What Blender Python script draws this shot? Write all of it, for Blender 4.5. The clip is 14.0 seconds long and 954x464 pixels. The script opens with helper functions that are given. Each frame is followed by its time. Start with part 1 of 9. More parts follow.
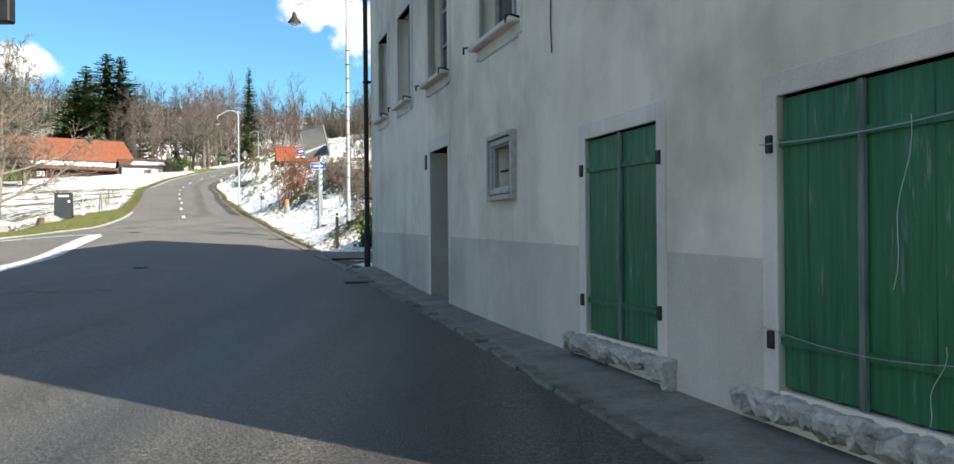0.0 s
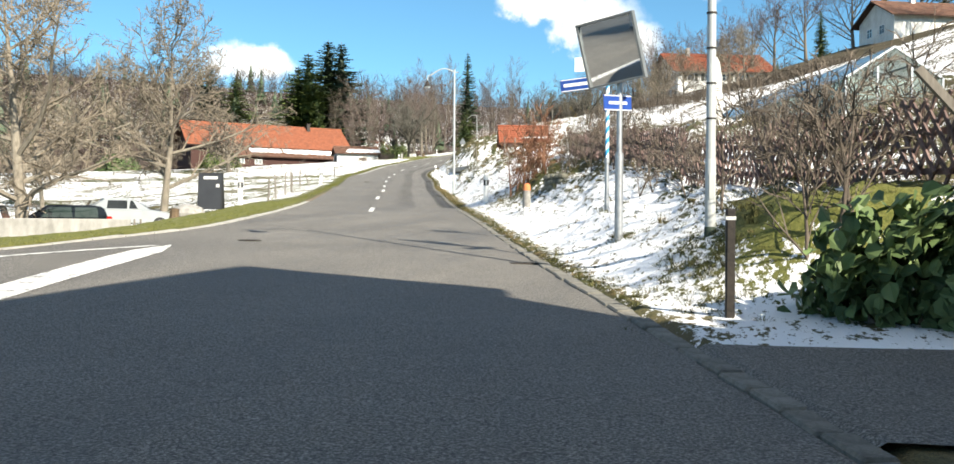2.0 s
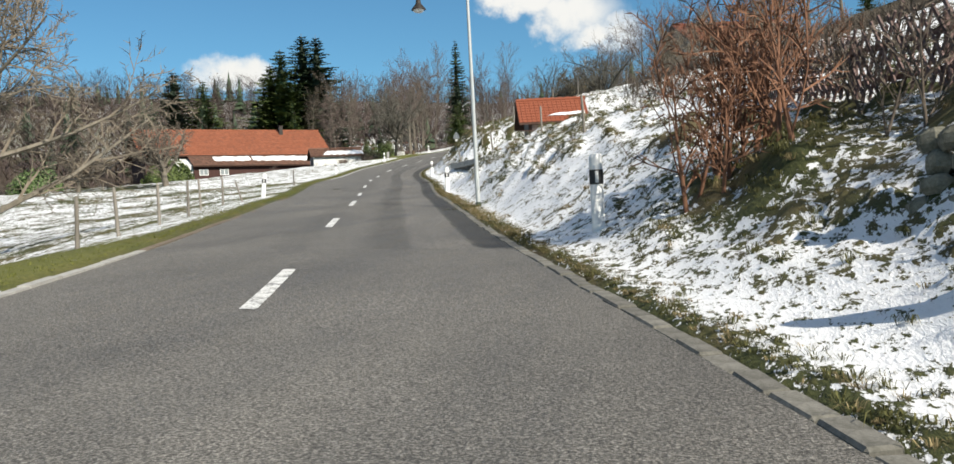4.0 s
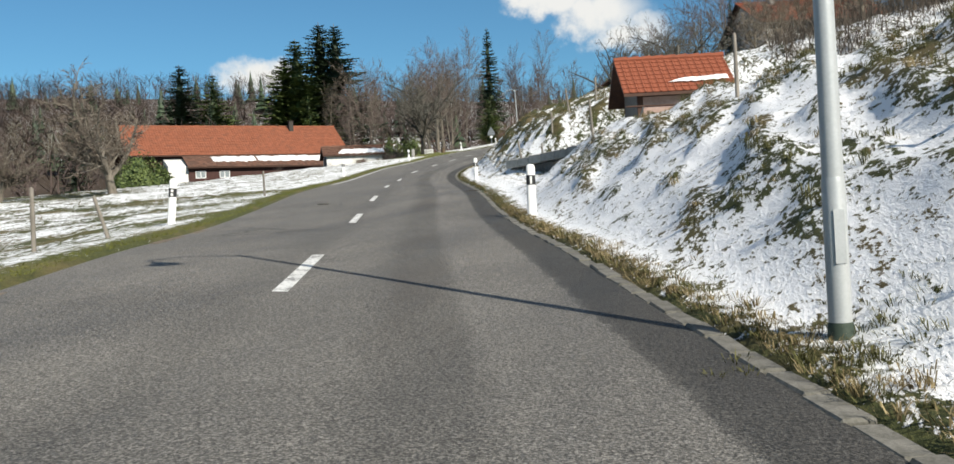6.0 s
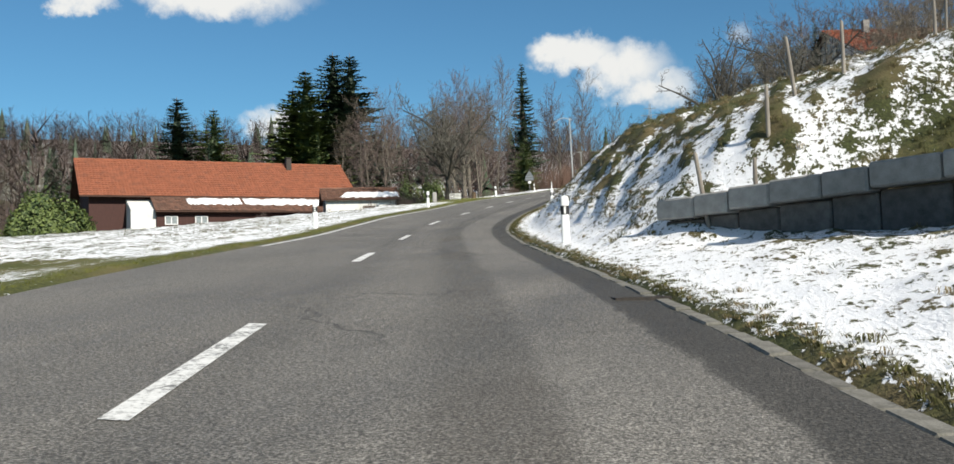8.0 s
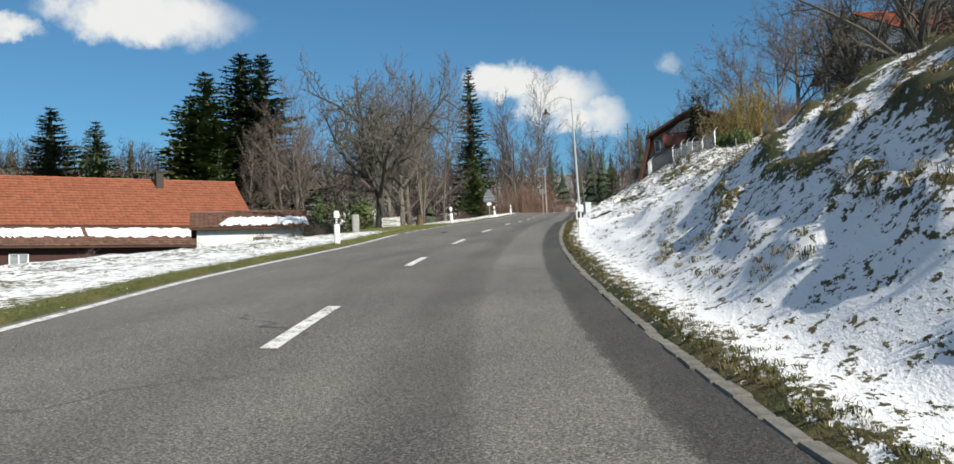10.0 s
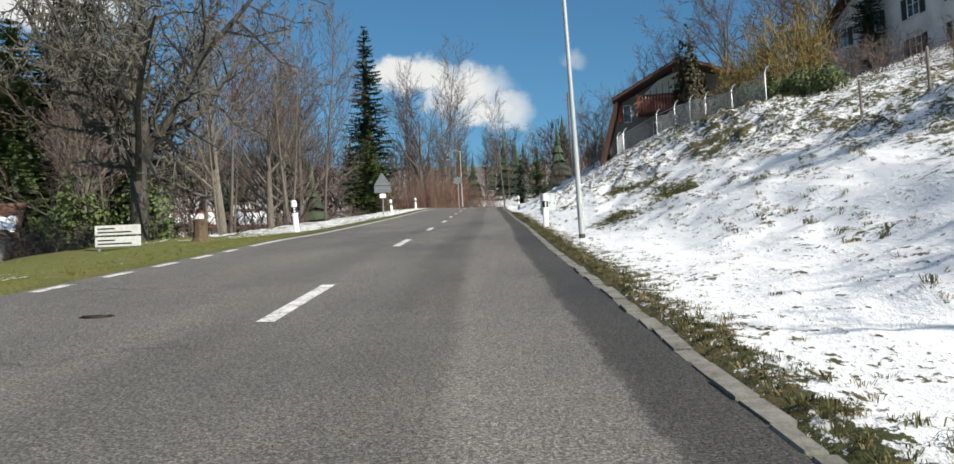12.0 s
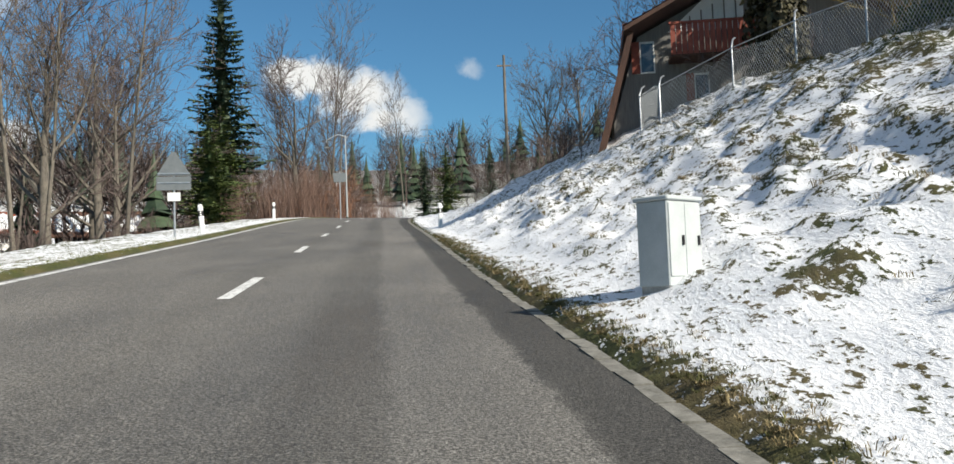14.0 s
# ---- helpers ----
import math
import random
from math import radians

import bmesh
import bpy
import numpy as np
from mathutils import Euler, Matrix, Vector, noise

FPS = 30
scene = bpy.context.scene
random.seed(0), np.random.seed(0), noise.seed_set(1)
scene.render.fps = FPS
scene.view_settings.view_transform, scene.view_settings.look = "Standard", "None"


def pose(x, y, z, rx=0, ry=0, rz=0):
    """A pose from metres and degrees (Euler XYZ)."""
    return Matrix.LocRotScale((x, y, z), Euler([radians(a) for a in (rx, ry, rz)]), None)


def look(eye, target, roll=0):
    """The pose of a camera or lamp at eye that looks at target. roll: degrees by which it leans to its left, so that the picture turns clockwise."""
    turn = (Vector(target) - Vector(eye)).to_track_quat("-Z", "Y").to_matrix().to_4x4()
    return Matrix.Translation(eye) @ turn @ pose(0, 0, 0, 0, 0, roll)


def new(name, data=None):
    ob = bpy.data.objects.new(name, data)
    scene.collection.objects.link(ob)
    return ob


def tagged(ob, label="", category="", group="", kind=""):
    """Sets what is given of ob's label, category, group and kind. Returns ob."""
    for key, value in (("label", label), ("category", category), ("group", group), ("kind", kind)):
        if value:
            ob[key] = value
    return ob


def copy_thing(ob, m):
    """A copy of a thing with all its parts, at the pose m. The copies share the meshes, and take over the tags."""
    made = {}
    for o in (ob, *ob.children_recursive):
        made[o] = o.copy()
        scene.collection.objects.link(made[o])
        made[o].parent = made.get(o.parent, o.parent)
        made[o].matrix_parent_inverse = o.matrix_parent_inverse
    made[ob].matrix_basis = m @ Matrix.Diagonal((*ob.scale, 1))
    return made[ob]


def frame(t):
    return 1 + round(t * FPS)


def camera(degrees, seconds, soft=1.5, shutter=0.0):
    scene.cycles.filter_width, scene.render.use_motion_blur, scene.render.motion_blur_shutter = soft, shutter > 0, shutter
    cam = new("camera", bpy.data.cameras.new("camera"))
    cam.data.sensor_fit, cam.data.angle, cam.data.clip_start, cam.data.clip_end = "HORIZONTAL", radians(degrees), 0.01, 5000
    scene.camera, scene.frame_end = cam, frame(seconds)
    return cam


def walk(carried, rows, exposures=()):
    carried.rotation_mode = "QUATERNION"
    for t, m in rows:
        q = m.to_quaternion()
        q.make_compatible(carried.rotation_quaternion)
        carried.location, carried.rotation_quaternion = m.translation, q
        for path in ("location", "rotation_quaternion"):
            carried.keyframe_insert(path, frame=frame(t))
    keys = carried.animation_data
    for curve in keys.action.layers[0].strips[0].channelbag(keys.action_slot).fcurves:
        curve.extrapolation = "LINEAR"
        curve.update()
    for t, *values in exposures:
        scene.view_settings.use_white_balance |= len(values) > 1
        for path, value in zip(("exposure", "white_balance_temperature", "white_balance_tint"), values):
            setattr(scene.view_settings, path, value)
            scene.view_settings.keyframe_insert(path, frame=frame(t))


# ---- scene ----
cam = camera(53.1, 14.0)
PATH = [
    (0, (-0.481, 1.815, 1.743), (-0.47, 3.815, 1.746), -0.5),
    (0.5, (-1.101, 5.799, 1.817), (-1.158, 7.798, 1.813), -0.1),
    (1, (-2.016, 9.961, 1.835), (-2.239, 11.949, 1.833), 0.7),
    (1.5, (-3.187, 14.256, 1.938), (-3.544, 16.223, 1.934), 0.5),
    (2, (-4.417, 18.557, 2.147), (-4.847, 20.51, 2.135), 0.4),
    (2.5, (-5.917, 23.633, 2.307), (-6.334, 25.589, 2.288), -0.3),
    (3, (-7.501, 29.278, 2.603), (-7.904, 31.237, 2.582), -3.2),
    (5.5, (-14.796, 53.351, 4.031), (-15.235, 55.302, 4.024), -2.6),
    (6, (-16.445, 58.941, 4.414), (-16.914, 60.885, 4.403), -3.2),
    (6.5, (-18.133, 64.818, 4.813), (-18.678, 66.741, 4.87), -2.4),
    (7, (-19.764, 70.301, 5.255), (-20.307, 72.224, 5.349), -2.8),
    (7.5, (-21.598, 76.302, 5.568), (-22.124, 78.23, 5.661), -2.3),
    (10, (-31.947, 111.645, 8.447), (-32.321, 113.604, 8.598), -2.6),
    (10.5, (-33.335, 119.014, 9.2), (-33.635, 120.986, 9.344), -2.8),
    (11, (-34.623, 127.099, 10.049), (-34.884, 129.077, 10.187), -3.1),
    (11.5, (-35.633, 134.441, 10.763), (-35.848, 136.425, 10.898), -2.9),
    (12, (-36.352, 141.376, 11.474), (-36.533, 143.364, 11.602), -2.8),
    (12.5, (-37.074, 148.624, 12.277), (-37.23, 150.614, 12.401), -3.2),
    (13, (-37.81, 156.416, 13.105), (-37.964, 158.406, 13.227), -2.8),
    (13.5, (-38.461, 163.978, 13.875), (-38.53, 165.972, 14.007), -2.1),
    (14, (-38.912, 171.816, 14.584), (-38.87, 173.811, 14.717), -2.1),
]
walk(cam, [(t, look(eye, target, roll)) for t, eye, target, roll in PATH],
     exposures=[(0, 1.2, 7050, 8), (0.5, 1.32, 7050, 8), (1.0, 1.46, 7150, 8), (1.5, 1.34, 7100, 8), (2.0, 1.24, 7300, 8), (2.5, 1.05, 7350, 8), (3.0, 0.74, 7200, 8), (5.5, 0.42, 6950, 8), (10, 0.4, 6850, 8), (12, 0.38, 6850, 8), (13, 0.28, 6750, 8), (14, 0.46, 6900, 8)])

# ---- world, sun, exposure ----
SUN_AZ = math.atan2(6.5, -5.4)      # where the sun stands, from +y towards +x
SUN_EL = radians(34.0)
world = bpy.data.worlds.new("sky")
scene.world = world
world.use_nodes = True
wn, wl = world.node_tree.nodes, world.node_tree.links
wn.clear()


def world_node(kind, **values):
    n = wn.new(kind)
    for key, value in values.items():
        n.inputs[key].default_value = value
    return n


sky = wn.new("ShaderNodeTexSky")
sky.sky_type = "NISHITA"
sky.sun_disc = False
sky.sun_elevation = SUN_EL
sky.sun_rotation = SUN_AZ
sky.altitude = 600
sky.air_density = 1.0
sky.dust_density = 0.3
sky.ozone_density = 3.5
coord = wn.new("ShaderNodeTexCoord")


def world_math(op, a, b=None, c=None):
    n = wn.new("ShaderNodeMath")
    n.operation = op
    for i, v in enumerate((a, b, c)):
        if v is None:
            continue
        if isinstance(v, (int, float)):
            n.inputs[i].default_value = v
        else:
            wl.new(v, n.inputs[i])
    return n.outputs[0]


def cloud_blob(az, el, wide, high, weight=1.0):
    """A soft mask round a direction, in degrees from +y towards +x, and above the horizon."""
    a, e = radians(az), radians(el)
    way = Vector((math.sin(a) * math.cos(e), math.cos(a) * math.cos(e), math.sin(e)))
    side = Vector((math.cos(a), -math.sin(a), 0))
    up = side.cross(way)
    parts = []
    for axis, size in ((side, wide), (up, high)):
        d = wn.new("ShaderNodeVectorMath")
        d.operation = "DOT_PRODUCT"
        wl.new(warped, d.inputs[0])
        d.inputs[1].default_value = axis / radians(size)
        parts.append(world_math("SUBTRACT", d.outputs["Value"], way.dot(axis) / radians(size)))
    ahead = wn.new("ShaderNodeVectorMath")
    ahead.operation = "DOT_PRODUCT"
    wl.new(coord.outputs["Generated"], ahead.inputs[0])
    ahead.inputs[1].default_value = way
    r2 = world_math("ADD", world_math("MULTIPLY", parts[0], parts[0]), world_math("MULTIPLY", parts[1], parts[1]))
    fall = world_math("SUBTRACT", 1.0, r2)
    fall = world_math("MAXIMUM", fall, 0.0)
    return world_math("MULTIPLY", world_math("MULTIPLY", fall, weight), world_math("GREATER_THAN", ahead.outputs["Value"], 0.3))


puff = world_node("ShaderNodeTexNoise", Scale=13.0, Detail=7.0, Roughness=0.62)
wl.new(coord.outputs["Generated"], puff.inputs["Vector"])
shift = wn.new("ShaderNodeVectorMath")
shift.operation = "MULTIPLY_ADD"
wl.new(puff.outputs["Color"], shift.inputs[0])
shift.inputs[1].default_value = (0.09, 0.09, 0.08)
wl.new(coord.outputs["Generated"], shift.inputs[2])
warp = wn.new("ShaderNodeVectorMath")
warp.operation = "SUBTRACT"
wl.new(shift.outputs[0], warp.inputs[0])
warp.inputs[1].default_value = (0.045, 0.045, 0.04)
warped = warp.outputs[0]
CLOUDS = [(-8.8, 13.2, 3.6, 1.5), (-5.6, 12.2, 3.4, 2.0), (-25.5, 9.2, 3.2, 1.5), (-30.0, 17.0, 6.5, 2.0), (-37, 15.8, 2.0, 1.0), (0.9, 13.4, 1.5, 1.0, 0.45), (-4.0, 10.8, 2.8, 1.6, 0.9)]
mask = 0.0
for blob in CLOUDS:
    mask = world_math("MAXIMUM", cloud_blob(*blob), mask)
fine = world_node("ShaderNodeTexNoise", Scale=26.0, Detail=7.0, Roughness=0.6)
wl.new(coord.outputs["Generated"], fine.inputs["Vector"])
lumps = world_math("MULTIPLY", mask, world_math("ADD", world_math("MULTIPLY", fine.outputs["Fac"], 1.7), 0.25))
ramp = wn.new("ShaderNodeMapRange")
ramp.interpolation_type = "SMOOTHSTEP"
wl.new(lumps, ramp.inputs["Value"])
ramp.inputs["From Min"].default_value, ramp.inputs["From Max"].default_value = 0.15, 1.0
# unseen clouds added above the view, all round, as white fill light for the shade
drift = world_node("ShaderNodeTexNoise", Scale=3.4, Detail=7.0, Roughness=0.58)
wl.new(coord.outputs["Generated"], drift.inputs["Vector"])
fill_clouds = wn.new("ShaderNodeMapRange")
fill_clouds.interpolation_type = "SMOOTHSTEP"
wl.new(drift.outputs["Fac"], fill_clouds.inputs["Value"])
fill_clouds.inputs["From Min"].default_value, fill_clouds.inputs["From Max"].default_value = 0.5, 0.64
up_axis = wn.new("ShaderNodeSeparateXYZ")
wl.new(coord.outputs["Generated"], up_axis.inputs[0])
high = wn.new("ShaderNodeMapRange")
high.interpolation_type = "SMOOTHSTEP"
wl.new(up_axis.outputs["Z"], high.inputs["Value"])
high.inputs["From Min"].default_value, high.inputs["From Max"].default_value = 0.45, 0.6
cloud_cover = world_math("MAXIMUM", ramp.outputs["Result"], world_math("MULTIPLY", fill_clouds.outputs["Result"], high.outputs["Result"]))
cloud = wn.new("ShaderNodeMix")
cloud.data_type = "RGBA"
wl.new(cloud_cover, cloud.inputs["Factor"])
tone = wn.new("ShaderNodeMix")
tone.data_type, tone.blend_type = "RGBA", "MULTIPLY"
tone.inputs["Factor"].default_value = 1.0
wl.new(sky.outputs["Color"], tone.inputs["A"])
tone.inputs["B"].default_value = (0.475, 0.8, 0.91, 1)
wl.new(tone.outputs["Result"], cloud.inputs["A"])
cloud.inputs["B"].default_value = (7.5, 7.7, 8.0, 1)
back = world_node("ShaderNodeBackground", Strength=0.085)
wl.new(cloud.outputs["Result"], back.inputs["Color"])
wo = wn.new("ShaderNodeOutputWorld")
wl.new(back.outputs[0], wo.inputs["Surface"])

sun = new("sun", bpy.data.lights.new("sun", "SUN"))
sun.data.energy = 5.0
sun.data.angle = radians(0.53)
sun.data.color = (1.0, 0.955, 0.89)
sun.matrix_world = Matrix.Translation((60, -50, 60)) @ Vector(
    (math.sin(SUN_AZ) * math.cos(SUN_EL), math.cos(SUN_AZ) * math.cos(SUN_EL), math.sin(SUN_EL))).to_track_quat("Z", "Y").to_matrix().to_4x4()

# ---- materials ----
def material(name, rough=0.8, metal=0.0, spec=0.4):
    m = bpy.data.materials.new(name)
    m.use_nodes = True
    b = m.node_tree.nodes["Principled BSDF"]
    b.inputs["Roughness"].default_value = rough
    b.inputs["Metallic"].default_value = metal
    b.inputs["Specular IOR Level"].default_value = spec
    return m, m.node_tree.nodes, m.node_tree.links, b


def noise_of(nodes, links, scale, detail=4.0, rough=0.55, vector=None):
    n = nodes.new("ShaderNodeTexNoise")
    n.inputs["Scale"].default_value, n.inputs["Detail"].default_value, n.inputs["Roughness"].default_value = scale, detail, rough
    if vector is not None:
        links.new(vector, n.inputs["Vector"])
    return n.outputs["Fac"]


def ramp_of(nodes, links, fac, stops):
    r = nodes.new("ShaderNodeValToRGB")
    while len(r.color_ramp.elements) < len(stops):
        r.color_ramp.elements.new(0.5)
    for e, (p, c) in zip(r.color_ramp.elements, stops):
        e.position = p
        e.color = (*c, 1) if not isinstance(c, (int, float)) else (c, c, c, 1)
    links.new(fac, r.inputs["Fac"])
    return r.outputs["Color"]


def mixed(nodes, links, fac, a, b, how="MIX"):
    m = nodes.new("ShaderNodeMix")
    m.data_type, m.blend_type = "RGBA", how
    for key, v in (("Factor", fac), ("A", a), ("B", b)):
        if isinstance(v, (int, float)):
            m.inputs[key].default_value = v if key == "Factor" else (v, v, v, 1)
        elif isinstance(v, tuple):
            m.inputs[key].default_value = (*v, 1)
        else:
            links.new(v, m.inputs[key])
    return m.outputs["Result"]


def calc(nodes, links, op, a, b=0.0, c=0.0):
    n = nodes.new("ShaderNodeMath")
    n.operation = op
    for i, v in enumerate((a, b, c)):
        if isinstance(v, (int, float)):
            n.inputs[i].default_value = v
        else:
            links.new(v, n.inputs[i])
    return n.outputs[0]


def bumped(nodes, links, shader, height, strength, distance):
    b = nodes.new("ShaderNodeBump")
    b.inputs["Strength"].default_value, b.inputs["Distance"].default_value = strength, distance
    links.new(height, b.inputs["Height"])
    links.new(b.outputs[0], shader.inputs["Normal"])


def place(nodes, kind="Object"):
    return nodes.new("ShaderNodeTexCoord").outputs[kind]


def stretched(nodes, links, vector, scale, turn=(0, 0, 0)):
    m = nodes.new("ShaderNodeMapping")
    m.inputs["Scale"].default_value = scale
    m.inputs["Rotation"].default_value = turn
    links.new(vector, m.inputs["Vector"])
    return m.outputs[0]


def mottled(name, low, high, scale=6.0, rough=0.8, metal=0.0, bump=0.3, fine=60.0, depth=0.004, spec=0.4, stretch=(1, 1, 1), vary=0.0):
    """A surface that wanders between two colours at two scales, with a fine relief."""
    m, n, l, b = material(name, rough, metal, spec)
    v = stretched(n, l, place(n), stretch)
    f = calc(n, l, "MULTIPLY_ADD", noise_of(n, l, scale, 5.0, 0.6, v), 0.65, calc(n, l, "MULTIPLY", noise_of(n, l, fine, 3.0, 0.6, v), 0.35))
    c = ramp_of(n, l, f, [(0.32, low), (0.68, high)])
    if vary:
        info = n.new("ShaderNodeObjectInfo")
        h = n.new("ShaderNodeHueSaturation")
        l.new(c, h.inputs["Color"])
        l.new(calc(n, l, "MULTIPLY_ADD", info.outputs["Random"], vary, 1.0 - vary / 2), h.inputs["Value"])
        c = h.outputs["Color"]
    l.new(c, b.inputs["Base Color"])
    bumped(n, l, b, noise_of(n, l, fine, 4.0, 0.65, v), bump, depth)
    return m

# ---- the lie of the land ----
def curve(pairs):
    """A smooth function through (place, value) pairs."""
    xs, vs = np.array(pairs, float).T
    slope = np.gradient(vs, xs)
    lean = np.diff(vs) / np.diff(xs)
    for i in range(1, len(xs) - 1):
        slope[i] = 0.0 if lean[i - 1] * lean[i] <= 0 else 2 * lean[i - 1] * lean[i] / (lean[i - 1] + lean[i])

    def at(x):
        x = np.clip(np.asarray(x, float), xs[0], xs[-1])
        i = np.clip(np.searchsorted(xs, x) - 1, 0, len(xs) - 2)
        h = xs[i + 1] - xs[i]
        t = (x - xs[i]) / h
        return ((2 * t**3 - 3 * t**2 + 1) * vs[i] + (t**3 - 2 * t**2 + t) * h * slope[i] + (3 * t**2 - 2 * t**3) * vs[i + 1] + (t**3 - t**2) * h * slope[i + 1])

    return at


right_edge = curve([(-300, 75), (-30, 9.7), (0, 2.0), (6.7, 0.33), (12.7, -0.95), (18.7, -2.62), (24, -4.03), (28, -5.2), (33, -6.75), (38.2, -8.35),
                    (45.3, -10.5), (58, -14.43), (64, -16.2), (69.2, -17.8), (81, -21.25), (87.7, -23.1), (94, -24.95), (101, -27.1), (108, -29.2),
                    (116.5, -31.45), (124.6, -32.85), (132, -33.9), (142.6, -35.15), (153.3, -36.13), (162, -36.85), (176.6, -37.8), (185, -38.5),
                    (206, -40.05), (229, -41.8), (245, -42.2), (270, -39.0), (300, -32), (2000, -32)])
left_edge = curve([(-300, -48), (22.0, -48), (24.4, -30), (25.6, -18.5), (26.8, -14.8), (28.6, -13.8), (31, -13.55), (34, -13.65), (36, -13.9), (39.5, -14.7), (46, -16.5),
                   (58.6, -20.5), (64, -22.2), (72, -24.8), (84, -28.75), (94, -32.0), (104, -34.9), (114, -37.3), (120, -38.5), (127, -39.85), (137, -41.1),
                   (148, -42.3), (158, -43.0), (166.5, -43.8), (175, -44.6), (184, -45.3), (198, -46.5), (221, -48.4), (238, -49.0), (270, -46.5), (300, -40), (2000, -40)])
centre_line = curve([(-30, 6), (6.7, -2.9), (24, -7.3), (46.4, -13.9), (60, -18.15), (70, -21.15), (80, -24.35), (89, -27.1), (103.5, -31.35), (119, -35.1), (131, -36.95),
                     (140, -38.12), (152, -39.1), (164, -40.05), (176, -41.1), (187, -41.95), (197, -42.85), (215, -44.3), (230, -45.3), (245, -45.5), (270, -42.7), (300, -36)])
eye_line = curve([(-30, 8), (1.8, -0.48), (9.96, -2.0), (18.56, -4.42), (29.3, -7.5), (53.35, -14.8), (64.8, -18.13), (76.3, -21.6), (94, -26.9), (111.6, -31.95),
                  (127.1, -34.62), (141.4, -36.35), (156.4, -37.81), (171.8, -38.9), (185, -40.0), (200, -41.2), (230, -43.6), (300, -49)])
road_height = curve([(-300, -6), (-30, 0.35), (1.8, 0.643), (10, 0.735), (14.26, 0.838), (18.6, 1.047), (23.6, 1.207), (29.3, 1.503), (41, 2.2), (53.35, 2.931), (58.94, 3.314), (64.8, 3.713),
                     (70.3, 4.13), (76.3, 4.48), (93, 5.85), (111.6, 7.35), (119, 8.1), (127.1, 8.93), (134.4, 9.66), (141.4, 10.374), (148.6, 11.177), (156.4, 12.0), (164, 12.775),
                     (171.8, 13.49), (190, 15.3), (210, 17.3), (235, 19.9), (250, 21.2), (265, 22.0), (300, 23.5), (400, 33), (500, 50), (650, 80), (800, 96), (2000, 100)])
cross_fall = curve([(-300, 0), (18, 0), (24, 0.012), (32, 0.045), (150, 0.045), (175, 0.036), (300, 0.03), (2000, 0)])


def road_z(x, y):
    return road_height(y) + cross_fall(y) * 0.97 * np.clip(eye_line(y) - x, -4, 8)


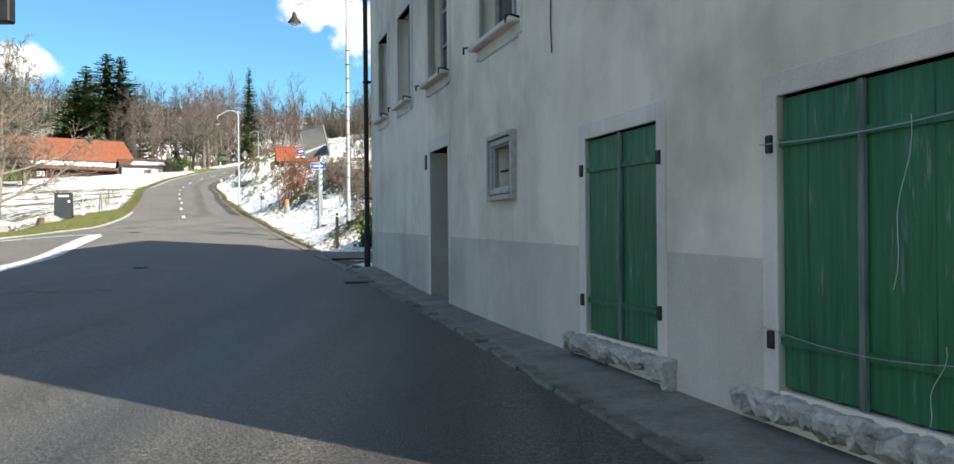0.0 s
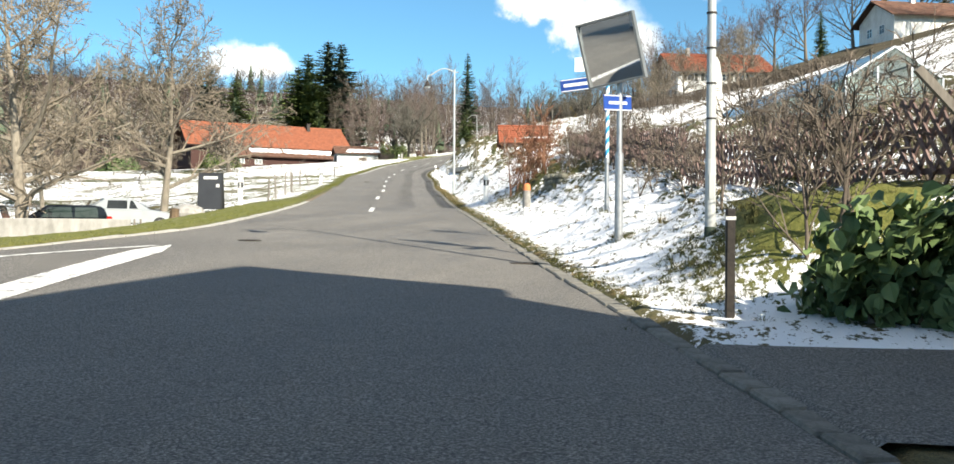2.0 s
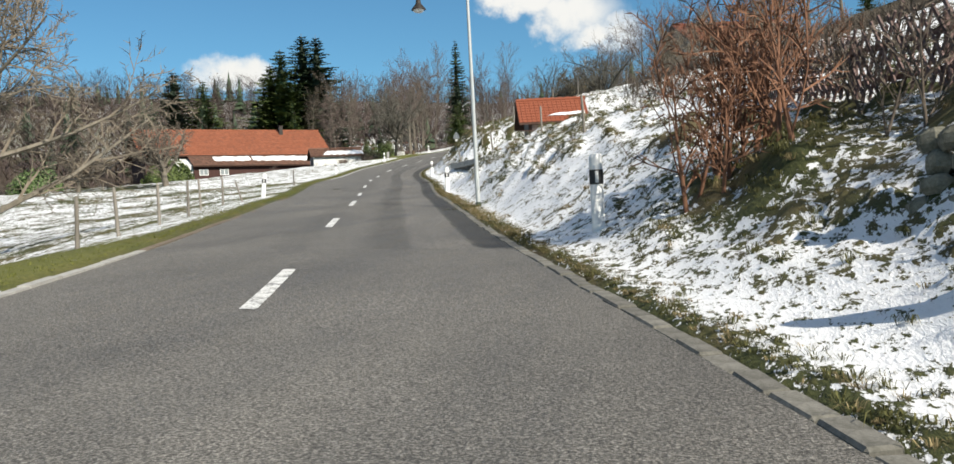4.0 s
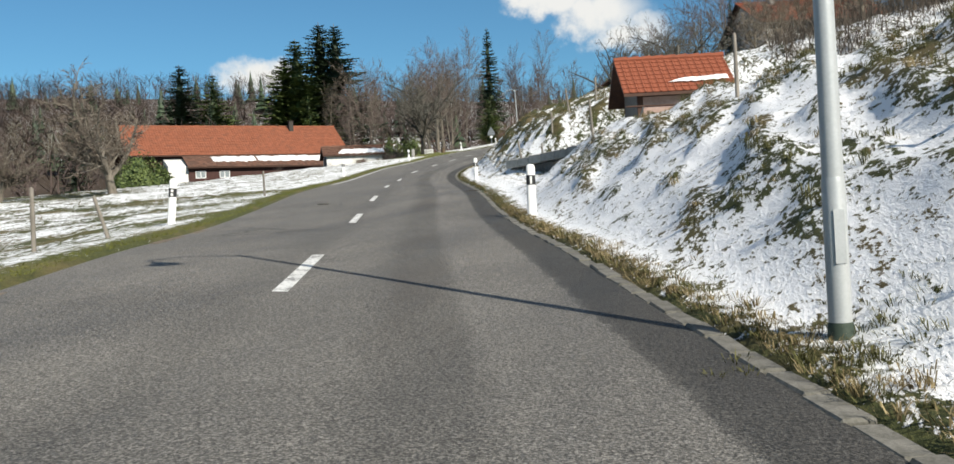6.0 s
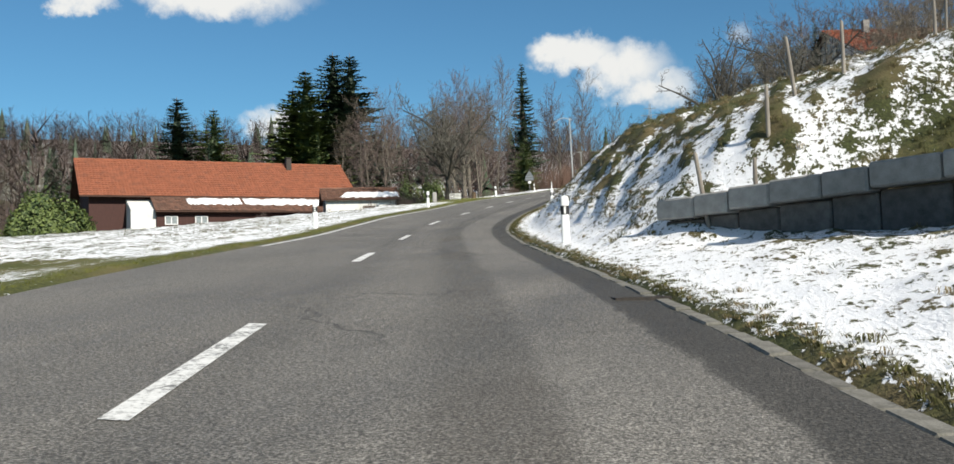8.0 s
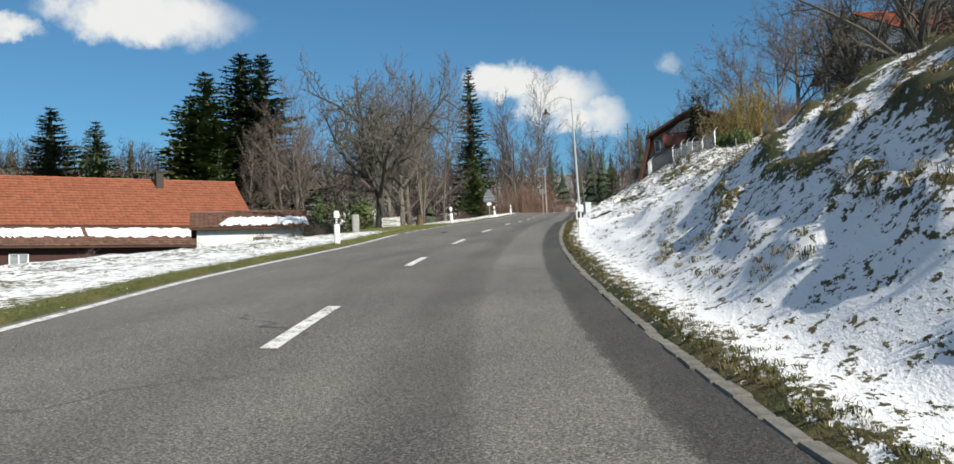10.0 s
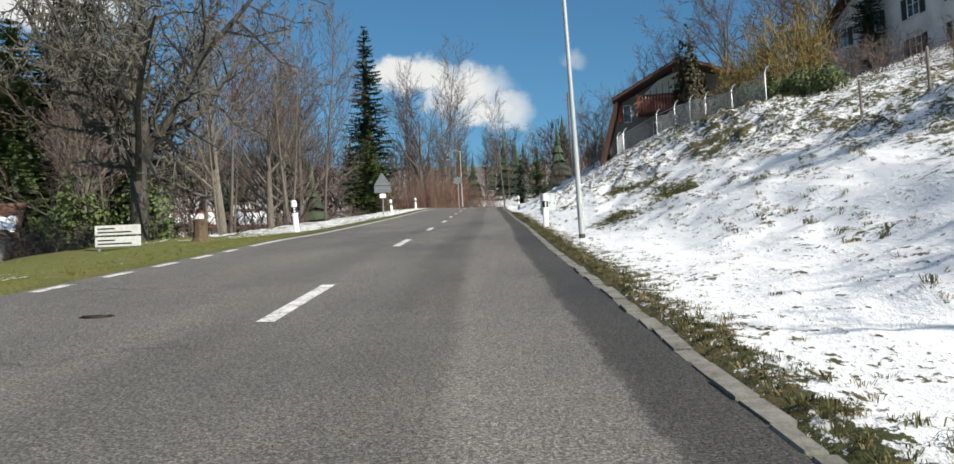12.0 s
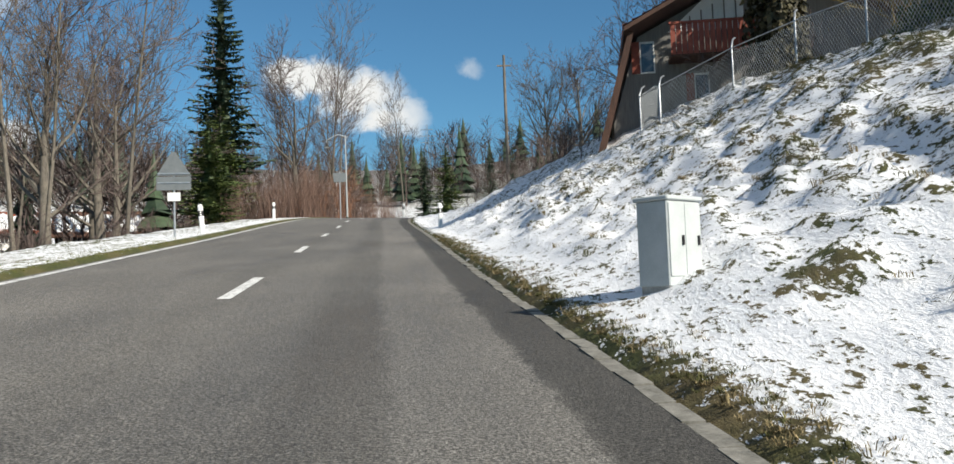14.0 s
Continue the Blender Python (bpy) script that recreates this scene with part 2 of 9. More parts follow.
# Rise of the land beside the road: at each place along it, pairs of distance from the kerb and height over the edge.
RIGHT_BANK = [
    (-300, [(0, 0), (20, 0), (60, 2), (200, 30), (600, 80)]),
    (20.5, [(0, 0.02), (8, 0.05), (20, 0.6), (60, 8), (200, 40), (600, 85)]),
    (25.5, [(0, 0.02), (1, 0.02), (6, 0.1), (12, 1.2), (30, 5), (60, 12), (200, 45), (600, 85)]),
    (26.9, [(0, 0.02), (1, 0.03), (3, 0.12), (6, 0.4), (12, 1.3), (30, 5), (60, 12), (200, 45), (600, 85)]),
    (29.2, [(0, 0.02), (0.6, 0.04), (1.5, 0.45), (2.4, 0.95), (5, 1.2), (10, 1.5), (20, 3.5), (50, 10), (110, 22), (250, 45), (600, 85)]),
    (35, [(0, 0.02), (0.6, 0.04), (1, 0.22), (2, 0.6), (3.2, 1.0), (6, 1.3), (10, 1.6), (20, 3.5), (50, 10), (110, 22), (250, 46), (600, 85)]),
    (45, [(0, 0.02), (0.6, 0.04), (1, 0.1), (2, 0.42), (3, 1.1), (5, 1.7), (10, 2.6), (20, 5), (50, 11), (110, 22), (250, 46), (600, 85)]),
    (60, [(0, 0.02), (0.7, 0.05), (1, 0.2), (2, 0.75), (3, 1.3), (6, 2.35), (9, 2.95), (14, 3.6), (24, 5.0), (50, 10.5), (110, 23), (250, 46), (600, 85)]),
    (80, [(0, 0.02), (0.7, 0.05), (1, 0.16), (1.6, 0.55), (3, 1.4), (5, 2.2), (7, 2.6), (9, 2.85), (14, 3.25), (24, 4.5), (50, 10.5), (110, 23), (250, 46), (600, 85)]),
    (88, [(0, 0.02), (1, 0.1), (2, 0.45), (3, 1.25), (4.2, 1.9), (8, 2.5), (14, 3.1), (24, 4.7), (50, 12), (110, 28), (250, 50), (600, 85)]),
    (92, [(0, 0.02), (1, 0.08), (3, 0.3), (5, 0.6), (8, 1.6), (14, 2.9), (24, 5), (50, 13), (110, 28), (250, 50), (600, 85)]),
    (98, [(0, 0.02), (1, 0.08), (3, 0.25), (5, 0.4), (8, 1.0), (14, 2.9), (24, 6), (50, 14), (110, 28), (250, 50), (600, 85)]),
    (102, [(0, 0.02), (1, 0.1), (1.8, 0.35), (3, 1.3), (4.5, 2.5), (6, 3.1), (7, 3.45), (10, 4.2), (14, 4.9), (24, 6.5), (50, 12), (110, 24), (250, 48), (600, 85)]),
    (118, [(0, 0.02), (0.9, 0.06), (1.1, 0.2), (2.2, 1.2), (3.4, 2.3), (4.4, 3.0), (5.4, 3.38), (7, 3.7), (9.8, 4.35), (12.3, 5.0), (16, 5.6), (24, 6.6), (50, 11), (110, 24), (250, 48), (600, 85)]),
    (128, [(0, 0.02), (1, 0.05), (1.6, 0.3), (3.7, 2.15), (5, 2.95), (6.3, 3.42), (8, 3.85), (11, 4.5), (16, 5.1), (24, 6.0), (50, 12), (110, 24), (250, 48), (600, 85)]),
    (138, [(0, 0.02), (1, 0.03), (2, 0.3), (4, 1.52), (5.5, 2.22), (8, 3.15), (10, 3.75), (14, 4.5), (20, 5.5), (30, 7.5), (50, 13), (110, 26), (250, 50), (600, 85)]),
    (150, [(0, 0.02), (1, 0.03), (2, 0.14), (4, 0.8), (6, 1.35), (9, 1.95), (10.3, 2.3), (13, 3.0), (20, 4.5), (30, 7), (50, 13), (110, 28), (250, 50), (600, 85)]),
    (168, [(0, 0.02), (1, 0.03), (2, 0.2), (4, 0.85), (6, 1.65), (9.5, 2.9), (14, 3.8), (20, 5.1), (30, 8), (50, 14), (110, 28), (250, 50), (600, 85)]),
    (182, [(0, 0.02), (1, 0.25), (2, 0.6), (4, 1.45), (6, 2.45), (9, 3.95), (12, 4.7), (20, 5.9), (30, 8), (50, 13), (110, 26), (250, 48), (600, 80)]),
    (210, [(0, 0.02), (1, 0.03), (2, 0.4), (4, 1.4), (7, 3.1), (10, 4.6), (14, 5.3), (20, 6.5), (30, 9.5), (36, 11.5), (50, 14), (110, 26), (250, 46), (600, 78)]),
    (240, [(0, 0.02), (2, 0.1), (6, 0.9), (10, 1.8), (20, 3.4), (50, 8), (110, 20), (250, 40), (600, 70)]),
    (330, [(0, 0.02), (20, 2), (110, 12), (250, 30), (600, 60)]),
    (2000, [(0, 0), (600, 30)]),
]
LEFT_BANK = [
    (-300, [(0, 0.02), (600, 10)]),
    (24, [(0, 0.04), (20, -0.2), (100, -2), (250, 10), (500, 55), (900, 85)]),
    (40, [(0, 0.05), (1, 0.03), (2.3, -0.1), (3.4, -0.3), (5.6, -0.9), (8, -1.3), (14, -1.4), (20, -1.4), (40, -1.6), (100, -2), (250, 12), (500, 58), (900, 85)]),
    (54, [(0, 0.05), (1, 0.03), (2.3, -0.1), (3.4, -0.32), (4.5, -0.6), (8, -1.6), (14, -1.65), (22, -1.5), (40, -1.8), (100, -2), (250, 12), (500, 58), (900, 85)]),
    (70, [(0, 0.05), (1.2, 0.04), (3, -0.15), (6, -0.55), (10, -0.95), (20, -1.4), (40, -1.9), (100, -2), (250, 12), (500, 58), (900, 85)]),
    (110, [(0, 0.05), (1.5, 0.04), (4, 0.05), (10, 0.15), (20, 0.25), (40, 0.1), (100, -1), (250, 12), (500, 58), (900, 85)]),
    (145, [(0, 0.05), (2, 0.08), (6, 0.0), (14, -0.25), (30, -0.9), (60, -2.2), (100, -4), (250, 12), (500, 58), (900, 85)]),
    (175, [(0, 0.05), (2, 0.12), (4, 0.05), (8, -0.8), (14, -1.9), (30, -2.9), (60, -4.5), (100, -6), (250, 10), (500, 55), (900, 85)]),
    (230, [(0, 0.05), (2, 0.12), (4, 0.0), (8, -1.2), (14, -3), (30, -5.5), (60, -7.5), (100, -7), (250, 10), (500, 50), (900, 80)]),
    (330, [(0, 0), (20, -2), (100, 0), (250, 14), (500, 40), (900, 60)]),
    (2000, [(0, 0), (600, 30)]),
]


def bank(table, y, q):
    """Rise at distance q from the edge, between the sections of the table."""
    y, q = np.asarray(y, float), np.asarray(q, float)
    places = np.array([p for p, _ in table], float)
    rises = [np.interp(q, *np.array(section, float).T) for _, section in table]
    i = np.clip(np.searchsorted(places, y) - 1, 0, len(table) - 2)
    t = np.clip((y - places[i]) / (places[i + 1] - places[i]), 0, 1)
    t = t * t * (3 - 2 * t)
    rises = np.array(rises)
    pick = lambda k: np.take_along_axis(rises, k[None], 0)[0]
    return pick(i) * (1 - t) + pick(i + 1) * t


rng = np.random.default_rng(4)
WAVES = [(rng.uniform(0, 2 * np.pi), rng.uniform(0, 2 * np.pi), f * rng.uniform(0.8, 1.25)) for f in np.geomspace(0.12, 7.0, 26)]


def lumps_at(x, y, low=0.5, high=9.0):
    """Uneven ground: many crossed waves."""
    out = np.zeros_like(np.asarray(x, float))
    for a, phase, f in WAVES:
        if low <= f <= high:
            bend = 0.9 * np.sin(0.37 * f * (x * math.sin(a) - y * math.cos(a)) + 2 * phase)
            out = out + np.sin(f * (x * math.cos(a) + y * math.sin(a)) + phase + bend) * np.sin(0.61 * f * (x * math.sin(a) - y * math.cos(a)) + 3 * phase) / f**0.75
    return out


def patches_at(x, y, size, seed=0):
    """Smooth value noise, 0 to 1, with lumps of about the given size."""
    u, v = np.asarray(x, float) / size, np.asarray(y, float) / size
    i, j = np.floor(u), np.floor(v)
    a, b = u - i, v - j
    a, b = a * a * (3 - 2 * a), b * b * (3 - 2 * b)
    toss = lambda p, q: np.mod(np.sin(p * 127.1 + q * 311.7 + seed * 74.7) * 43758.5453, 1.0)
    return (toss(i, j) * (1 - a) + toss(i + 1, j) * a) * (1 - b) + (toss(i, j + 1) * (1 - a) + toss(i + 1, j + 1) * a) * b


def tussocks(x, y):
    """Grass tussocks under the snow: humps of a hand or two across, drawn out along the road to look round from the
    camera, coarser on the bank before the hut and tighter on the steep bank after it.
    """
    x0, y0 = np.asarray(x, float), np.asarray(y, float)
    coarse = np.clip(0.6 * patches_at(x0 - 0.04 * y0, 0.22 * y0 + 0.12 * x0, 0.38, 11) + 0.4 * patches_at(1.1 * x0, 0.26 * y0, 0.26, 12) - 0.42, 0, 1) * 2.9
    steep = np.clip(0.55 * patches_at(x0 + 0.06 * y0, 0.26 * y0 - 0.15 * x0, 0.3, 13) + 0.45 * patches_at(1.1 * x0, 0.28 * y0, 0.25, 14) - 0.4, 0, 1) * 2.9
    k_coarse, k_steep = np.interp(y0, [56, 62, 84, 90], [0, 1, 1, 0]), np.interp(y0, [101, 107, 132, 140], [0, 1, 1, 0])
    x, y = 1.2 * np.asarray(x, float), 0.4 * np.asarray(y, float)
    turn_x, turn_y = 0.8 * x - 0.6 * y, 0.6 * x + 0.8 * y
    wide = patches_at(turn_x, turn_y, 0.4, 1)
    tight = patches_at(x, y, 0.24, 2)
    strength = 0.75 + 0.5 * patches_at(x, y, 4.5, 3)
    return np.clip(0.5 * wide + 0.5 * tight - 0.4, 0, 1) * strength * 2.6 * (1 - k_coarse - k_steep) + k_coarse * coarse + k_steep * steep


def land_z(x, y):
    x, y = np.atleast_1d(np.asarray(x, float)), np.atleast_1d(np.asarray(y, float))
    r, l = right_edge(y), left_edge(y)
    qr, ql = np.maximum(x - r, 0), np.maximum(l - x, 0)
    z = road_z(np.clip(x, l, r), y)
    z = z + np.where(x >= r, bank(RIGHT_BANK, y, qr), 0) + np.where(x <= l, bank(LEFT_BANK, y, ql), 0)
    rough = np.interp(qr, [0.4, 1.2, 3, 40], [0, 0.35, 1, 1]) * np.interp(y, [26.5, 29.5], [0, 1]) * np.interp(y, [86, 90, 99, 102], [1, 0.35, 0.35, 1]) + np.interp(ql, [1, 4, 40], [0, 0.3, 1.2])
    z = z - 0.1 * ((x >= r) & (qr < 0.19) & (y > -10)) - 0.1 * ((x <= l) & (ql < 0.14) & (y > 27))
    humps = np.interp(qr, [0.8, 2, 30], [0.0, 1, 1]) * np.interp(y, [100, 106, 130, 136], [1, 0.85, 0.85, 1]) * np.interp(y, [27, 30], [0, 1]) * np.interp(y, [86, 90, 99, 102], [1, 0.3, 0.3, 1]) * np.where((y > 130) & (y < 178) & (qr < 7), 0.35, 1) + np.interp(ql, [1.5, 4], [0, 0.35])
    z = z - 0.12 * ((x >= r) & (qr < 3) & (y < 19.8) & (y > -10))
    return z + 0.06 * rough * np.interp(y, [100, 106, 130, 136], [1, 0.5, 0.5, 1]) * lumps_at(x, 0.5 * y) + np.interp(y, [100, 106, 132, 138], [0.19, 0.25, 0.25, 0.19]) * humps * tussocks(x, y)


def ground_at(x, y):
    return float(land_z(x, y)[0])


def add_mesh(name, verts, faces, mats, parent=None, smooth=False):
    me = bpy.data.meshes.new(name)
    me.from_pydata([tuple(map(float, v)) for v in verts], [], [tuple(map(int, f)) for f in faces])
    for m in mats if isinstance(mats, (list, tuple)) else [mats]:
        me.materials.append(m)
    if smooth:
        me.shade_smooth()
    ob = new(name, me)
    if parent is not None:
        ob.parent = parent
    return ob


def grid_faces(rows, cols):
    a = np.arange(rows * cols).reshape(rows, cols)
    return np.stack([a[:-1, :-1], a[:-1, 1:], a[1:, 1:], a[1:, :-1]], -1).reshape(-1, 4)


def snow_cover(x, y):
    """How much snow lies: 0 bare, 1 closed."""
    r, l = right_edge(y), left_edge(y)
    qr, ql = x - r, l - x
    right = np.interp(qr, [0.2, 0.32, 0.5, 0.8, 4.0, 6.0, 13, 60, 250], [0.0, 0.35, 0.85, 1.0, 0.92, 0.82, 0.8, 0.7, 0.1])
    right = np.where(y < 52, np.minimum(right, np.interp(qr, [5.5, 8, 60], [1.0, 0.34, 0.15])), np.minimum(right, np.interp(qr, [22, 30, 60], [1.0, 0.4, 0.15])))
    right = right - 0.22 * np.exp(-((qr - 2.5) / 2.5) ** 2) * np.interp(y, [40, 44, 58, 64], [0, 1, 1, 0])
    right = np.where((y > 86) & (y < 99) & (qr > 1.2), np.maximum(right, 0.82), right)
    right = np.where((y > 130) & (y < 178) & (qr < 6) & (qr > 1.2), np.maximum(right, 1.2), right)
    right = np.where((y > 58) & (y < 88) & (qr > 0.9), np.maximum(right, 0.97), right)
    right = right - 0.2 * np.interp(qr, [6, 8, 14], [0, 1, 1]) * np.interp(y, [130, 136, 196, 204], [0, 1, 1, 0])
    right = right - 0.2 * np.interp(y, [100, 108, 126, 134], [0, 1, 1, 0]) * np.interp(qr, [1.6, 2.6, 6, 9], [0, 1, 0.8, 0.2])
    right = np.where((y > 152) & (y < 174), np.minimum(right, np.interp(qr, [0.3, 0.55, 1.0], [0, 0.55, 1.25])), right)
    # bare green patches on the slopes
    for px, py, sx, sy, a in ((-20.0, 98.9, 1.8, 2.3, 0.95), (-34.9, 166.6, 0.7, 2.0, 0.9), (-33.2, 168.3, 0.7, 2.6, 1.0), (-34.1, 177.2, 0.6, 1.4, 0.9), (-33.4, 174.5, 0.6, 2.5, 0.6), (-30.9, 176, 1.2, 3, 0.5), (-36.2, 178.9, 0.3, 0.7, 0.7), (-26, 149, 2.5, 3, 0.45), (-28.5, 186, 2, 4, 0.4), (-9.2, 50.5, 1.6, 2.5, 0.6), (-3.4, 29.4, 1.1, 1.6, 0.95), (-1.5, 30, 1.5, 3, 0.5)):
        right = right - a * np.exp(-(((x - px) / sx) ** 2 + ((y - py) / sy) ** 2))
    left = np.where(y < 54, np.interp(ql, [0.3, 1.3, 2.4, 6], [0.0, 0.06, 0.62, 0.82]), np.interp(ql, [0.2, 0.6, 1.1, 6], [0.0, 0.1, 0.66, 0.74]))
    left = np.minimum(left, np.interp(ql, [45, 60, 300], [0.84, 0.2, 0.1]))
    left = np.where(y < 54, left * np.interp(ql, [3, 7, 16, 22], [0.0, 0.5, 0.8, 1.1]), left)
    band = np.clip((patches_at(0.2 * x, y, 3.4, 9) - 0.5) / 0.25, 0, 1) * np.interp(y, [36, 42, 110, 118], [0, 1, 1, 0])
    left = left - 0.7 * band * (0.4 + 0.6 * patches_at(x, y, 2.0, 5))
    left = left * np.interp(y, [149, 155, 164, 172], [1, 0.05, 0.05, 1.0]) * np.where(y > 160, np.interp(ql, [4, 6.5, 14, 22], [1, 0.25, 0.25, 0.4]), 1.0)
    left = np.where((y > 100) & (y < 152) & (ql > 1.35) & (ql < 14), np.maximum(left, 0.88), left)
    left = np.where((y > 171) & (ql > 0.45) & (ql < 5), np.maximum(left, 0.8), left)
    far_hill = np.interp(y, [300, 380, 460, 520], [0, 0.85, 0.85, 0.15]) * np.exp(-(((x + 110) / 95) ** 2))
    out = np.where(qr > 0, right, np.where(ql > 0, left, 0.0))
    out = np.where((y < 25.3) & (qr > 0), 0.0, out)
    # what is left of the snow by the driveway
    for px, py, sx, sy in ((-2.2, 21.1, 0.75, 1.0), (-2.2, 22.75, 1.2, 0.25), (-2.6, 25.9, 1.9, 0.45), (-0.6, 21.4, 1.2, 0.9)):
        out = np.maximum(out, 1.3 - ((x - px) / sx) ** 2 - ((y - py) / sy) ** 2)
    out = np.where((y < 25.3) & (qr > 0) & (out < 0.3), 0.0, out)
    hump = np.clip((tussocks(x, y) - 0.3) / 0.25, 0, 1)
    bare = np.interp(qr, [1.5, 3], [0.3, 0.6]) * np.where((y > 100) & (y < 138), np.interp(qr, [4, 7, 10], [1.35, 1.1, 0.7]), 1.0) * np.interp(y, [138, 146], [1, 0.62])
    bare = bare * np.interp(np.maximum(qr, ql), [1, 2.5], [0, 1])
    before_hut = np.interp(y, [56, 62, 84, 90], [0, 1, 1, 0])
    bare = bare * (1 - before_hut) + before_hut * 0.66 * np.interp(qr, [0.7, 1.3], [0, 1])
    out = out - np.where(qr > 0, bare, 0.45 * np.interp(ql, [1, 2.5], [0, 1])) * hump * hump * (3 - 2 * hump)
    out = np.where(out < 0.12, out - 0.5, out)
    return np.clip(np.where(y > 330, far_hill, out), -0.5, 1.25)


def wood_floor(x, y):
    """Where fallen leaves lie under the trees."""
    r, l = right_edge(y), left_edge(y)
    left = np.interp(l - x, [5, 10], [0, 1]) * np.interp(y, [150, 176, 300, 330], [0, 1, 1, 0.3])
    edge = np.interp(l - x, [55, 75], [0, 0.9]) * (y < 170) * (y > 20)
    right = np.interp(x - r, [13, 22], [0, 0.65]) * np.interp(y, [26, 40], [0.4, 1])
    hill = np.interp(y, [470, 540], [0, 1.0])
    return np.clip(np.maximum.reduce([left, right, hill, edge]), 0, 1)


def lushness(x, y):
    """Where the grass is green again."""
    r, l = right_edge(y), left_edge(y)
    verge = np.interp(l - x, [0.1, 0.4, 2.4, 5, 12], [0.3, 1, 1, 0.45, 0.2]) * (x < l) * np.interp(y, [26, 30, 50, 58, 138, 146, 166, 172], [0, 1, 1, 0.4, 0.55, 1, 1, 0.3])
    spots = sum(np.exp(-(((x - a) / c) ** 2 + ((y - b) / d) ** 2)) for a, b, c, d in ((-3.4, 29.3, 1.2, 1.7), (-33.2, 168.3, 1, 3), (-2.6, 28.6, 1.0, 1.0)))
    return np.clip(verge + 0.8 * spots, 0, 1)


def ground_material():
    m, n, l, b = material("ground_cover", 0.85, 0, 0.3)
    p = place(n)
    snow = n.new("ShaderNodeAttribute")
    snow.attribute_name = "snow"
    leaf = n.new("ShaderNodeAttribute")
    leaf.attribute_name = "litter"
    big = noise_of(n, l, 0.55, 5.0, 0.6, p)
    lie = stretched(n, l, p, (1, 0.42, 1))
    clump = noise_of(n, l, 7.5, 6.0, 0.7, lie)
    tuft = noise_of(n, l, 24.0, 5.0, 0.7, stretched(n, l, p, (1, 0.45, 0.6)))
    blade = noise_of(n, l, 90.0, 3.0, 0.7, p)
    green = ramp_of(n, l, calc(n, l, "MULTIPLY_ADD", tuft, 0.7, calc(n, l, "MULTIPLY", blade, 0.3)), [(0.34, (0.014, 0.018, 0.007)), (0.52, (0.048, 0.056, 0.018)), (0.7, (0.12, 0.12, 0.042))])
    straw = ramp_of(n, l, blade, [(0.3, (0.045, 0.033, 0.015)), (0.7, (0.21, 0.16, 0.08))])
    grass = mixed(n, l, calc(n, l, "MULTIPLY", ramp_of(n, l, big, [(0.45, 0.0), (0.65, 0.85)]), 1.0), green, straw)
    fresh = n.new("ShaderNodeAttribute")
    fresh.attribute_name = "lush"
    lawn = ramp_of(n, l, calc(n, l, "MULTIPLY_ADD", tuft, 0.6, calc(n, l, "MULTIPLY", blade, 0.4)), [(0.36, (0.055, 0.068, 0.012)), (0.5, (0.12, 0.125, 0.028)), (0.66, (0.2, 0.195, 0.06))])
    grass = mixed(n, l, fresh.outputs["Fac"], grass, lawn)
    litter = ramp_of(n, l, calc(n, l, "MULTIPLY_ADD", tuft, 0.6, calc(n, l, "MULTIPLY", blade, 0.4)), [(0.3, (0.022, 0.015, 0.01)), (0.7, (0.085, 0.06, 0.04))])
    soil = mixed(n, l, leaf.outputs["Fac"], grass, litter)
    # snow where the cover outweighs the uneven growth below
    sum1 = calc(n, l, "MULTIPLY_ADD", clump, 0.62, calc(n, l, "MULTIPLY", tuft, 0.38))
    level = calc(n, l, "ADD", calc(n, l, "MULTIPLY", calc(n, l, "SUBTRACT", sum1, 0.5), 8.0), calc(n, l, "MULTIPLY", calc(n, l, "SUBTRACT", big, 0.5), 1.1))
    lies = n.new("ShaderNodeMapRange")
    lies.interpolation_type = "SMOOTHSTEP"
    l.new(calc(n, l, "SUBTRACT", calc(n, l, "MULTIPLY_ADD", snow.outputs["Fac"], 1.05, -0.5), level), lies.inputs["Value"])
    lies.inputs["From Min"].default_value, lies.inputs["From Max"].default_value = -0.06, 0.1
    white = ramp_of(n, l, clump, [(0.3, (0.79, 0.8, 0.82)), (0.7, (0.87, 0.88, 0.89))])
    l.new(mixed(n, l, lies.outputs[0], soil, white), b.inputs["Base Color"])
    height = calc(n, l, "ADD", calc(n, l, "MULTIPLY", lies.outputs[0], 0.6), calc(n, l, "ADD", calc(n, l, "MULTIPLY", tuft, 0.5), calc(n, l, "MULTIPLY", clump, 0.8)))
    bumped(n, l, b, height, 0.8, 0.05)
    l.new(calc(n, l, "MULTIPLY_ADD", lies.outputs[0], -0.3, 0.9), b.inputs["Roughness"])
    return m


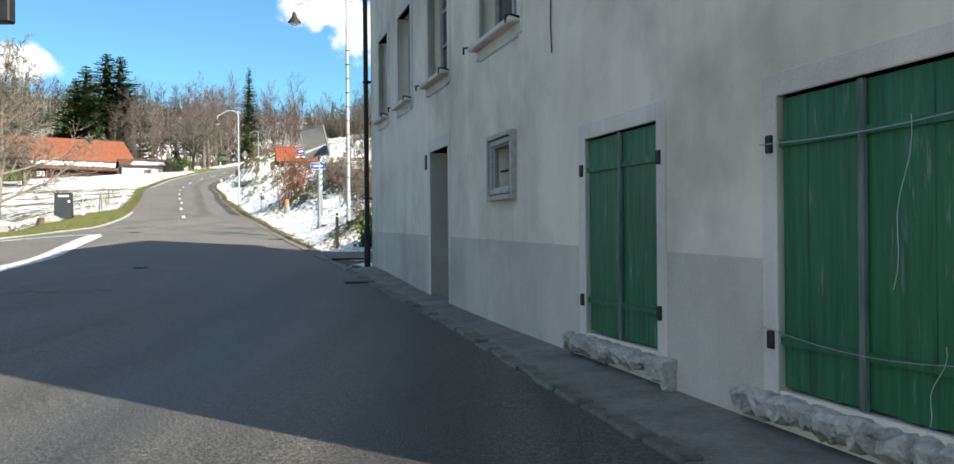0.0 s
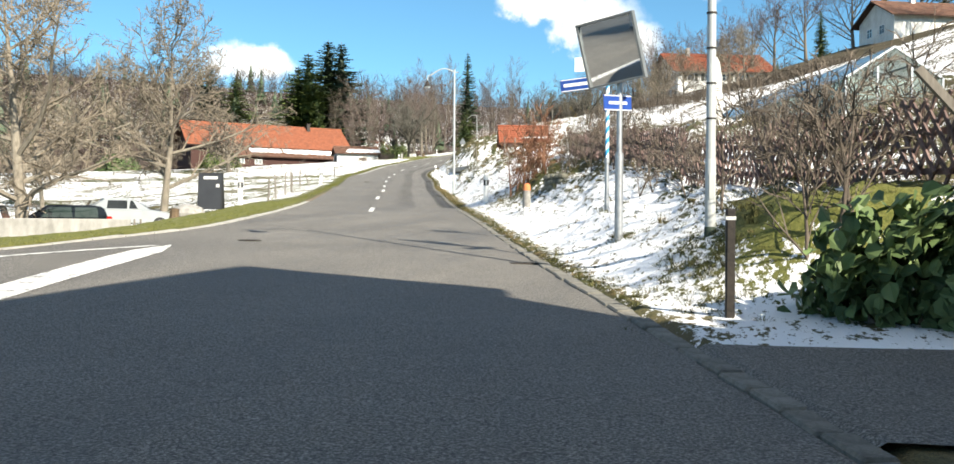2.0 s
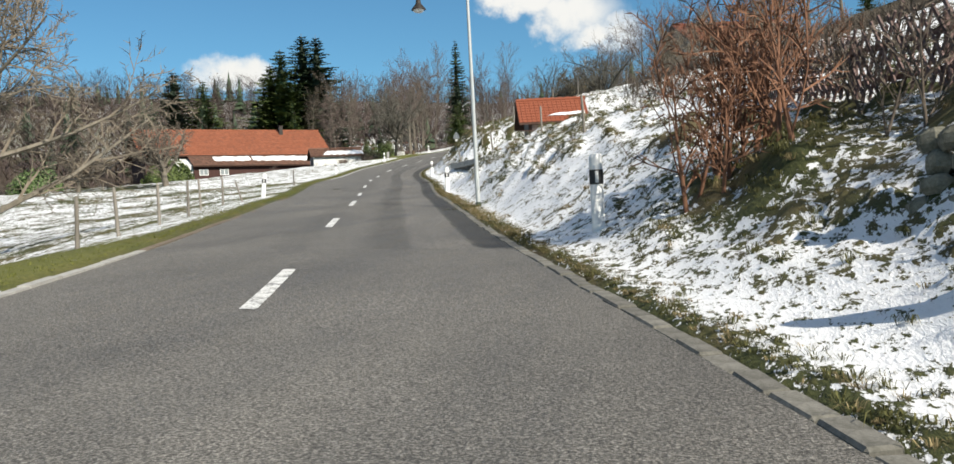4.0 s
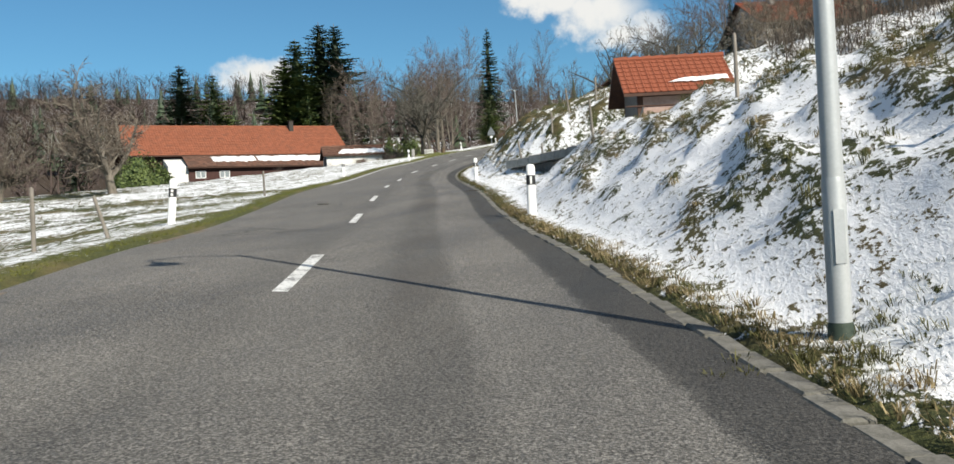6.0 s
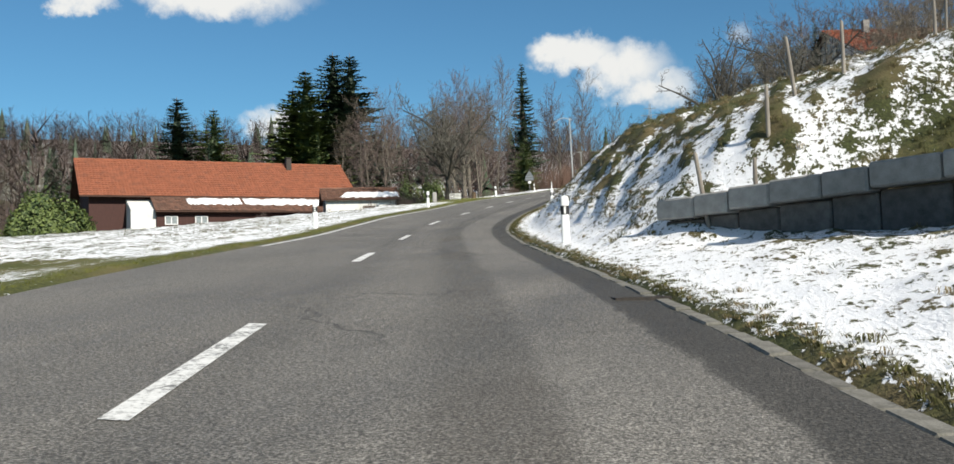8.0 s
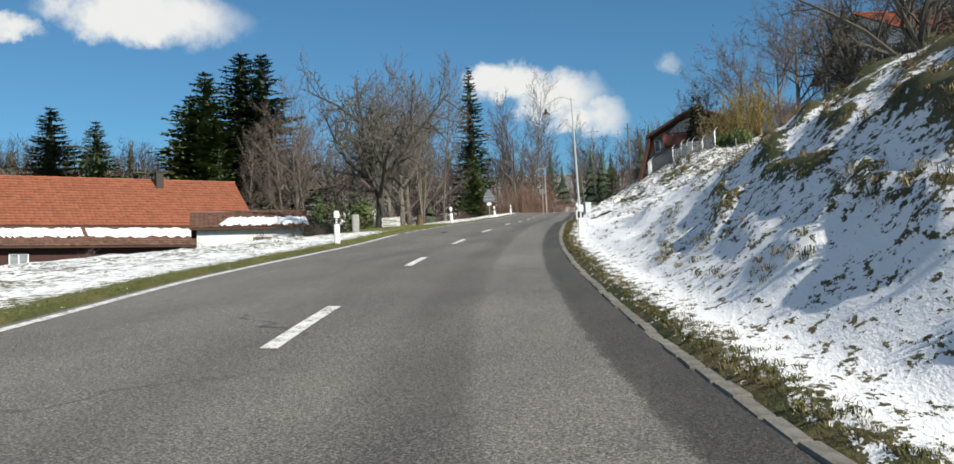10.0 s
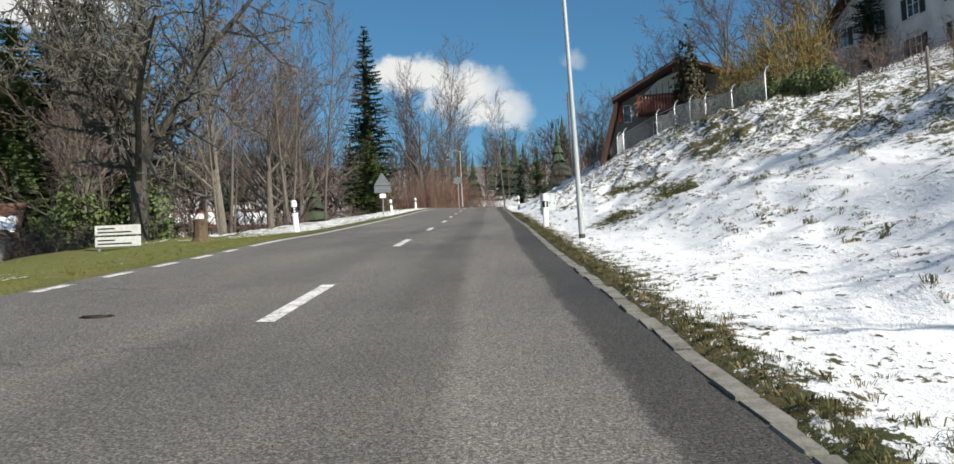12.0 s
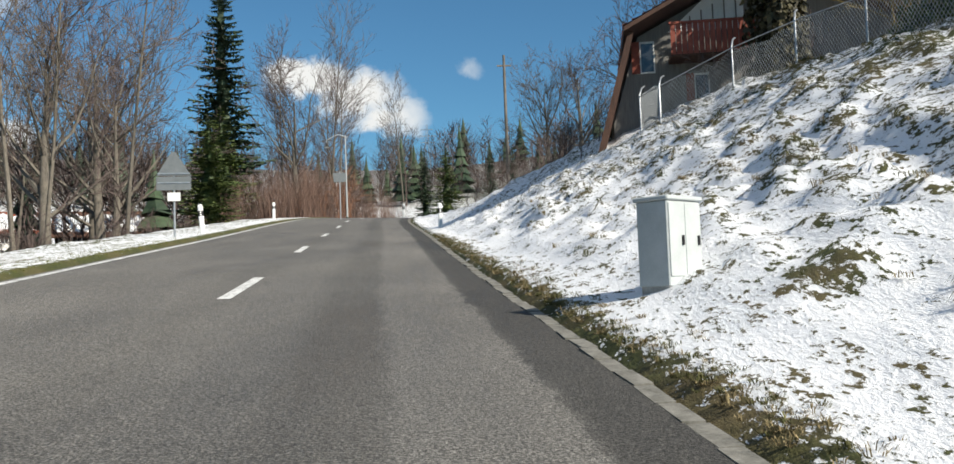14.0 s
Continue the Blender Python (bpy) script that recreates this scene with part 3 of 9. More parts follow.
def asphalt_material(name="asphalt", old=True):
    m, n, l, b = material(name, 0.75, 0, 0.35)
    p = place(n)
    lane = n.new("ShaderNodeAttribute")
    lane.attribute_name = "lane"
    along = stretched(n, l, p, (1.0, 0.12, 1.0), (0, 0, radians(-12)))
    grit = noise_of(n, l, 56.0, 4.0, 0.8, p)
    stone = n.new("ShaderNodeTexVoronoi")
    stone.inputs["Scale"].default_value = 75.0
    l.new(p, stone.inputs["Vector"])
    worn = noise_of(n, l, 0.9, 5.0, 0.6, along)
    blotch = noise_of(n, l, 0.35, 4.0, 0.6, p)
    base = ramp_of(n, l, calc(n, l, "MULTIPLY_ADD", worn, 0.6, calc(n, l, "MULTIPLY", blotch, 0.4)), [(0.3, (0.08, 0.076, 0.069)), (0.7, (0.148, 0.14, 0.126))])
    speck = ramp_of(n, l, grit, [(0.36, 0.25), (0.5, 0.95), (0.64, 2.6)])
    colour = mixed(n, l, 1.0, base, speck, "MULTIPLY")
    if old:
        # a younger, darker strip along the kerb, and the tyre tracks polished pale and dark
        strip = calc(n, l, "ADD", lane.outputs["Fac"], calc(n, l, "MULTIPLY", calc(n, l, "SUBTRACT", noise_of(n, l, 5.5, 5.0, 0.7, stretched(n, l, p, (1.0, 0.4, 1.0))), 0.5), 0.26))
        dark = ramp_of(n, l, calc(n, l, "MULTIPLY", strip, 0.1), [(0.042, 0.42), (0.05, 0.52), (0.055, 1.04), (0.142, 1.1), (0.156, 0.8), (0.2, 0.78), (0.235, 1.0), (0.3, 1.04), (0.33, 0.9), (0.36, 0.92), (0.39, 1.02)])
        colour = mixed(n, l, 1.0, colour, dark, "MULTIPLY")
        # brown dirt dragged along the wheel track
        track = ramp_of(n, l, calc(n, l, "MULTIPLY", strip, 0.1), [(0.14, 0.0), (0.16, 1.0), (0.2, 1.0), (0.225, 0.0)])
        dragged = ramp_of(n, l, noise_of(n, l, 0.5, 4.0, 0.6, stretched(n, l, p, (1.0, 0.25, 1.0))), [(0.5, 0.0), (0.68, 0.4)])
        colour = mixed(n, l, calc(n, l, "MULTIPLY", track, dragged), colour, (0.07, 0.058, 0.047))
        # the stretch below the junction: younger surfacing, darkened further in colour to deepen the house's shade,
        # streaked by tyres
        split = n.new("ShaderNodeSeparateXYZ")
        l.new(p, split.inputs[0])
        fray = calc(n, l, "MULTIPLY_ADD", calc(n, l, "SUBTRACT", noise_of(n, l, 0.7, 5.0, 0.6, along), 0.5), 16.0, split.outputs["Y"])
        shaded_stretch = ramp_of(n, l, calc(n, l, "MULTIPLY", fray, 0.02), [(0.16, 1.0), (0.42, 0.0)])
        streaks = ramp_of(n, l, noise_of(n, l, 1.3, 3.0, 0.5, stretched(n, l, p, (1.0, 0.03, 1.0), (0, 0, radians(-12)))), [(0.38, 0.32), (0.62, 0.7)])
        colour = mixed(n, l, shaded_stretch, colour, mixed(n, l, 1.0, colour, streaks, "MULTIPLY"))
    # cracks and tar seams
    wav = n.new("ShaderNodeTexVoronoi")
    wav.feature = "DISTANCE_TO_EDGE"
    wav.inputs["Scale"].default_value = 0.22
    warp2 = n.new("ShaderNodeVectorMath")
    warp2.operation = "MULTIPLY_ADD"
    nz = n.new("ShaderNodeTexNoise")
    nz.inputs["Scale"].default_value, nz.inputs["Detail"].default_value = 1.1, 5.0
    l.new(p, nz.inputs["Vector"])
    l.new(nz.outputs["Color"], warp2.inputs[0])
    warp2.inputs[1].default_value = (1.6, 1.6, 0)
    l.new(p, warp2.inputs[2])
    l.new(warp2.outputs[0], wav.inputs["Vector"])
    gate = ramp_of(n, l, noise_of(n, l, 0.16, 3.0, 0.5, p), [(0.53, 0.0), (0.62, 1.0)])
    crack = calc(n, l, "MULTIPLY", ramp_of(n, l, wav.outputs["Distance"], [(0.002, 1.0), (0.009, 0.0)]), gate)
    l.new(mixed(n, l, calc(n, l, "MULTIPLY", crack, 0.6), colour, (0.02, 0.02, 0.021)), b.inputs["Base Color"])
    rough = ramp_of(n, l, worn, [(0.3, 0.62), (0.7, 0.86)])
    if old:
        rough = mixed(n, l, shaded_stretch, rough, mixed(n, l, 1.0, rough, 0.72, "MULTIPLY"))
    l.new(rough, b.inputs["Roughness"])
    bumped(n, l, b, calc(n, l, "ADD", calc(n, l, "MULTIPLY", stone.outputs["Distance"], 0.9), grit), 0.7, 0.008)
    return m


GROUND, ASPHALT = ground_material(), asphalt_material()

rows_y = np.concatenate([np.arange(-300, -30, 30), np.arange(-30, 0, 2.5), np.arange(0, 19, 0.4), np.arange(19, 200, 0.17), np.arange(200, 215, 0.4), np.arange(215, 300, 1.5), np.arange(300, 420, 6), np.geomspace(420, 1900, 34)])
off_r = np.concatenate([[0.0, 0.12], np.arange(0.3, 11, 0.17), np.arange(11, 16, 0.33), np.arange(16, 34, 1.2), np.geomspace(35, 1500, 26)])
off_l = np.concatenate([[0.0, 0.12], np.arange(0.3, 7, 0.3), np.arange(7, 20, 0.6), np.arange(20, 36, 1.4), np.geomspace(37, 1500, 30)])
Y = np.repeat(rows_y[:, None], len(off_r) + len(off_l) + 3, 1)
X = np.concatenate([left_edge(rows_y)[:, None] - off_l[None, ::-1], left_edge(rows_y)[:, None] + (right_edge(rows_y) - left_edge(rows_y))[:, None] * np.array([[0.02, 0.5, 0.98]]),
                    right_edge(rows_y)[:, None] + off_r[None]], 1)
Z = land_z(X.ravel(), Y.ravel()).reshape(X.shape)
Z[:, len(off_l):len(off_l) + 3] -= 0.12
ground = add_mesh("ground", np.stack([X, Y, Z], -1).reshape(-1, 3), grid_faces(*X.shape), GROUND, smooth=True)
for key, field in (("snow", snow_cover(X.ravel(), Y.ravel())), ("litter", wood_floor(X.ravel(), Y.ravel())), ("lush", lushness(X.ravel(), Y.ravel()))):
    ground.data.attributes.new(key, "FLOAT", "POINT").data.foreach_set("value", np.asarray(field, np.float32))
tagged(ground, "patchy late snow on grass slopes and fields beside the road", "ground", kind="structure")

road_y = np.concatenate([np.arange(-120, 0, 4), np.arange(0, 215, 0.5), np.arange(215, 300, 3)])
across = np.concatenate([[0, 0.02], np.linspace(0.05, 1, 22)])
RX = left_edge(road_y)[:, None] + (right_edge(road_y) - left_edge(road_y))[:, None] * across[None]
RY = np.repeat(road_y[:, None], len(across), 1)
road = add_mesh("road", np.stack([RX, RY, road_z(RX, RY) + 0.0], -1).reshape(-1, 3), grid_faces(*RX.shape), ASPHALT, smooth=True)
lane = np.where(RY > 52, right_edge(RY) - RX, 5.0 + 0 * RX)
road.data.attributes.new("lane", "FLOAT", "POINT").data.foreach_set("value", lane.ravel().astype(np.float32))
tagged(road, "worn grey asphalt road with tar seams and a darker strip by the kerb", "road", kind="structure")

# ---- building kit ----
class Kit:
    """Gathers the corners and faces of one mesh."""

    def __init__(self):
        self.v, self.f = [], []

    def add(self, verts, faces):
        n = len(self.v)
        self.v += [tuple(map(float, p)) for p in verts]
        self.f += [tuple(int(i) + n for i in f) for f in faces]
        return self

    def box(self, x0, x1, y0, y1, z0, z1, m=None):
        p = [Vector((x, y, z)) for z in (z0, z1) for y in (y0, y1) for x in (x0, x1)]
        if m is not None:
            p = [m @ q for q in p]
        return self.add(p, [(0, 2, 3, 1), (4, 5, 7, 6), (0, 1, 5, 4), (2, 6, 7, 3), (0, 4, 6, 2), (1, 3, 7, 5)])

    def beam(self, a, b, w, h, up=(0, 0, 1)):
        """A bar of that width and height from a to b."""
        a, b, up = Vector(a), Vector(b), Vector(up)
        d = (b - a).normalized()
        s = d.cross(up).normalized() if abs(d.dot(up)) < 0.99 else Vector((1, 0, 0))
        u = s.cross(d)
        p = [e + s * (i * w / 2) + u * (j * h / 2) for e in (a, b) for i, j in ((-1, -1), (1, -1), (1, 1), (-1, 1))]
        return self.add(p, [(3, 2, 1, 0), (4, 5, 6, 7), (0, 1, 5, 4), (1, 2, 6, 5), (2, 3, 7, 6), (3, 0, 4, 7)])

    def tube(self, path, radii, n=8, caps=True):
        path = [Vector(p) for p in path]
        radii = [radii] * len(path) if isinstance(radii, (int, float)) else list(radii)
        verts, faces = [], []
        ref = None
        for i, p in enumerate(path):
            d = (path[min(i + 1, len(path) - 1)] - path[max(i - 1, 0)]).normalized()
            if ref is None:
                ref = Vector((1, 0, 0)) if abs(d.x) < 0.9 else Vector((0, 1, 0))
            s = (ref - d * ref.dot(d)).normalized()
            ref = s
            u = d.cross(s)
            verts += [p + (s * math.cos(2 * math.pi * k / n) + u * math.sin(2 * math.pi * k / n)) * radii[i] for k in range(n)]
        for i in range(len(path) - 1):
            for k in range(n):
                faces.append((i * n + k, i * n + (k + 1) % n, (i + 1) * n + (k + 1) % n, (i + 1) * n + k))
        if caps:
            faces += [tuple(range(n - 1, -1, -1)), tuple(range((len(path) - 1) * n, len(path) * n))]
        return self.add(verts, faces)

    def lathe(self, profile, n=16, centre=(0, 0, 0)):
        """Turns (radius, height) pairs about the upright axis."""
        c = Vector(centre)
        verts = [c + Vector((r * math.cos(2 * math.pi * k / n), r * math.sin(2 * math.pi * k / n), z)) for r, z in profile for k in range(n)]
        faces = [(i * n + k, i * n + (k + 1) % n, (i + 1) * n + (k + 1) % n, (i + 1) * n + k) for i in range(len(profile) - 1) for k in range(n)]
        faces += [tuple(range(n - 1, -1, -1)), tuple(range((len(profile) - 1) * n, len(profile) * n))]
        return self.add(verts, faces)

    def prism(self, outline, a, b):
        """An outline of points, swept from offset a to offset b."""
        a, b, n = Vector(a), Vector(b), len(outline)
        verts = [Vector(p) + a for p in outline] + [Vector(p) + b for p in outline]
        faces = [tuple(range(n - 1, -1, -1)), tuple(range(n, 2 * n))] + [(i, (i + 1) % n, n + (i + 1) % n, n + i) for i in range(n)]
        return self.add(verts, faces)


def mesh_of(name, kit, mat, smooth=False, bevel=0.0, segments=1):
    me = bpy.data.meshes.new(name)
    me.from_pydata(kit.v, [], kit.f)
    bm = bmesh.new()
    bm.from_mesh(me)
    bmesh.ops.recalc_face_normals(bm, faces=bm.faces)
    if bevel:
        bmesh.ops.bevel(bm, geom=[e for e in bm.edges if len(e.link_faces) == 2 and e.calc_face_angle(0) > 0.5], offset=bevel, segments=segments, affect="EDGES", clamp_overlap=True)
    bm.to_mesh(me)
    bm.free()
    me.materials.append(mat)
    if smooth:
        me.shade_smooth()
        me.set_sharp_from_angle(angle=radians(40))
    return me


def part(name, kit, mat, parent, label="", smooth=False, bevel=0.0, at=None):
    """Links a mesh as one part of a thing."""
    me = kit if isinstance(kit, bpy.types.Mesh) else mesh_of(name, kit, mat, smooth, bevel)
    ob = new(name, me)
    ob.parent = parent
    if at is not None:
        ob.matrix_local = at
    return tagged(ob, label) if label else ob


def thing(name, m, label, category, group="", kind=""):
    ob = new(name)
    ob.empty_display_size = 0.2
    ob.matrix_world = m
    return tagged(ob, label, category, group, kind)


def stand(x, y, turn=0.0, sink=0.03):
    return pose(x, y, ground_at(x, y) - sink, 0, 0, turn)


# paints, metals, woods
WHITE_PAINT = mottled("white_paint", (0.72, 0.72, 0.7), (0.83, 0.83, 0.82), 4.0, 0.5, bump=0.1)
OLD_WHITE = mottled("weathered_white_paint", (0.4, 0.4, 0.38), (0.68, 0.68, 0.65), 9.0, 0.65, bump=0.3)
BLACK_PLASTIC = mottled("black_plastic", (0.012, 0.012, 0.013), (0.025, 0.025, 0.027), 8.0, 0.5, bump=0.1)
GALVANISED = mottled("galvanised_steel", (0.3, 0.32, 0.34), (0.48, 0.5, 0.52), 7.0, 0.42, 0.75, bump=0.1)
DARK_IRON = mottled("dark_iron", (0.02, 0.019, 0.018), (0.06, 0.05, 0.042), 14.0, 0.6, 0.5, bump=0.4)
GREY_WOOD = mottled("weathered_grey_wood", (0.1, 0.088, 0.075), (0.26, 0.235, 0.2), 5.0, 0.85, bump=0.6, fine=40, stretch=(1, 1, 0.15), vary=0.4)
BROWN_WOOD = mottled("dark_brown_wood", (0.03, 0.014, 0.009), (0.085, 0.04, 0.025), 5.0, 0.75, bump=0.5, fine=40, stretch=(1, 1, 0.15), vary=0.2)
PLUM_WOOD = mottled("stained_fence_wood", (0.07, 0.042, 0.038), (0.22, 0.15, 0.135), 6.0, 0.8, bump=0.5, fine=40, vary=0.5)
GLASS_DARK = mottled("dark_window_glass", (0.02, 0.024, 0.028), (0.04, 0.045, 0.05), 1.0, 0.05, spec=0.8, bump=0.0)
CONCRETE = mottled("old_concrete", (0.24, 0.23, 0.21), (0.42, 0.41, 0.38), 5.0, 0.9, bump=0.5, vary=0.2)
STONE = mottled("grey_granite", (0.15, 0.145, 0.135), (0.36, 0.35, 0.33), 9.0, 0.85, bump=0.6, fine=45, vary=0.35)
SNOW = mottled("lying_snow", (0.76, 0.78, 0.8), (0.87, 0.88, 0.89), 5.0, 0.6, bump=0.5, fine=25, depth=0.02)

# ---- the roadside house ----
def plaster_material(name, low, high, stain):
    m, n, l, b = material(name, 0.9, 0, 0.25)
    p = place(n)
    cloudy = noise_of(n, l, 0.8, 6.0, 0.62, p)
    runs = noise_of(n, l, 2.2, 5.0, 0.6, stretched(n, l, p, (1.0, 1.0, 0.22)))
    grain = noise_of(n, l, 120.0, 3.0, 0.7, p)
    c = ramp_of(n, l, calc(n, l, "MULTIPLY_ADD", cloudy, 0.5, calc(n, l, "MULTIPLY", runs, 0.5)), [(0.32, low), (0.58, high)])
    c = mixed(n, l, calc(n, l, "MULTIPLY", ramp_of(n, l, noise_of(n, l, 0.5, 5.0, 0.65, p), [(0.47, 0.0), (0.7, 0.85)]), 1.0), c, stain)
    l.new(mixed(n, l, 0.25, c, ramp_of(n, l, grain, [(0.35, 0.25), (0.65, 0.75)]), "OVERLAY"), b.inputs["Base Color"])
    bumped(n, l, b, calc(n, l, "ADD", grain, calc(n, l, "MULTIPLY", noise_of(n, l, 14.0, 5.0, 0.6, p), 1.5)), 0.25, 0.006)
    return m


def peeling_green():
    m, n, l, b = material("peeling_green_paint", 0.55, 0, 0.4)
    p = place(n)
    grain = stretched(n, l, p, (9.0, 9.0, 0.5))
    streak = noise_of(n, l, 3.0, 6.0, 0.65, grain)
    flake = noise_of(n, l, 7.0, 7.0, 0.7, stretched(n, l, p, (2.6, 2.6, 0.35)))
    green = ramp_of(n, l, streak, [(0.3, (0.012, 0.085, 0.036)), (0.7, (0.03, 0.19, 0.08))])
    bare = ramp_of(n, l, streak, [(0.3, (0.09, 0.12, 0.1)), (0.7, (0.26, 0.31, 0.27))])
    l.new(mixed(n, l, ramp_of(n, l, flake, [(0.6, 0.0), (0.68, 0.85)]), green, bare), b.inputs["Base Color"])
    bumped(n, l, b, calc(n, l, "ADD", streak, flake), 0.4, 0.004)
    return m


PLASTER = plaster_material("grey_white_render", (0.69, 0.62, 0.515), (0.88, 0.8, 0.68), (0.48, 0.43, 0.355))
PLINTH = plaster_material("grey_plinth_render", (0.51, 0.47, 0.41), (0.66, 0.61, 0.535), (0.4, 0.365, 0.315))
SURROUND = plaster_material("pale_stone_surround", (0.62, 0.575, 0.51), (0.78, 0.725, 0.645), (0.5, 0.465, 0.41))
GREEN = peeling_green()
BARE_STRIP = mottled("bare_weathered_strip", (0.045, 0.085, 0.06), (0.24, 0.27, 0.24), 9.0, 0.8, bump=0.5, fine=50, stretch=(2, 2, 0.2))
CRUMBLED = mottled("crumbling_sandstone", (0.22, 0.2, 0.17), (0.7, 0.66, 0.6), 8.0, 0.95, bump=0.9, fine=35, depth=0.02)
WINDOW_WHITE = mottled("flaking_window_paint", (0.3, 0.285, 0.26), (0.56, 0.535, 0.49), 14.0, 0.6, bump=0.4)
DOOR_WOOD = mottled("worn_dark_door", (0.012, 0.009, 0.008), (0.05, 0.036, 0.028), 6.0, 0.6, bump=0.5, stretch=(1, 1, 0.2))
DOOR_PANE = mottled("dull_curtained_glass", (0.075, 0.062, 0.06), (0.17, 0.145, 0.138), 2.5, 0.2, bump=0.02, stretch=(6, 6, 0.6))
CURTAIN = mottled("pale_blind", (0.45, 0.46, 0.47), (0.6, 0.61, 0.62), 3.0, 0.8)


def roof_tile_material(name, low, high, age):
    m, n, l, b = material(name, 0.85, 0, 0.3)
    p = place(n)
    isle = n.new("ShaderNodeNewGeometry")
    tone = ramp_of(n, l, isle.outputs["Random Per Island"], [(0.0, low), (1.0, high)])
    moss = ramp_of(n, l, noise_of(n, l, 1.6, 6.0, 0.65, p), [(0.5, 0.0), (0.72, 0.7)])
    l.new(mixed(n, l, moss, tone, age), b.inputs["Base Color"])
    bumped(n, l, b, noise_of(n, l, 30.0, 5.0, 0.7, p), 0.4, 0.008)
    return m


TILE_RED = roof_tile_material("red_clay_tile", (0.16, 0.047, 0.027), (0.29, 0.087, 0.045), (0.11, 0.05, 0.034))
TILE_ORANGE = roof_tile_material("orange_clay_tile", (0.225, 0.078, 0.042), (0.285, 0.1, 0.055), (0.13, 0.06, 0.042))
TILE_BROWN = roof_tile_material("brown_roof_tile", (0.1, 0.055, 0.04), (0.19, 0.1, 0.07), (0.12, 0.085, 0.065))


def facade(kit, length, low, high, holes, thick, x0=0.0):
    """A wall from (x0,0) to (x0+length,0), its outer face at y = 0 and its back at y = thick, with openings (x, x, z, z) through it."""
    xs = sorted({x0, x0 + length, *[h[0] for h in holes], *[h[1] for h in holes]})
    zs = sorted({low, high, *[h[2] for h in holes], *[h[3] for h in holes]})
    for a, b in zip(xs, xs[1:]):
        start = None
        for c, d in zip(zs, zs[1:]):
            mid = ((a + b) / 2, (c + d) / 2)
            solid = not any(h[0] < mid[0] < h[1] and h[2] < mid[1] < h[3] for h in holes)
            if solid and start is None:
                start = c
            if not solid and start is not None:
                kit.box(a, b, 0, thick, start, c)
                start = None
        if start is not None:
            kit.box(a, b, 0, thick, start, zs[-1])
    return kit


# Local axes: x along the street front from its far corner, y into the house, z up.
HOUSE = Matrix.Translation((-2.36, 19.84, 0)) @ Matrix(((0.24798, 0.96876, 0, 0), (-0.96876, 0.24798, 0, 0), (0, 0, 1, 0), (0, 0, 0, 1)))
house = thing("house", HOUSE, "old grey rendered roadside house with green shutters", "house")
LONG, DEEP, EAVE, RIDGE, RIDGE_AT, REAR, BACK = 16.05, 5.0, 8.3, 10.5, 3.1, 9.1, 11.0
UPPER = [(1.0, 2.0, 3.72, 5.15), (2.98, 4.06, 3.72, 5.15), (5.3, 6.5, 3.72, 5.15), (8.02, 9.4, 3.72, 5.2), (10.95, 12.2, 3.72, 5.2), (13.6, 14.8, 3.72, 5.2)]
TOP = [(a, b, 6.5, 7.9) for a, b, _, _ in UPPER]
DOOR = (5.36, 6.44, 0.5, 2.83)
SMALL = (8.56, 9.18, 2.2, 2.6)
SHUT = [(11.1, 12.35, 0.98, 2.45), (13.72, 15.0, 0.95, 2.41)]
holes = UPPER + TOP + [DOOR, SMALL] + SHUT
k = facade(Kit(), LONG, -0.6, EAVE, holes, 0.45)
front = part("wall", k, PLASTER, house, "grey-white lime render, stained and patched")
bm = bmesh.new()
bm.from_mesh(front.data)
bmesh.ops.remove_doubles(bm, verts=bm.verts, dist=0.0005)
bm.to_mesh(front.data)
bm.free()
edges = [-0.003, DOOR[0] - 0.11, DOOR[1] + 0.11, SHUT[0][0] - 0.13, SHUT[0][1] + 0.13, SHUT[1][0] - 0.13, SHUT[1][1] + 0.13, LONG]
for a, b in zip(edges[::2], edges[1::2]):
    lowered = lambda s: 1.8 - 0.0145 * s
    k = Kit().prism([(a, 0, -0.6), (b, 0, -0.6), (b, 0, lowered(b)), (a, 0, lowered(a))], (0, -0.006, 0), (0, 0.02, 0))
    part("plinth", k, PLINTH, house, "smooth darker grey plinth band")
k = Kit()
k.box(0, 0.45, 0.45, DEEP, -0.6, EAVE)
k.prism([(0, 0, EAVE), (0, DEEP, EAVE), (0, DEEP, REAR - 0.1), (0, RIDGE_AT, RIDGE - 0.15)], (0, 0, 0), (0.45, 0, 0))
part("gable_wall", k, PLASTER, house)
k = Kit().box(LONG - 0.45, LONG, 0.45, DEEP, -0.6, EAVE)
k.prism([(LONG - 0.45, 0, EAVE), (LONG - 0.45, DEEP, EAVE), (LONG - 0.45, DEEP, REAR - 0.1), (LONG - 0.45, RIDGE_AT, RIDGE - 0.15)], (0, 0, 0), (0.45, 0, 0))
part("gable_wall", k, PLASTER, house)
part("rear_wall", Kit().box(0.45, LONG - 0.45, DEEP - 0.4, DEEP, -0.6, EAVE), PLASTER, house)
part("inner_floor", Kit().box(0.45, LONG - 0.45, 0.45, DEEP - 0.4, 3.1, 3.3).box(0.45, LONG - 0.45, 0.45, DEEP - 0.4, 5.9, 6.1), GREY_WOOD, house)
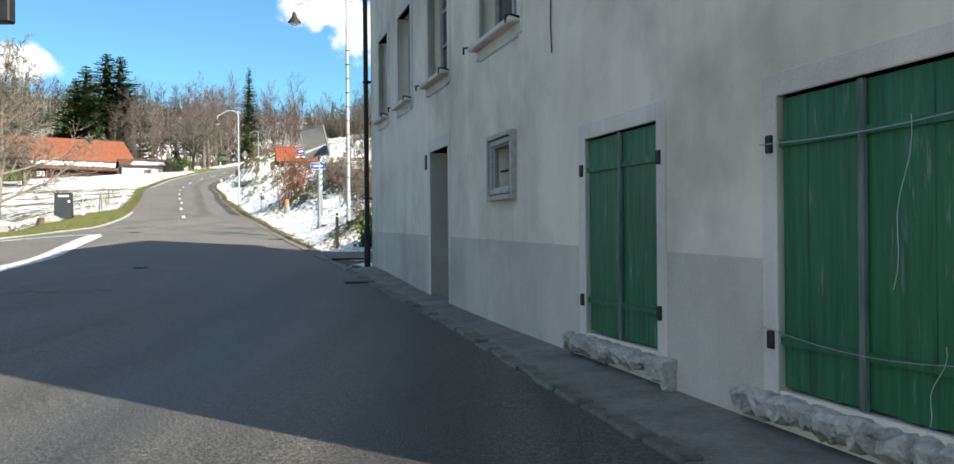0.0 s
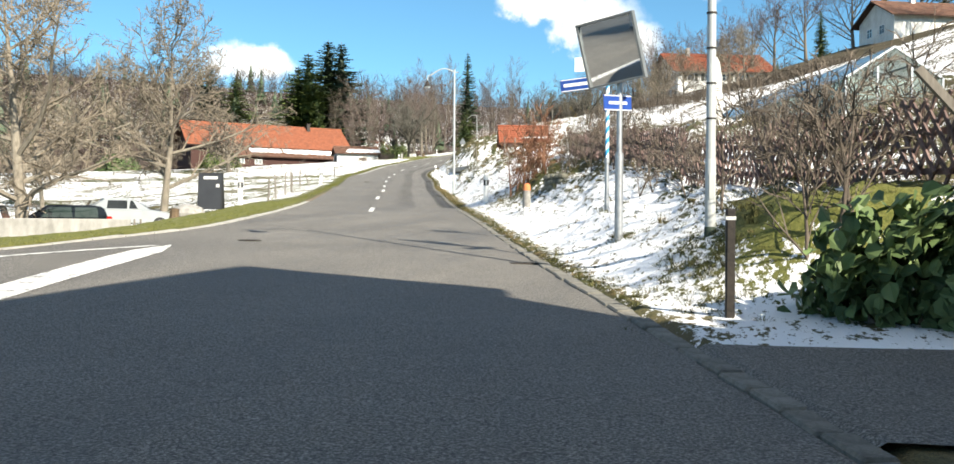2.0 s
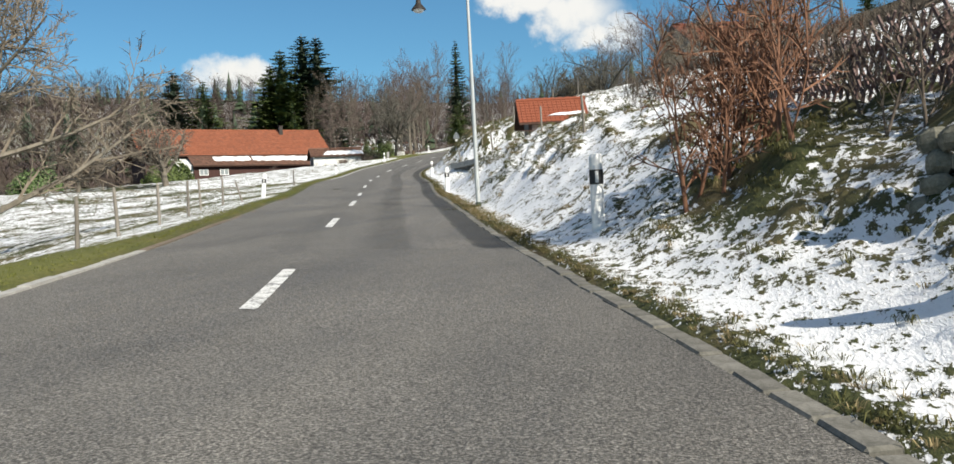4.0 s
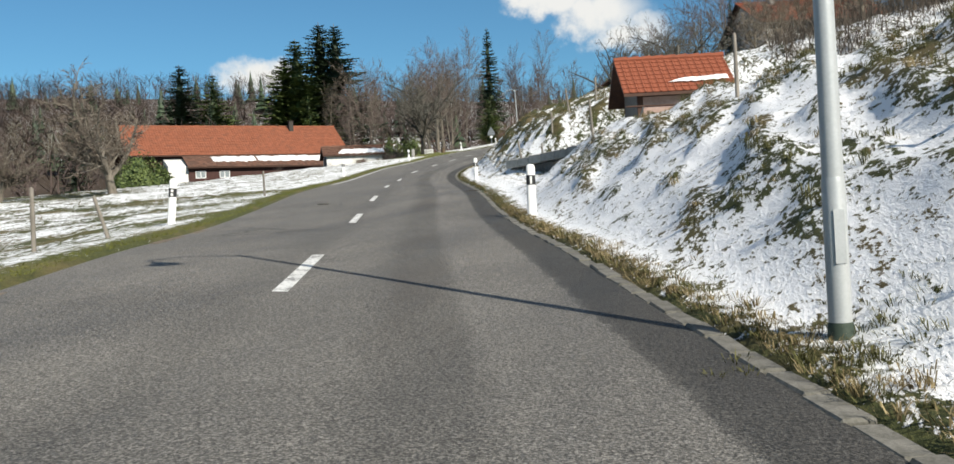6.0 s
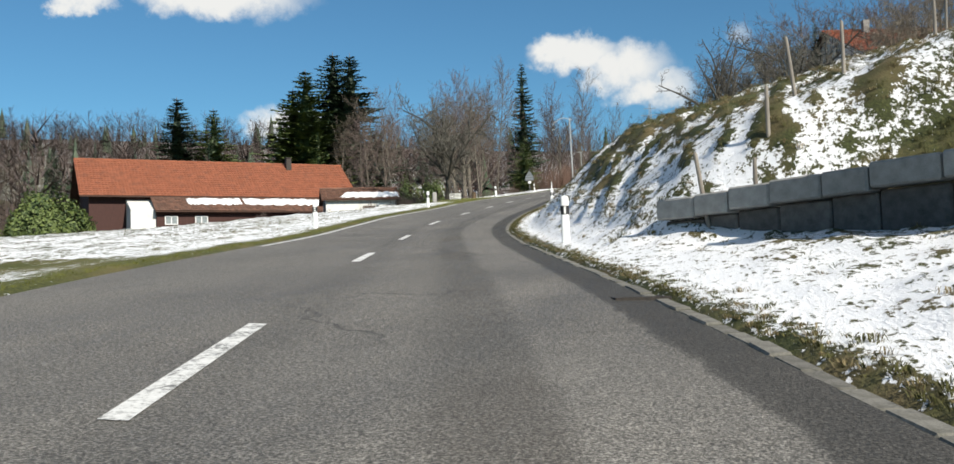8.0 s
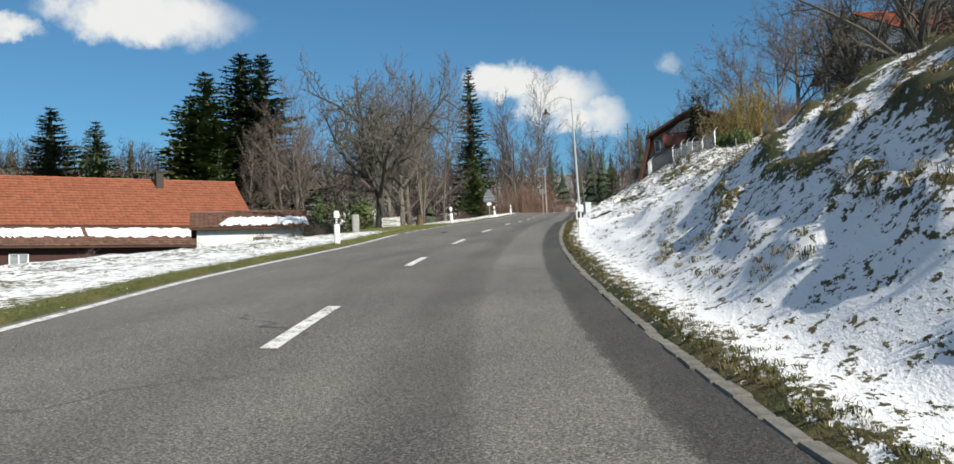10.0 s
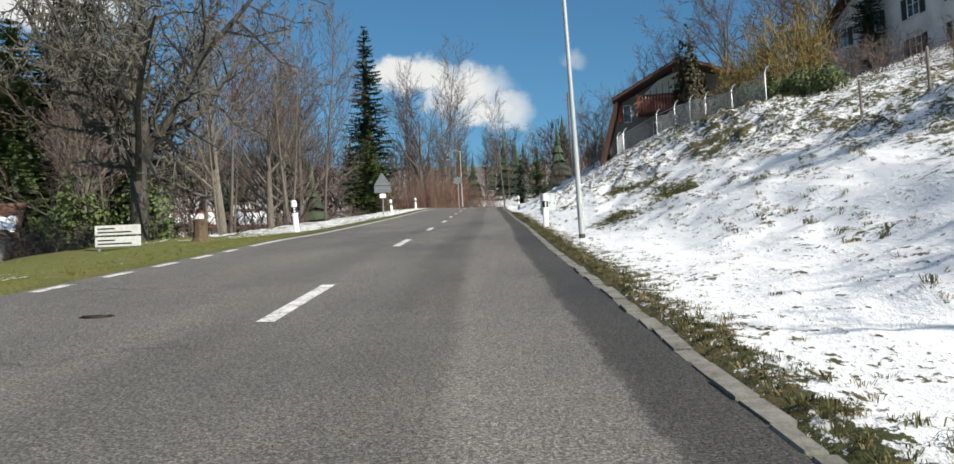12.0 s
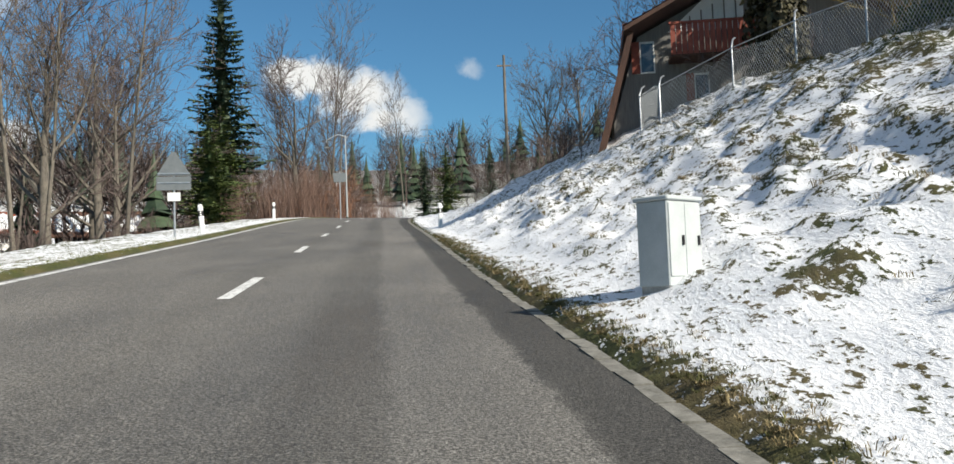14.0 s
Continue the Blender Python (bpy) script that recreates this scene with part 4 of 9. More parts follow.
part("rear_wing", Kit().box(0.05, LONG - 0.05, DEEP, BACK, -0.6, 6.1).prism([(0.05, DEEP, 6.1), (0.05, BACK, 6.1), (0.05, DEEP, 6.9)], (0, 0, 0), (LONG - 0.1, 0, 0)), PLASTER, house, "lower rear wing of the house")
part("lean_to_roof", Kit().prism([(-0.5, DEEP, 6.95), (-0.5, BACK + 0.5, 6.12), (-0.5, BACK + 0.5, 6.3), (-0.5, DEEP, 7.13)], (0, 0, 0), (LONG + 1.0, 0, 0)), TILE_BROWN, house, "brown tiled lean-to roof")
k = Kit()
for y0, y1, z0 in ((-0.9, RIDGE_AT, 7.65), (DEEP + 0.05, RIDGE_AT, REAR)):
    k.prism([(-0.55, y0, z0), (-0.55, y1, RIDGE + 0.1), (-0.55, y1, RIDGE + 0.3), (-0.55, y0, z0 + 0.2)], (0, 0, 0), (LONG + 1.1, 0, 0))
part("roof", k, TILE_BROWN, house, "brown tiled gable roof")
# street front details
for i, (a, b, c, d) in enumerate(UPPER + TOP):
    win = part("window", Kit().box(a - 0.13, a, -0.02, 0.1, c - 0.12, d + 0.12).box(b, b + 0.13, -0.02, 0.1, c - 0.12, d + 0.12).box(a, b, -0.02, 0.1, d, d + 0.12).box(a, b, -0.02, 0.1, c - 0.14, c), SURROUND, house, bevel=0.008)
    part("sill", Kit().box(a - 0.1, b + 0.1, -0.12, 0.16, c - 0.02, c + 0.04), SURROUND, win, bevel=0.012)
    mid = (a + b) / 2
    fr = Kit()
    for u, v in ((a, a + 0.06), (b - 0.06, b), (mid - 0.04, mid + 0.04)):
        fr.box(u, v, 0.16, 0.22, c + 0.03, d)
    for z in (c + 0.03, d - 0.06, c + (d - c) * 0.36, c + (d - c) * 0.68):
        fr.box(a, b, 0.17, 0.215, z, z + (0.06 if z in (c + 0.03, d - 0.06) else 0.03))
    part("window_frame", fr, WINDOW_WHITE, win)
    for u, v in ((a + 0.06, mid - 0.04), (mid + 0.04, b - 0.06)):
        part("pane", Kit().box(u, v, 0.195, 0.2, c + 0.06, d - 0.05), GLASS_DARK, win)
    part("blind", Kit().box(a + 0.02, mid, 0.26, 0.27, c, d), CURTAIN, win, "pale drawn blind")
    for x in (a - 0.15, b + 0.1):
        part("shutter_hook", Kit().tube([(x, -0.02, c + 0.02), (x, -0.1, c + 0.04), (x - 0.08, -0.13, c + 0.05), (x - 0.12, -0.12, c - 0.01)], 0.012, 6), DARK_IRON, win, smooth=True)
# the door in its deep stone frame
door = part("door", Kit().box(DOOR[0], DOOR[1], 0.3, 0.36, 0.62, DOOR[3]), DOOR_WOOD, house, "dark worn wooden door with small panes")
k = Kit()
k.box(DOOR[0] - 0.11, DOOR[0], -0.012, 0.3, 0.5, 2.83).box(DOOR[1], DOOR[1] + 0.11, -0.012, 0.3, 0.5, 2.83).box(DOOR[0] - 0.11, DOOR[1] + 0.11, -0.012, 0.3, 2.83, 3.0)
part("door_frame", k, SURROUND, house, "pale chipped stone door frame", bevel=0.01)
for x in (DOOR[0] + 0.02, DOOR[1] - 0.12, (DOOR[0] + DOOR[1]) / 2 - 0.05):
    part("door_stile", Kit().box(x, x + 0.1, 0.27, 0.3, 0.65, 2.8), DOOR_WOOD, door, bevel=0.006)
for z in (0.65, 1.55, 2.0, 2.4, 2.72):
    part("door_rail", Kit().box(DOOR[0] + 0.02, DOOR[1] - 0.02, 0.275, 0.3, z, z + 0.07), DOOR_WOOD, door, bevel=0.006)
for x in (DOOR[0] + 0.12, (DOOR[0] + DOOR[1]) / 2 + 0.05):
    for z0, z1 in ((1.62, 2.0), (2.07, 2.4), (2.47, 2.72)):
        part("pane", Kit().box(x, x + 0.36, 0.292, 0.297, z0, z1), DOOR_PANE, door, "dull pane with a faded curtain behind")
part("door_handle", Kit().tube([(DOOR[1] - 0.07, 0.27, 1.6), (DOOR[1] - 0.07, 0.22, 1.6), (DOOR[1] - 0.19, 0.22, 1.6)], 0.012, 8), DARK_IRON, door)
part("threshold", Kit().box(DOOR[0] - 0.1, DOOR[1] + 0.1, -0.16, 0.3, 0.45, 0.79), CONCRETE, house, bevel=0.015)
part("number_plate", Kit().box(DOOR[0] - 0.32, DOOR[0] - 0.2, -0.012, 0.0, 2.62, 2.82), BLACK_PLASTIC, house, "small dark enamel plate")
# the little stable window
a, b, c, d = SMALL
def window_ring(wide, slim, front):
    k = Kit().box(a - wide, a - slim, front, 0.05, c - wide, d + wide).box(b + slim, b + wide, front, 0.05, c - wide, d + wide)
    return k.box(a - slim, b + slim, front, 0.05, d + slim, d + wide).box(a - slim, b + slim, front - 0.01, 0.05, c - wide, c - slim)


sw = part("small_window", window_ring(0.13, 0.085, -0.06), WINDOW_WHITE, house, "small moulded wooden window", bevel=0.005)
for wide, slim, front in ((0.085, 0.068, -0.012), (0.068, 0.02, -0.04), (0.02, 0.0, -0.01)):
    part("moulding", window_ring(wide, slim, front), WINDOW_WHITE, sw, bevel=0.004)
mid = (a + b) / 2
part("window_frame", Kit().box(a, a + 0.035, 0.2, 0.25, c, d).box(b - 0.04, b, 0.2, 0.25, c, d).box(a + 0.035, b - 0.04, 0.2, 0.25, d - 0.035, d).box(a + 0.035, b - 0.04, 0.2, 0.25, c, c + 0.05).box(mid - 0.03, mid + 0.03, 0.19, 0.25, c + 0.05, d - 0.035), WINDOW_WHITE, sw, bevel=0.004)
part("crossbar", Kit().tube([(a, 0.06, (c + d) / 2 - 0.03), (b, 0.06, (c + d) / 2 - 0.03)], 0.009, 8), DARK_IRON, sw, "iron bar across the opening", smooth=True)
part("pane", Kit().box(a, b, 0.225, 0.23, c, d), GLASS_DARK, sw)


def shutter_pair(hole, seed):
    a, b, c, d = hole
    r = random.Random(seed)
    for x0, x1 in ((a - 0.13, a), (b, b + 0.13)):
        part("stone_jamb", Kit().box(x0, x1, -0.012, 0.2, c - 0.02, d + 0.12), SURROUND, house, "pale flush stone jamb", bevel=0.006)
    part("stone_lintel", Kit().box(a, b, -0.012, 0.2, d, d + 0.12), SURROUND, house, "pale flush stone lintel", bevel=0.006)
    mid = (a + b) / 2
    for n, (u, v) in enumerate(((a + 0.012, mid - 0.008), (mid + 0.008, b - 0.012))):
        leaf = part("shutter", Kit().box(u, v, 0.055, 0.07, c + 0.01, d - 0.01), GREEN, house, "green peeling board shutter, closed")
        x = u
        wide = (v - u) / 3
        for _ in range(3):
            tilt = r.uniform(-0.003, 0.003)
            part("board", Kit().box(x + 0.0008, x + wide - 0.0008, 0.025 + tilt * 0.4, 0.054, c + 0.012 + r.uniform(0, 0.012), d - 0.012), GREEN, leaf, bevel=0.0015)
            x += wide
        for z in (c + (d - c) * 0.17, c + (d - c) * 0.84):
            part("strap_hinge", Kit().box(u - 0.05 if n == 0 else u + 0.01, v - 0.01 if n == 0 else v + 0.05, 0.008, 0.024, z - 0.018, z + 0.018), GREEN, leaf, "iron strap hinge painted green")
            hx = u - 0.06 if n == 0 else v + 0.06
            part("hinge_pin", Kit().box(hx - 0.025, hx + 0.025, -0.03, 0.02, z - 0.045, z + 0.045), DARK_IRON, leaf, "rusty hinge pin", bevel=0.006)
    part("cover_strip", Kit().box(mid - 0.02, mid + 0.02, -0.004, 0.024, c + 0.01, d - 0.01), BARE_STRIP, house, "weathered cover strip with little paint left", bevel=0.004)
    # a broken sandstone sill
    sill = Kit()
    n = 46
    top, low = [], []
    for i in range(n + 1):
        x = a - 0.3 + (b - a + 0.56) * i / n
        top.append((x, c - 0.01 - abs(r.gauss(0, 0.012))))
        low.append((x, c - 0.15 - r.gauss(0, 0.014) - (0.05 if i > 0.9 * n else 0.0)))
    ring = []
    for (x, zt), (_, zl) in zip(top, low):
        g = lambda s: r.gauss(0, s)
        out = -0.1 + g(0.012)
        h = zt - zl
        ring += [(x, 0.1, zt), (x + g(0.004), out * 0.55, zt + g(0.004)), (x + g(0.006), out + g(0.008), zt - 0.025 + g(0.006)), (x + g(0.006), out + g(0.014), zt - h * 0.45 + g(0.01)),
                 (x + g(0.006), out * 0.9 + g(0.014), zl + 0.03 + g(0.012)), (x, out * 0.3, zl + g(0.012)), (x, 0.1, zl)]
    m = 7
    sill.add(ring, [(i * m + j, (i + 1) * m + j, (i + 1) * m + (j + 1) % m, i * m + (j + 1) % m) for i in range(n) for j in range(m)] + [tuple(range(m)), tuple(range(n * m + m - 1, n * m - 1, -1))])
    part("stone_sill", sill, CRUMBLED, house, "crumbling sandstone sill")


for i, hole in enumerate(SHUT):
    shutter_pair(hole, i)
for z0, sag in ((2.18, 0.03), (1.26, 0.07)):
    pts = [(13.6 + 1.8 * t, -0.03, z0 - sag * math.sin(math.pi * t) + 0.03 * t) for t in np.linspace(0, 1, 12)]
    part("wire", Kit().tube(pts, 0.0028, 5), GALVANISED, house, "loose fence wire")
for x0, z0, z1 in ((14.72, 2.2, 1.5), (14.9, 1.3, 0.95)):
    part("twine", Kit().tube([(x0 + 0.02 * math.sin(9 * t) - 0.12 * t, -0.035, z0 + (z1 - z0) * t) for t in np.linspace(0, 1, 10)], 0.0018, 4), OLD_WHITE, house, "loose hanging twine")
k = Kit().tube([(-0.02, -0.09, 0.75), (-0.02, -0.09, 2.1), (-0.05, -0.09, 5.0), (-0.08, -0.09, 7.2), (-0.08, -0.9, 7.75)], 0.046, 12)
pipe = part("downpipe", k, DARK_IRON, house, "dark copper-brown rainwater downpipe", smooth=True)
part("standpipe", Kit().tube([(-0.02, -0.09, 0.4), (-0.02, -0.09, 1.85)], 0.057, 12), DARK_IRON, pipe, smooth=True)
for z in (2.4, 4.6, 6.8):
    part("bracket", Kit().box(-0.1, 0.06, -0.15, 0.0, z, z + 0.03), DARK_IRON, pipe)
part("gutter", Kit().tube([(-0.5, -0.96, EAVE - 0.5), (LONG + 0.5, -0.96, EAVE - 0.5)], 0.08, 8), DARK_IRON, house)
part("wall_cable", Kit().tube([(10.35, -0.01, 5.2), (10.37, -0.012, 4.2), (10.34, -0.01, 3.5), (10.37, -0.012, 3.25)], 0.006, 5), DARK_IRON, house)

# ---- road furniture and markings ----
def ribbon(name, xs_of, ys, lift, mat, label, cat, widths, kind=""):
    """A thin painted or laid strip that follows the road: xs_of(y) is its middle."""
    ys = np.asarray(ys, float)
    mid, half = xs_of(ys), np.asarray(widths) / 2
    x = np.stack([mid - half, mid + half], 1)
    y = np.stack([ys, ys], 1)
    z = road_z(x, y) + lift
    n = len(ys)
    top = np.stack([x, y, z], -1).reshape(-1, 3)
    ob = add_mesh(name, top, grid_faces(n, 2), mat)
    return tagged(ob, label, cat, kind=kind)


def worn_paint():
    m, n, l, b = material("worn_road_paint", 0.7, 0, 0.3)
    p = place(n)
    chip = calc(n, l, "MULTIPLY_ADD", noise_of(n, l, 26.0, 5.0, 0.7, p), 0.6, calc(n, l, "MULTIPLY", noise_of(n, l, 4.0, 4.0, 0.6, p), 0.4))
    c = mixed(n, l, ramp_of(n, l, chip, [(0.4, 0.0), (0.5, 1.0)]), (0.12, 0.12, 0.115), ramp_of(n, l, chip, [(0.4, (0.55, 0.55, 0.53)), (0.7, (0.75, 0.75, 0.73))]))
    l.new(c, b.inputs["Base Color"])
    return m


ROAD_PAINT = worn_paint()
for start in (46.4, 57.3, 66.8, 77.5, 86.6, 97.9, 108.3, 118.9, 129.4, 140.0, 149.2, 160.7, 172.3, 182.9, 193.4, 204, 214.5, 225, 236):
    ribbon("centre_dash", centre_line, np.linspace(start, start + 3.2, 5), 0.006, ROAD_PAINT, "worn white centre line dash on the asphalt", "road marking", [0.16] * 5, "structure")["group"] = "centre line dashes"
ribbon("edge_line", lambda y: left_edge(y) + 0.2, np.arange(104, 149, 1.0), 0.006, ROAD_PAINT, "solid white edge line", "road marking", [0.15] * 45, "structure")
for start in np.arange(149.8, 161, 1.9):
    ribbon("edge_dash", lambda y: left_edge(y) + 0.2, np.linspace(start, start + 0.95, 3), 0.006, ROAD_PAINT, "short white edge dash before a field track", "road marking", [0.15] * 3, "structure")["group"] = "edge dashes"
ribbon("edge_line", lambda y: left_edge(y) + 0.2, np.arange(161.5, 246, 1.3), 0.006, ROAD_PAINT, "solid white edge line", "road marking", [0.15] * 65, "structure")
give_way = curve([(15, -8.55), (20.5, -9.75), (23.4, -10.25), (27, -11.1), (30.4, -11.84), (31.9, -12.18)])
ribbon("junction_line", give_way, np.linspace(15.5, 31.9, 17), 0.006, ROAD_PAINT, "broad white line across the side road mouth", "road marking", [0.5] * 15 + [0.46, 0.05], "structure")
ribbon("junction_line", curve([(26.4, -14.0), (29.3, -13.12), (31.0, -12.52), (31.7, -12.3)]), np.linspace(27.0, 31.7, 8), 0.006, ROAD_PAINT, "thin white line at the side road", "road marking", [0.12] * 8, "structure")

# a mended square in the asphalt with its cover, and covers in the carriageway
NEW_ASPHALT = asphalt_material("newer_asphalt", old=False)


def laid(name, corners, lift, mat, label, cat):
    pts = [(x, y, float(road_z(np.array(x), np.array(y))) + lift) for x, y in corners]
    return tagged(add_mesh(name, pts, [tuple(range(len(pts)))], mat), label, cat, kind="structure")


TAR = mottled("tar_seam", (0.012, 0.012, 0.013), (0.03, 0.03, 0.031), 12.0, 0.5, bump=0.2)
PATCH = [(-27.56, 84.1), (-26.5, 84.4), (-27.35, 86.6), (-28.3, 86.0)]
laid("asphalt_patch", PATCH, 0.004, NEW_ASPHALT, "square mended patch of asphalt", "road patch")
for (xa, ya), (xb, yb) in zip(PATCH, PATCH[1:] + PATCH[:1]):
    d = Vector((xb - xa, yb - ya)).normalized() * 0.009
    laid("tar_seam", [(xa - d.y, ya + d.x), (xa + d.y, ya - d.x), (xb + d.y, yb - d.x), (xb - d.y, yb + d.x)], 0.007, TAR, "black tar seam round the patch", "tar seam")


def manhole(x, y, r=0.32):
    z = float(road_z(np.array(x), np.array(y)))
    lid = thing("manhole_cover", pose(x, y, z), "round cast iron manhole cover in the asphalt", "manhole cover")
    k = Kit().lathe([(r, -0.04), (r, 0.007), (r - 0.04, 0.008)], 28)
    part("rim", k, DARK_IRON, lid)
    k = Kit().lathe([(r - 0.055, -0.03), (r - 0.055, 0.009), (0.01, 0.01)], 28)
    for i in range(-2, 3):
        k.box(-r * 0.62, r * 0.62, i * r * 0.26 - 0.02, i * r * 0.26 + 0.02, 0.0, 0.015)
    part("lid", k, CONCRETE if r > 0.4 else DARK_IRON, lid)
    return lid


manhole(-7.0, 20.65, 0.16)
manhole(-27.4, 85.25, 0.19)
manhole(-11.7, 33.6, 0.2)
manhole(-40.55, 149.6, 0.15)


def drain(x, y, turn):
    z = float(road_z(np.array(min(x, float(right_edge(y)))), np.array(y)))
    g = thing("drain_grate", pose(x, y, z - 0.011, 0, 0, turn), "cast iron road drain grate beside the kerb", "drain")
    part("frame", Kit().box(-0.27, -0.22, -0.35, 0.35, -0.05, 0.015).box(0.22, 0.27, -0.35, 0.35, -0.05, 0.015).box(-0.22, 0.22, -0.35, -0.3, -0.05, 0.015).box(-0.22, 0.22, 0.3, 0.35, -0.05, 0.015), DARK_IRON, g)
    # a black plate under the bars stands in for the shade of the hollow
    part("pit", Kit().box(-0.22, 0.22, -0.3, 0.3, -0.03, 0.004), BLACK_PLASTIC, g)
    for i in range(7):
        part("bar", Kit().box(-0.22, 0.22, -0.27 + i * 0.085, -0.235 + i * 0.085, -0.02, 0.013), DARK_IRON, g)


for x, y, turn in ((-2.3, 17.3, 14), (-6.75, 32.6, 16), (-24.6, 92.5, 16), (-33.88, 134.9, 8)):
    drain(x, y, turn)

# the narrow concrete walk along the house, and the driveway beyond it
WORN_WALK = mottled("worn_concrete_walk", (0.11, 0.105, 0.095), (0.27, 0.255, 0.23), 3.0, 0.9, bump=0.6, fine=30)
ys = np.arange(-2, 20.0, 0.8)
wall_x = lambda y: -2.36 - 0.256 * (y - 19.84) + 0.04
v = []
for y in ys:
    z = float(road_z(right_edge(y), y))
    e = float(right_edge(y)) + 0.12
    v += [(e - 0.02, y, z - 0.1), (e, y, z + 0.03), (e + 0.12, y, z + 0.04), (wall_x(y), y, z + 0.075)]
tagged(add_mesh("pavement", v, grid_faces(len(ys), 4), WORN_WALK, smooth=False), "narrow worn concrete strip along the house wall", "pavement", kind="structure")
DRIVE = asphalt_material("driveway_asphalt", old=False)
ys = np.arange(23.0, 25.6, 0.2)
us = np.concatenate([[0.05, 0.2, 0.3], np.linspace(0.6, 14, 18)])
gx = np.stack([right_edge(ys) + u for u in us], 1)
gy = np.repeat(ys[:, None], len(us), 1)
gz = land_z(gx.ravel(), gy.ravel()).reshape(gx.shape) + 0.03
tagged(add_mesh("driveway", np.stack([gx, gy, gz], -1).reshape(-1, 3), grid_faces(*gx.shape), DRIVE), "short dark asphalt driveway beside the house", "driveway", kind="structure")
m = manhole(-3.1, 24.3, 0.5)
m.location.z = ground_at(-3.1, 24.3) - 0.012

# kerbs: single granite setts, slightly uneven
KERB_STONE = mottled("mossy_granite", (0.07, 0.068, 0.055), (0.23, 0.22, 0.195), 7.0, 0.9, bump=0.7, fine=45, vary=0.35)
SETT = []
for i in range(5):
    r = random.Random(i)
    k = Kit().box(-0.085 + r.uniform(-0.01, 0.01), 0.085 + r.uniform(-0.01, 0.01), -0.235 + r.uniform(0, 0.03), 0.235 - r.uniform(0, 0.03), -0.14, 0.0)
    SETT.append(mesh_of("kerb_stone", k, KERB_STONE, bevel=0.016))
kerb_right = thing("kerb", Matrix.Identity(4), "row of worn granite kerb stones along the asphalt", "kerb", kind="structure")
r = random.Random(8)
y, count = 4.0, 0
rest = Kit()
while y < 250:
    x = float(right_edge(y)) + 0.08
    slope = (float(right_edge(y + 0.5)) - float(right_edge(y - 0.5)))
    z = float(road_z(right_edge(y), y)) + 0.024 + r.uniform(-0.012, 0.012)
    grade = math.degrees(math.atan(float(road_height(y + 0.5) - road_height(y - 0.5))))
    slim = float(np.interp(y, [30, 40, 85, 110], [1.0, 0.9, 0.85, 0.66]))
    mat = pose(x + r.uniform(-0.012, 0.012) - (1 - slim) * 0.09, y, z - (0.0 if y < 34 else 0.012), grade + r.uniform(-1, 1), r.uniform(-3, 1), math.degrees(math.atan2(-slope, 1)) + r.uniform(-2, 2))
    if count < 300:
        ob = new("kerb_stone", SETT[count % 5])
        ob.parent = kerb_right
        ob.matrix_world = mat @ Matrix.Diagonal((slim, 1.02, 1, 1))
    else:
        rest.box(-0.062, 0.062, -0.23, 0.23, -0.14, 0.0, mat)
    count += 1
    y += 0.49 / math.hypot(1, slope)
tagged(part("kerb_stones", rest, KERB_STONE, kerb_right), kind="stuff")
left, left_far = Kit(), Kit()
y = 27.4
while y < 240:
    x = float(left_edge(y)) - 0.07
    slope = (float(left_edge(y + 0.4)) - float(left_edge(y - 0.4))) / 0.8
    z = float(road_z(left_edge(y), y)) + (0.05 if y < 60 else 0.035) + r.uniform(-0.01, 0.01)
    step = 0.95 / math.hypot(1, slope)
    grade = math.degrees(math.atan(float(road_height(y + 0.5) - road_height(y - 0.5))))
    (left if y < 52 else left_far).box(-0.07, 0.07, -0.46, 0.46, -0.15, 0.0, pose(x, y + step / 2, z - (0.0 if y < 52 else 0.012), grade, 0, math.degrees(math.atan2(-slope, 1)) + r.uniform(-0.6, 0.6)))
    y += step
tagged(add_mesh("kerb_edging", left.v, left.f, CONCRETE), "pale concrete edging between asphalt and grass", "kerb", kind="structure")
EARTHY = mottled("earthy_kerb_stone", (0.07, 0.052, 0.036), (0.24, 0.19, 0.14), 5.0, 0.9, bump=0.7, fine=40)
tagged(add_mesh("kerb_edging", left_far.v, left_far.f, EARTHY), "earth-stained brown edging stones along the meadow verge", "kerb", kind="structure")


# street lamps with a swan neck
LAMP_GREY = mottled("pale_lamp_paint", (0.36, 0.38, 0.38), (0.47, 0.49, 0.49), 3.0, 0.4, 0.2, bump=0.05)

GREEN_FOOT = mottled("dark_green_foot_paint", (0.02, 0.035, 0.025), (0.05, 0.07, 0.05), 9.0, 0.7, bump=0.3)


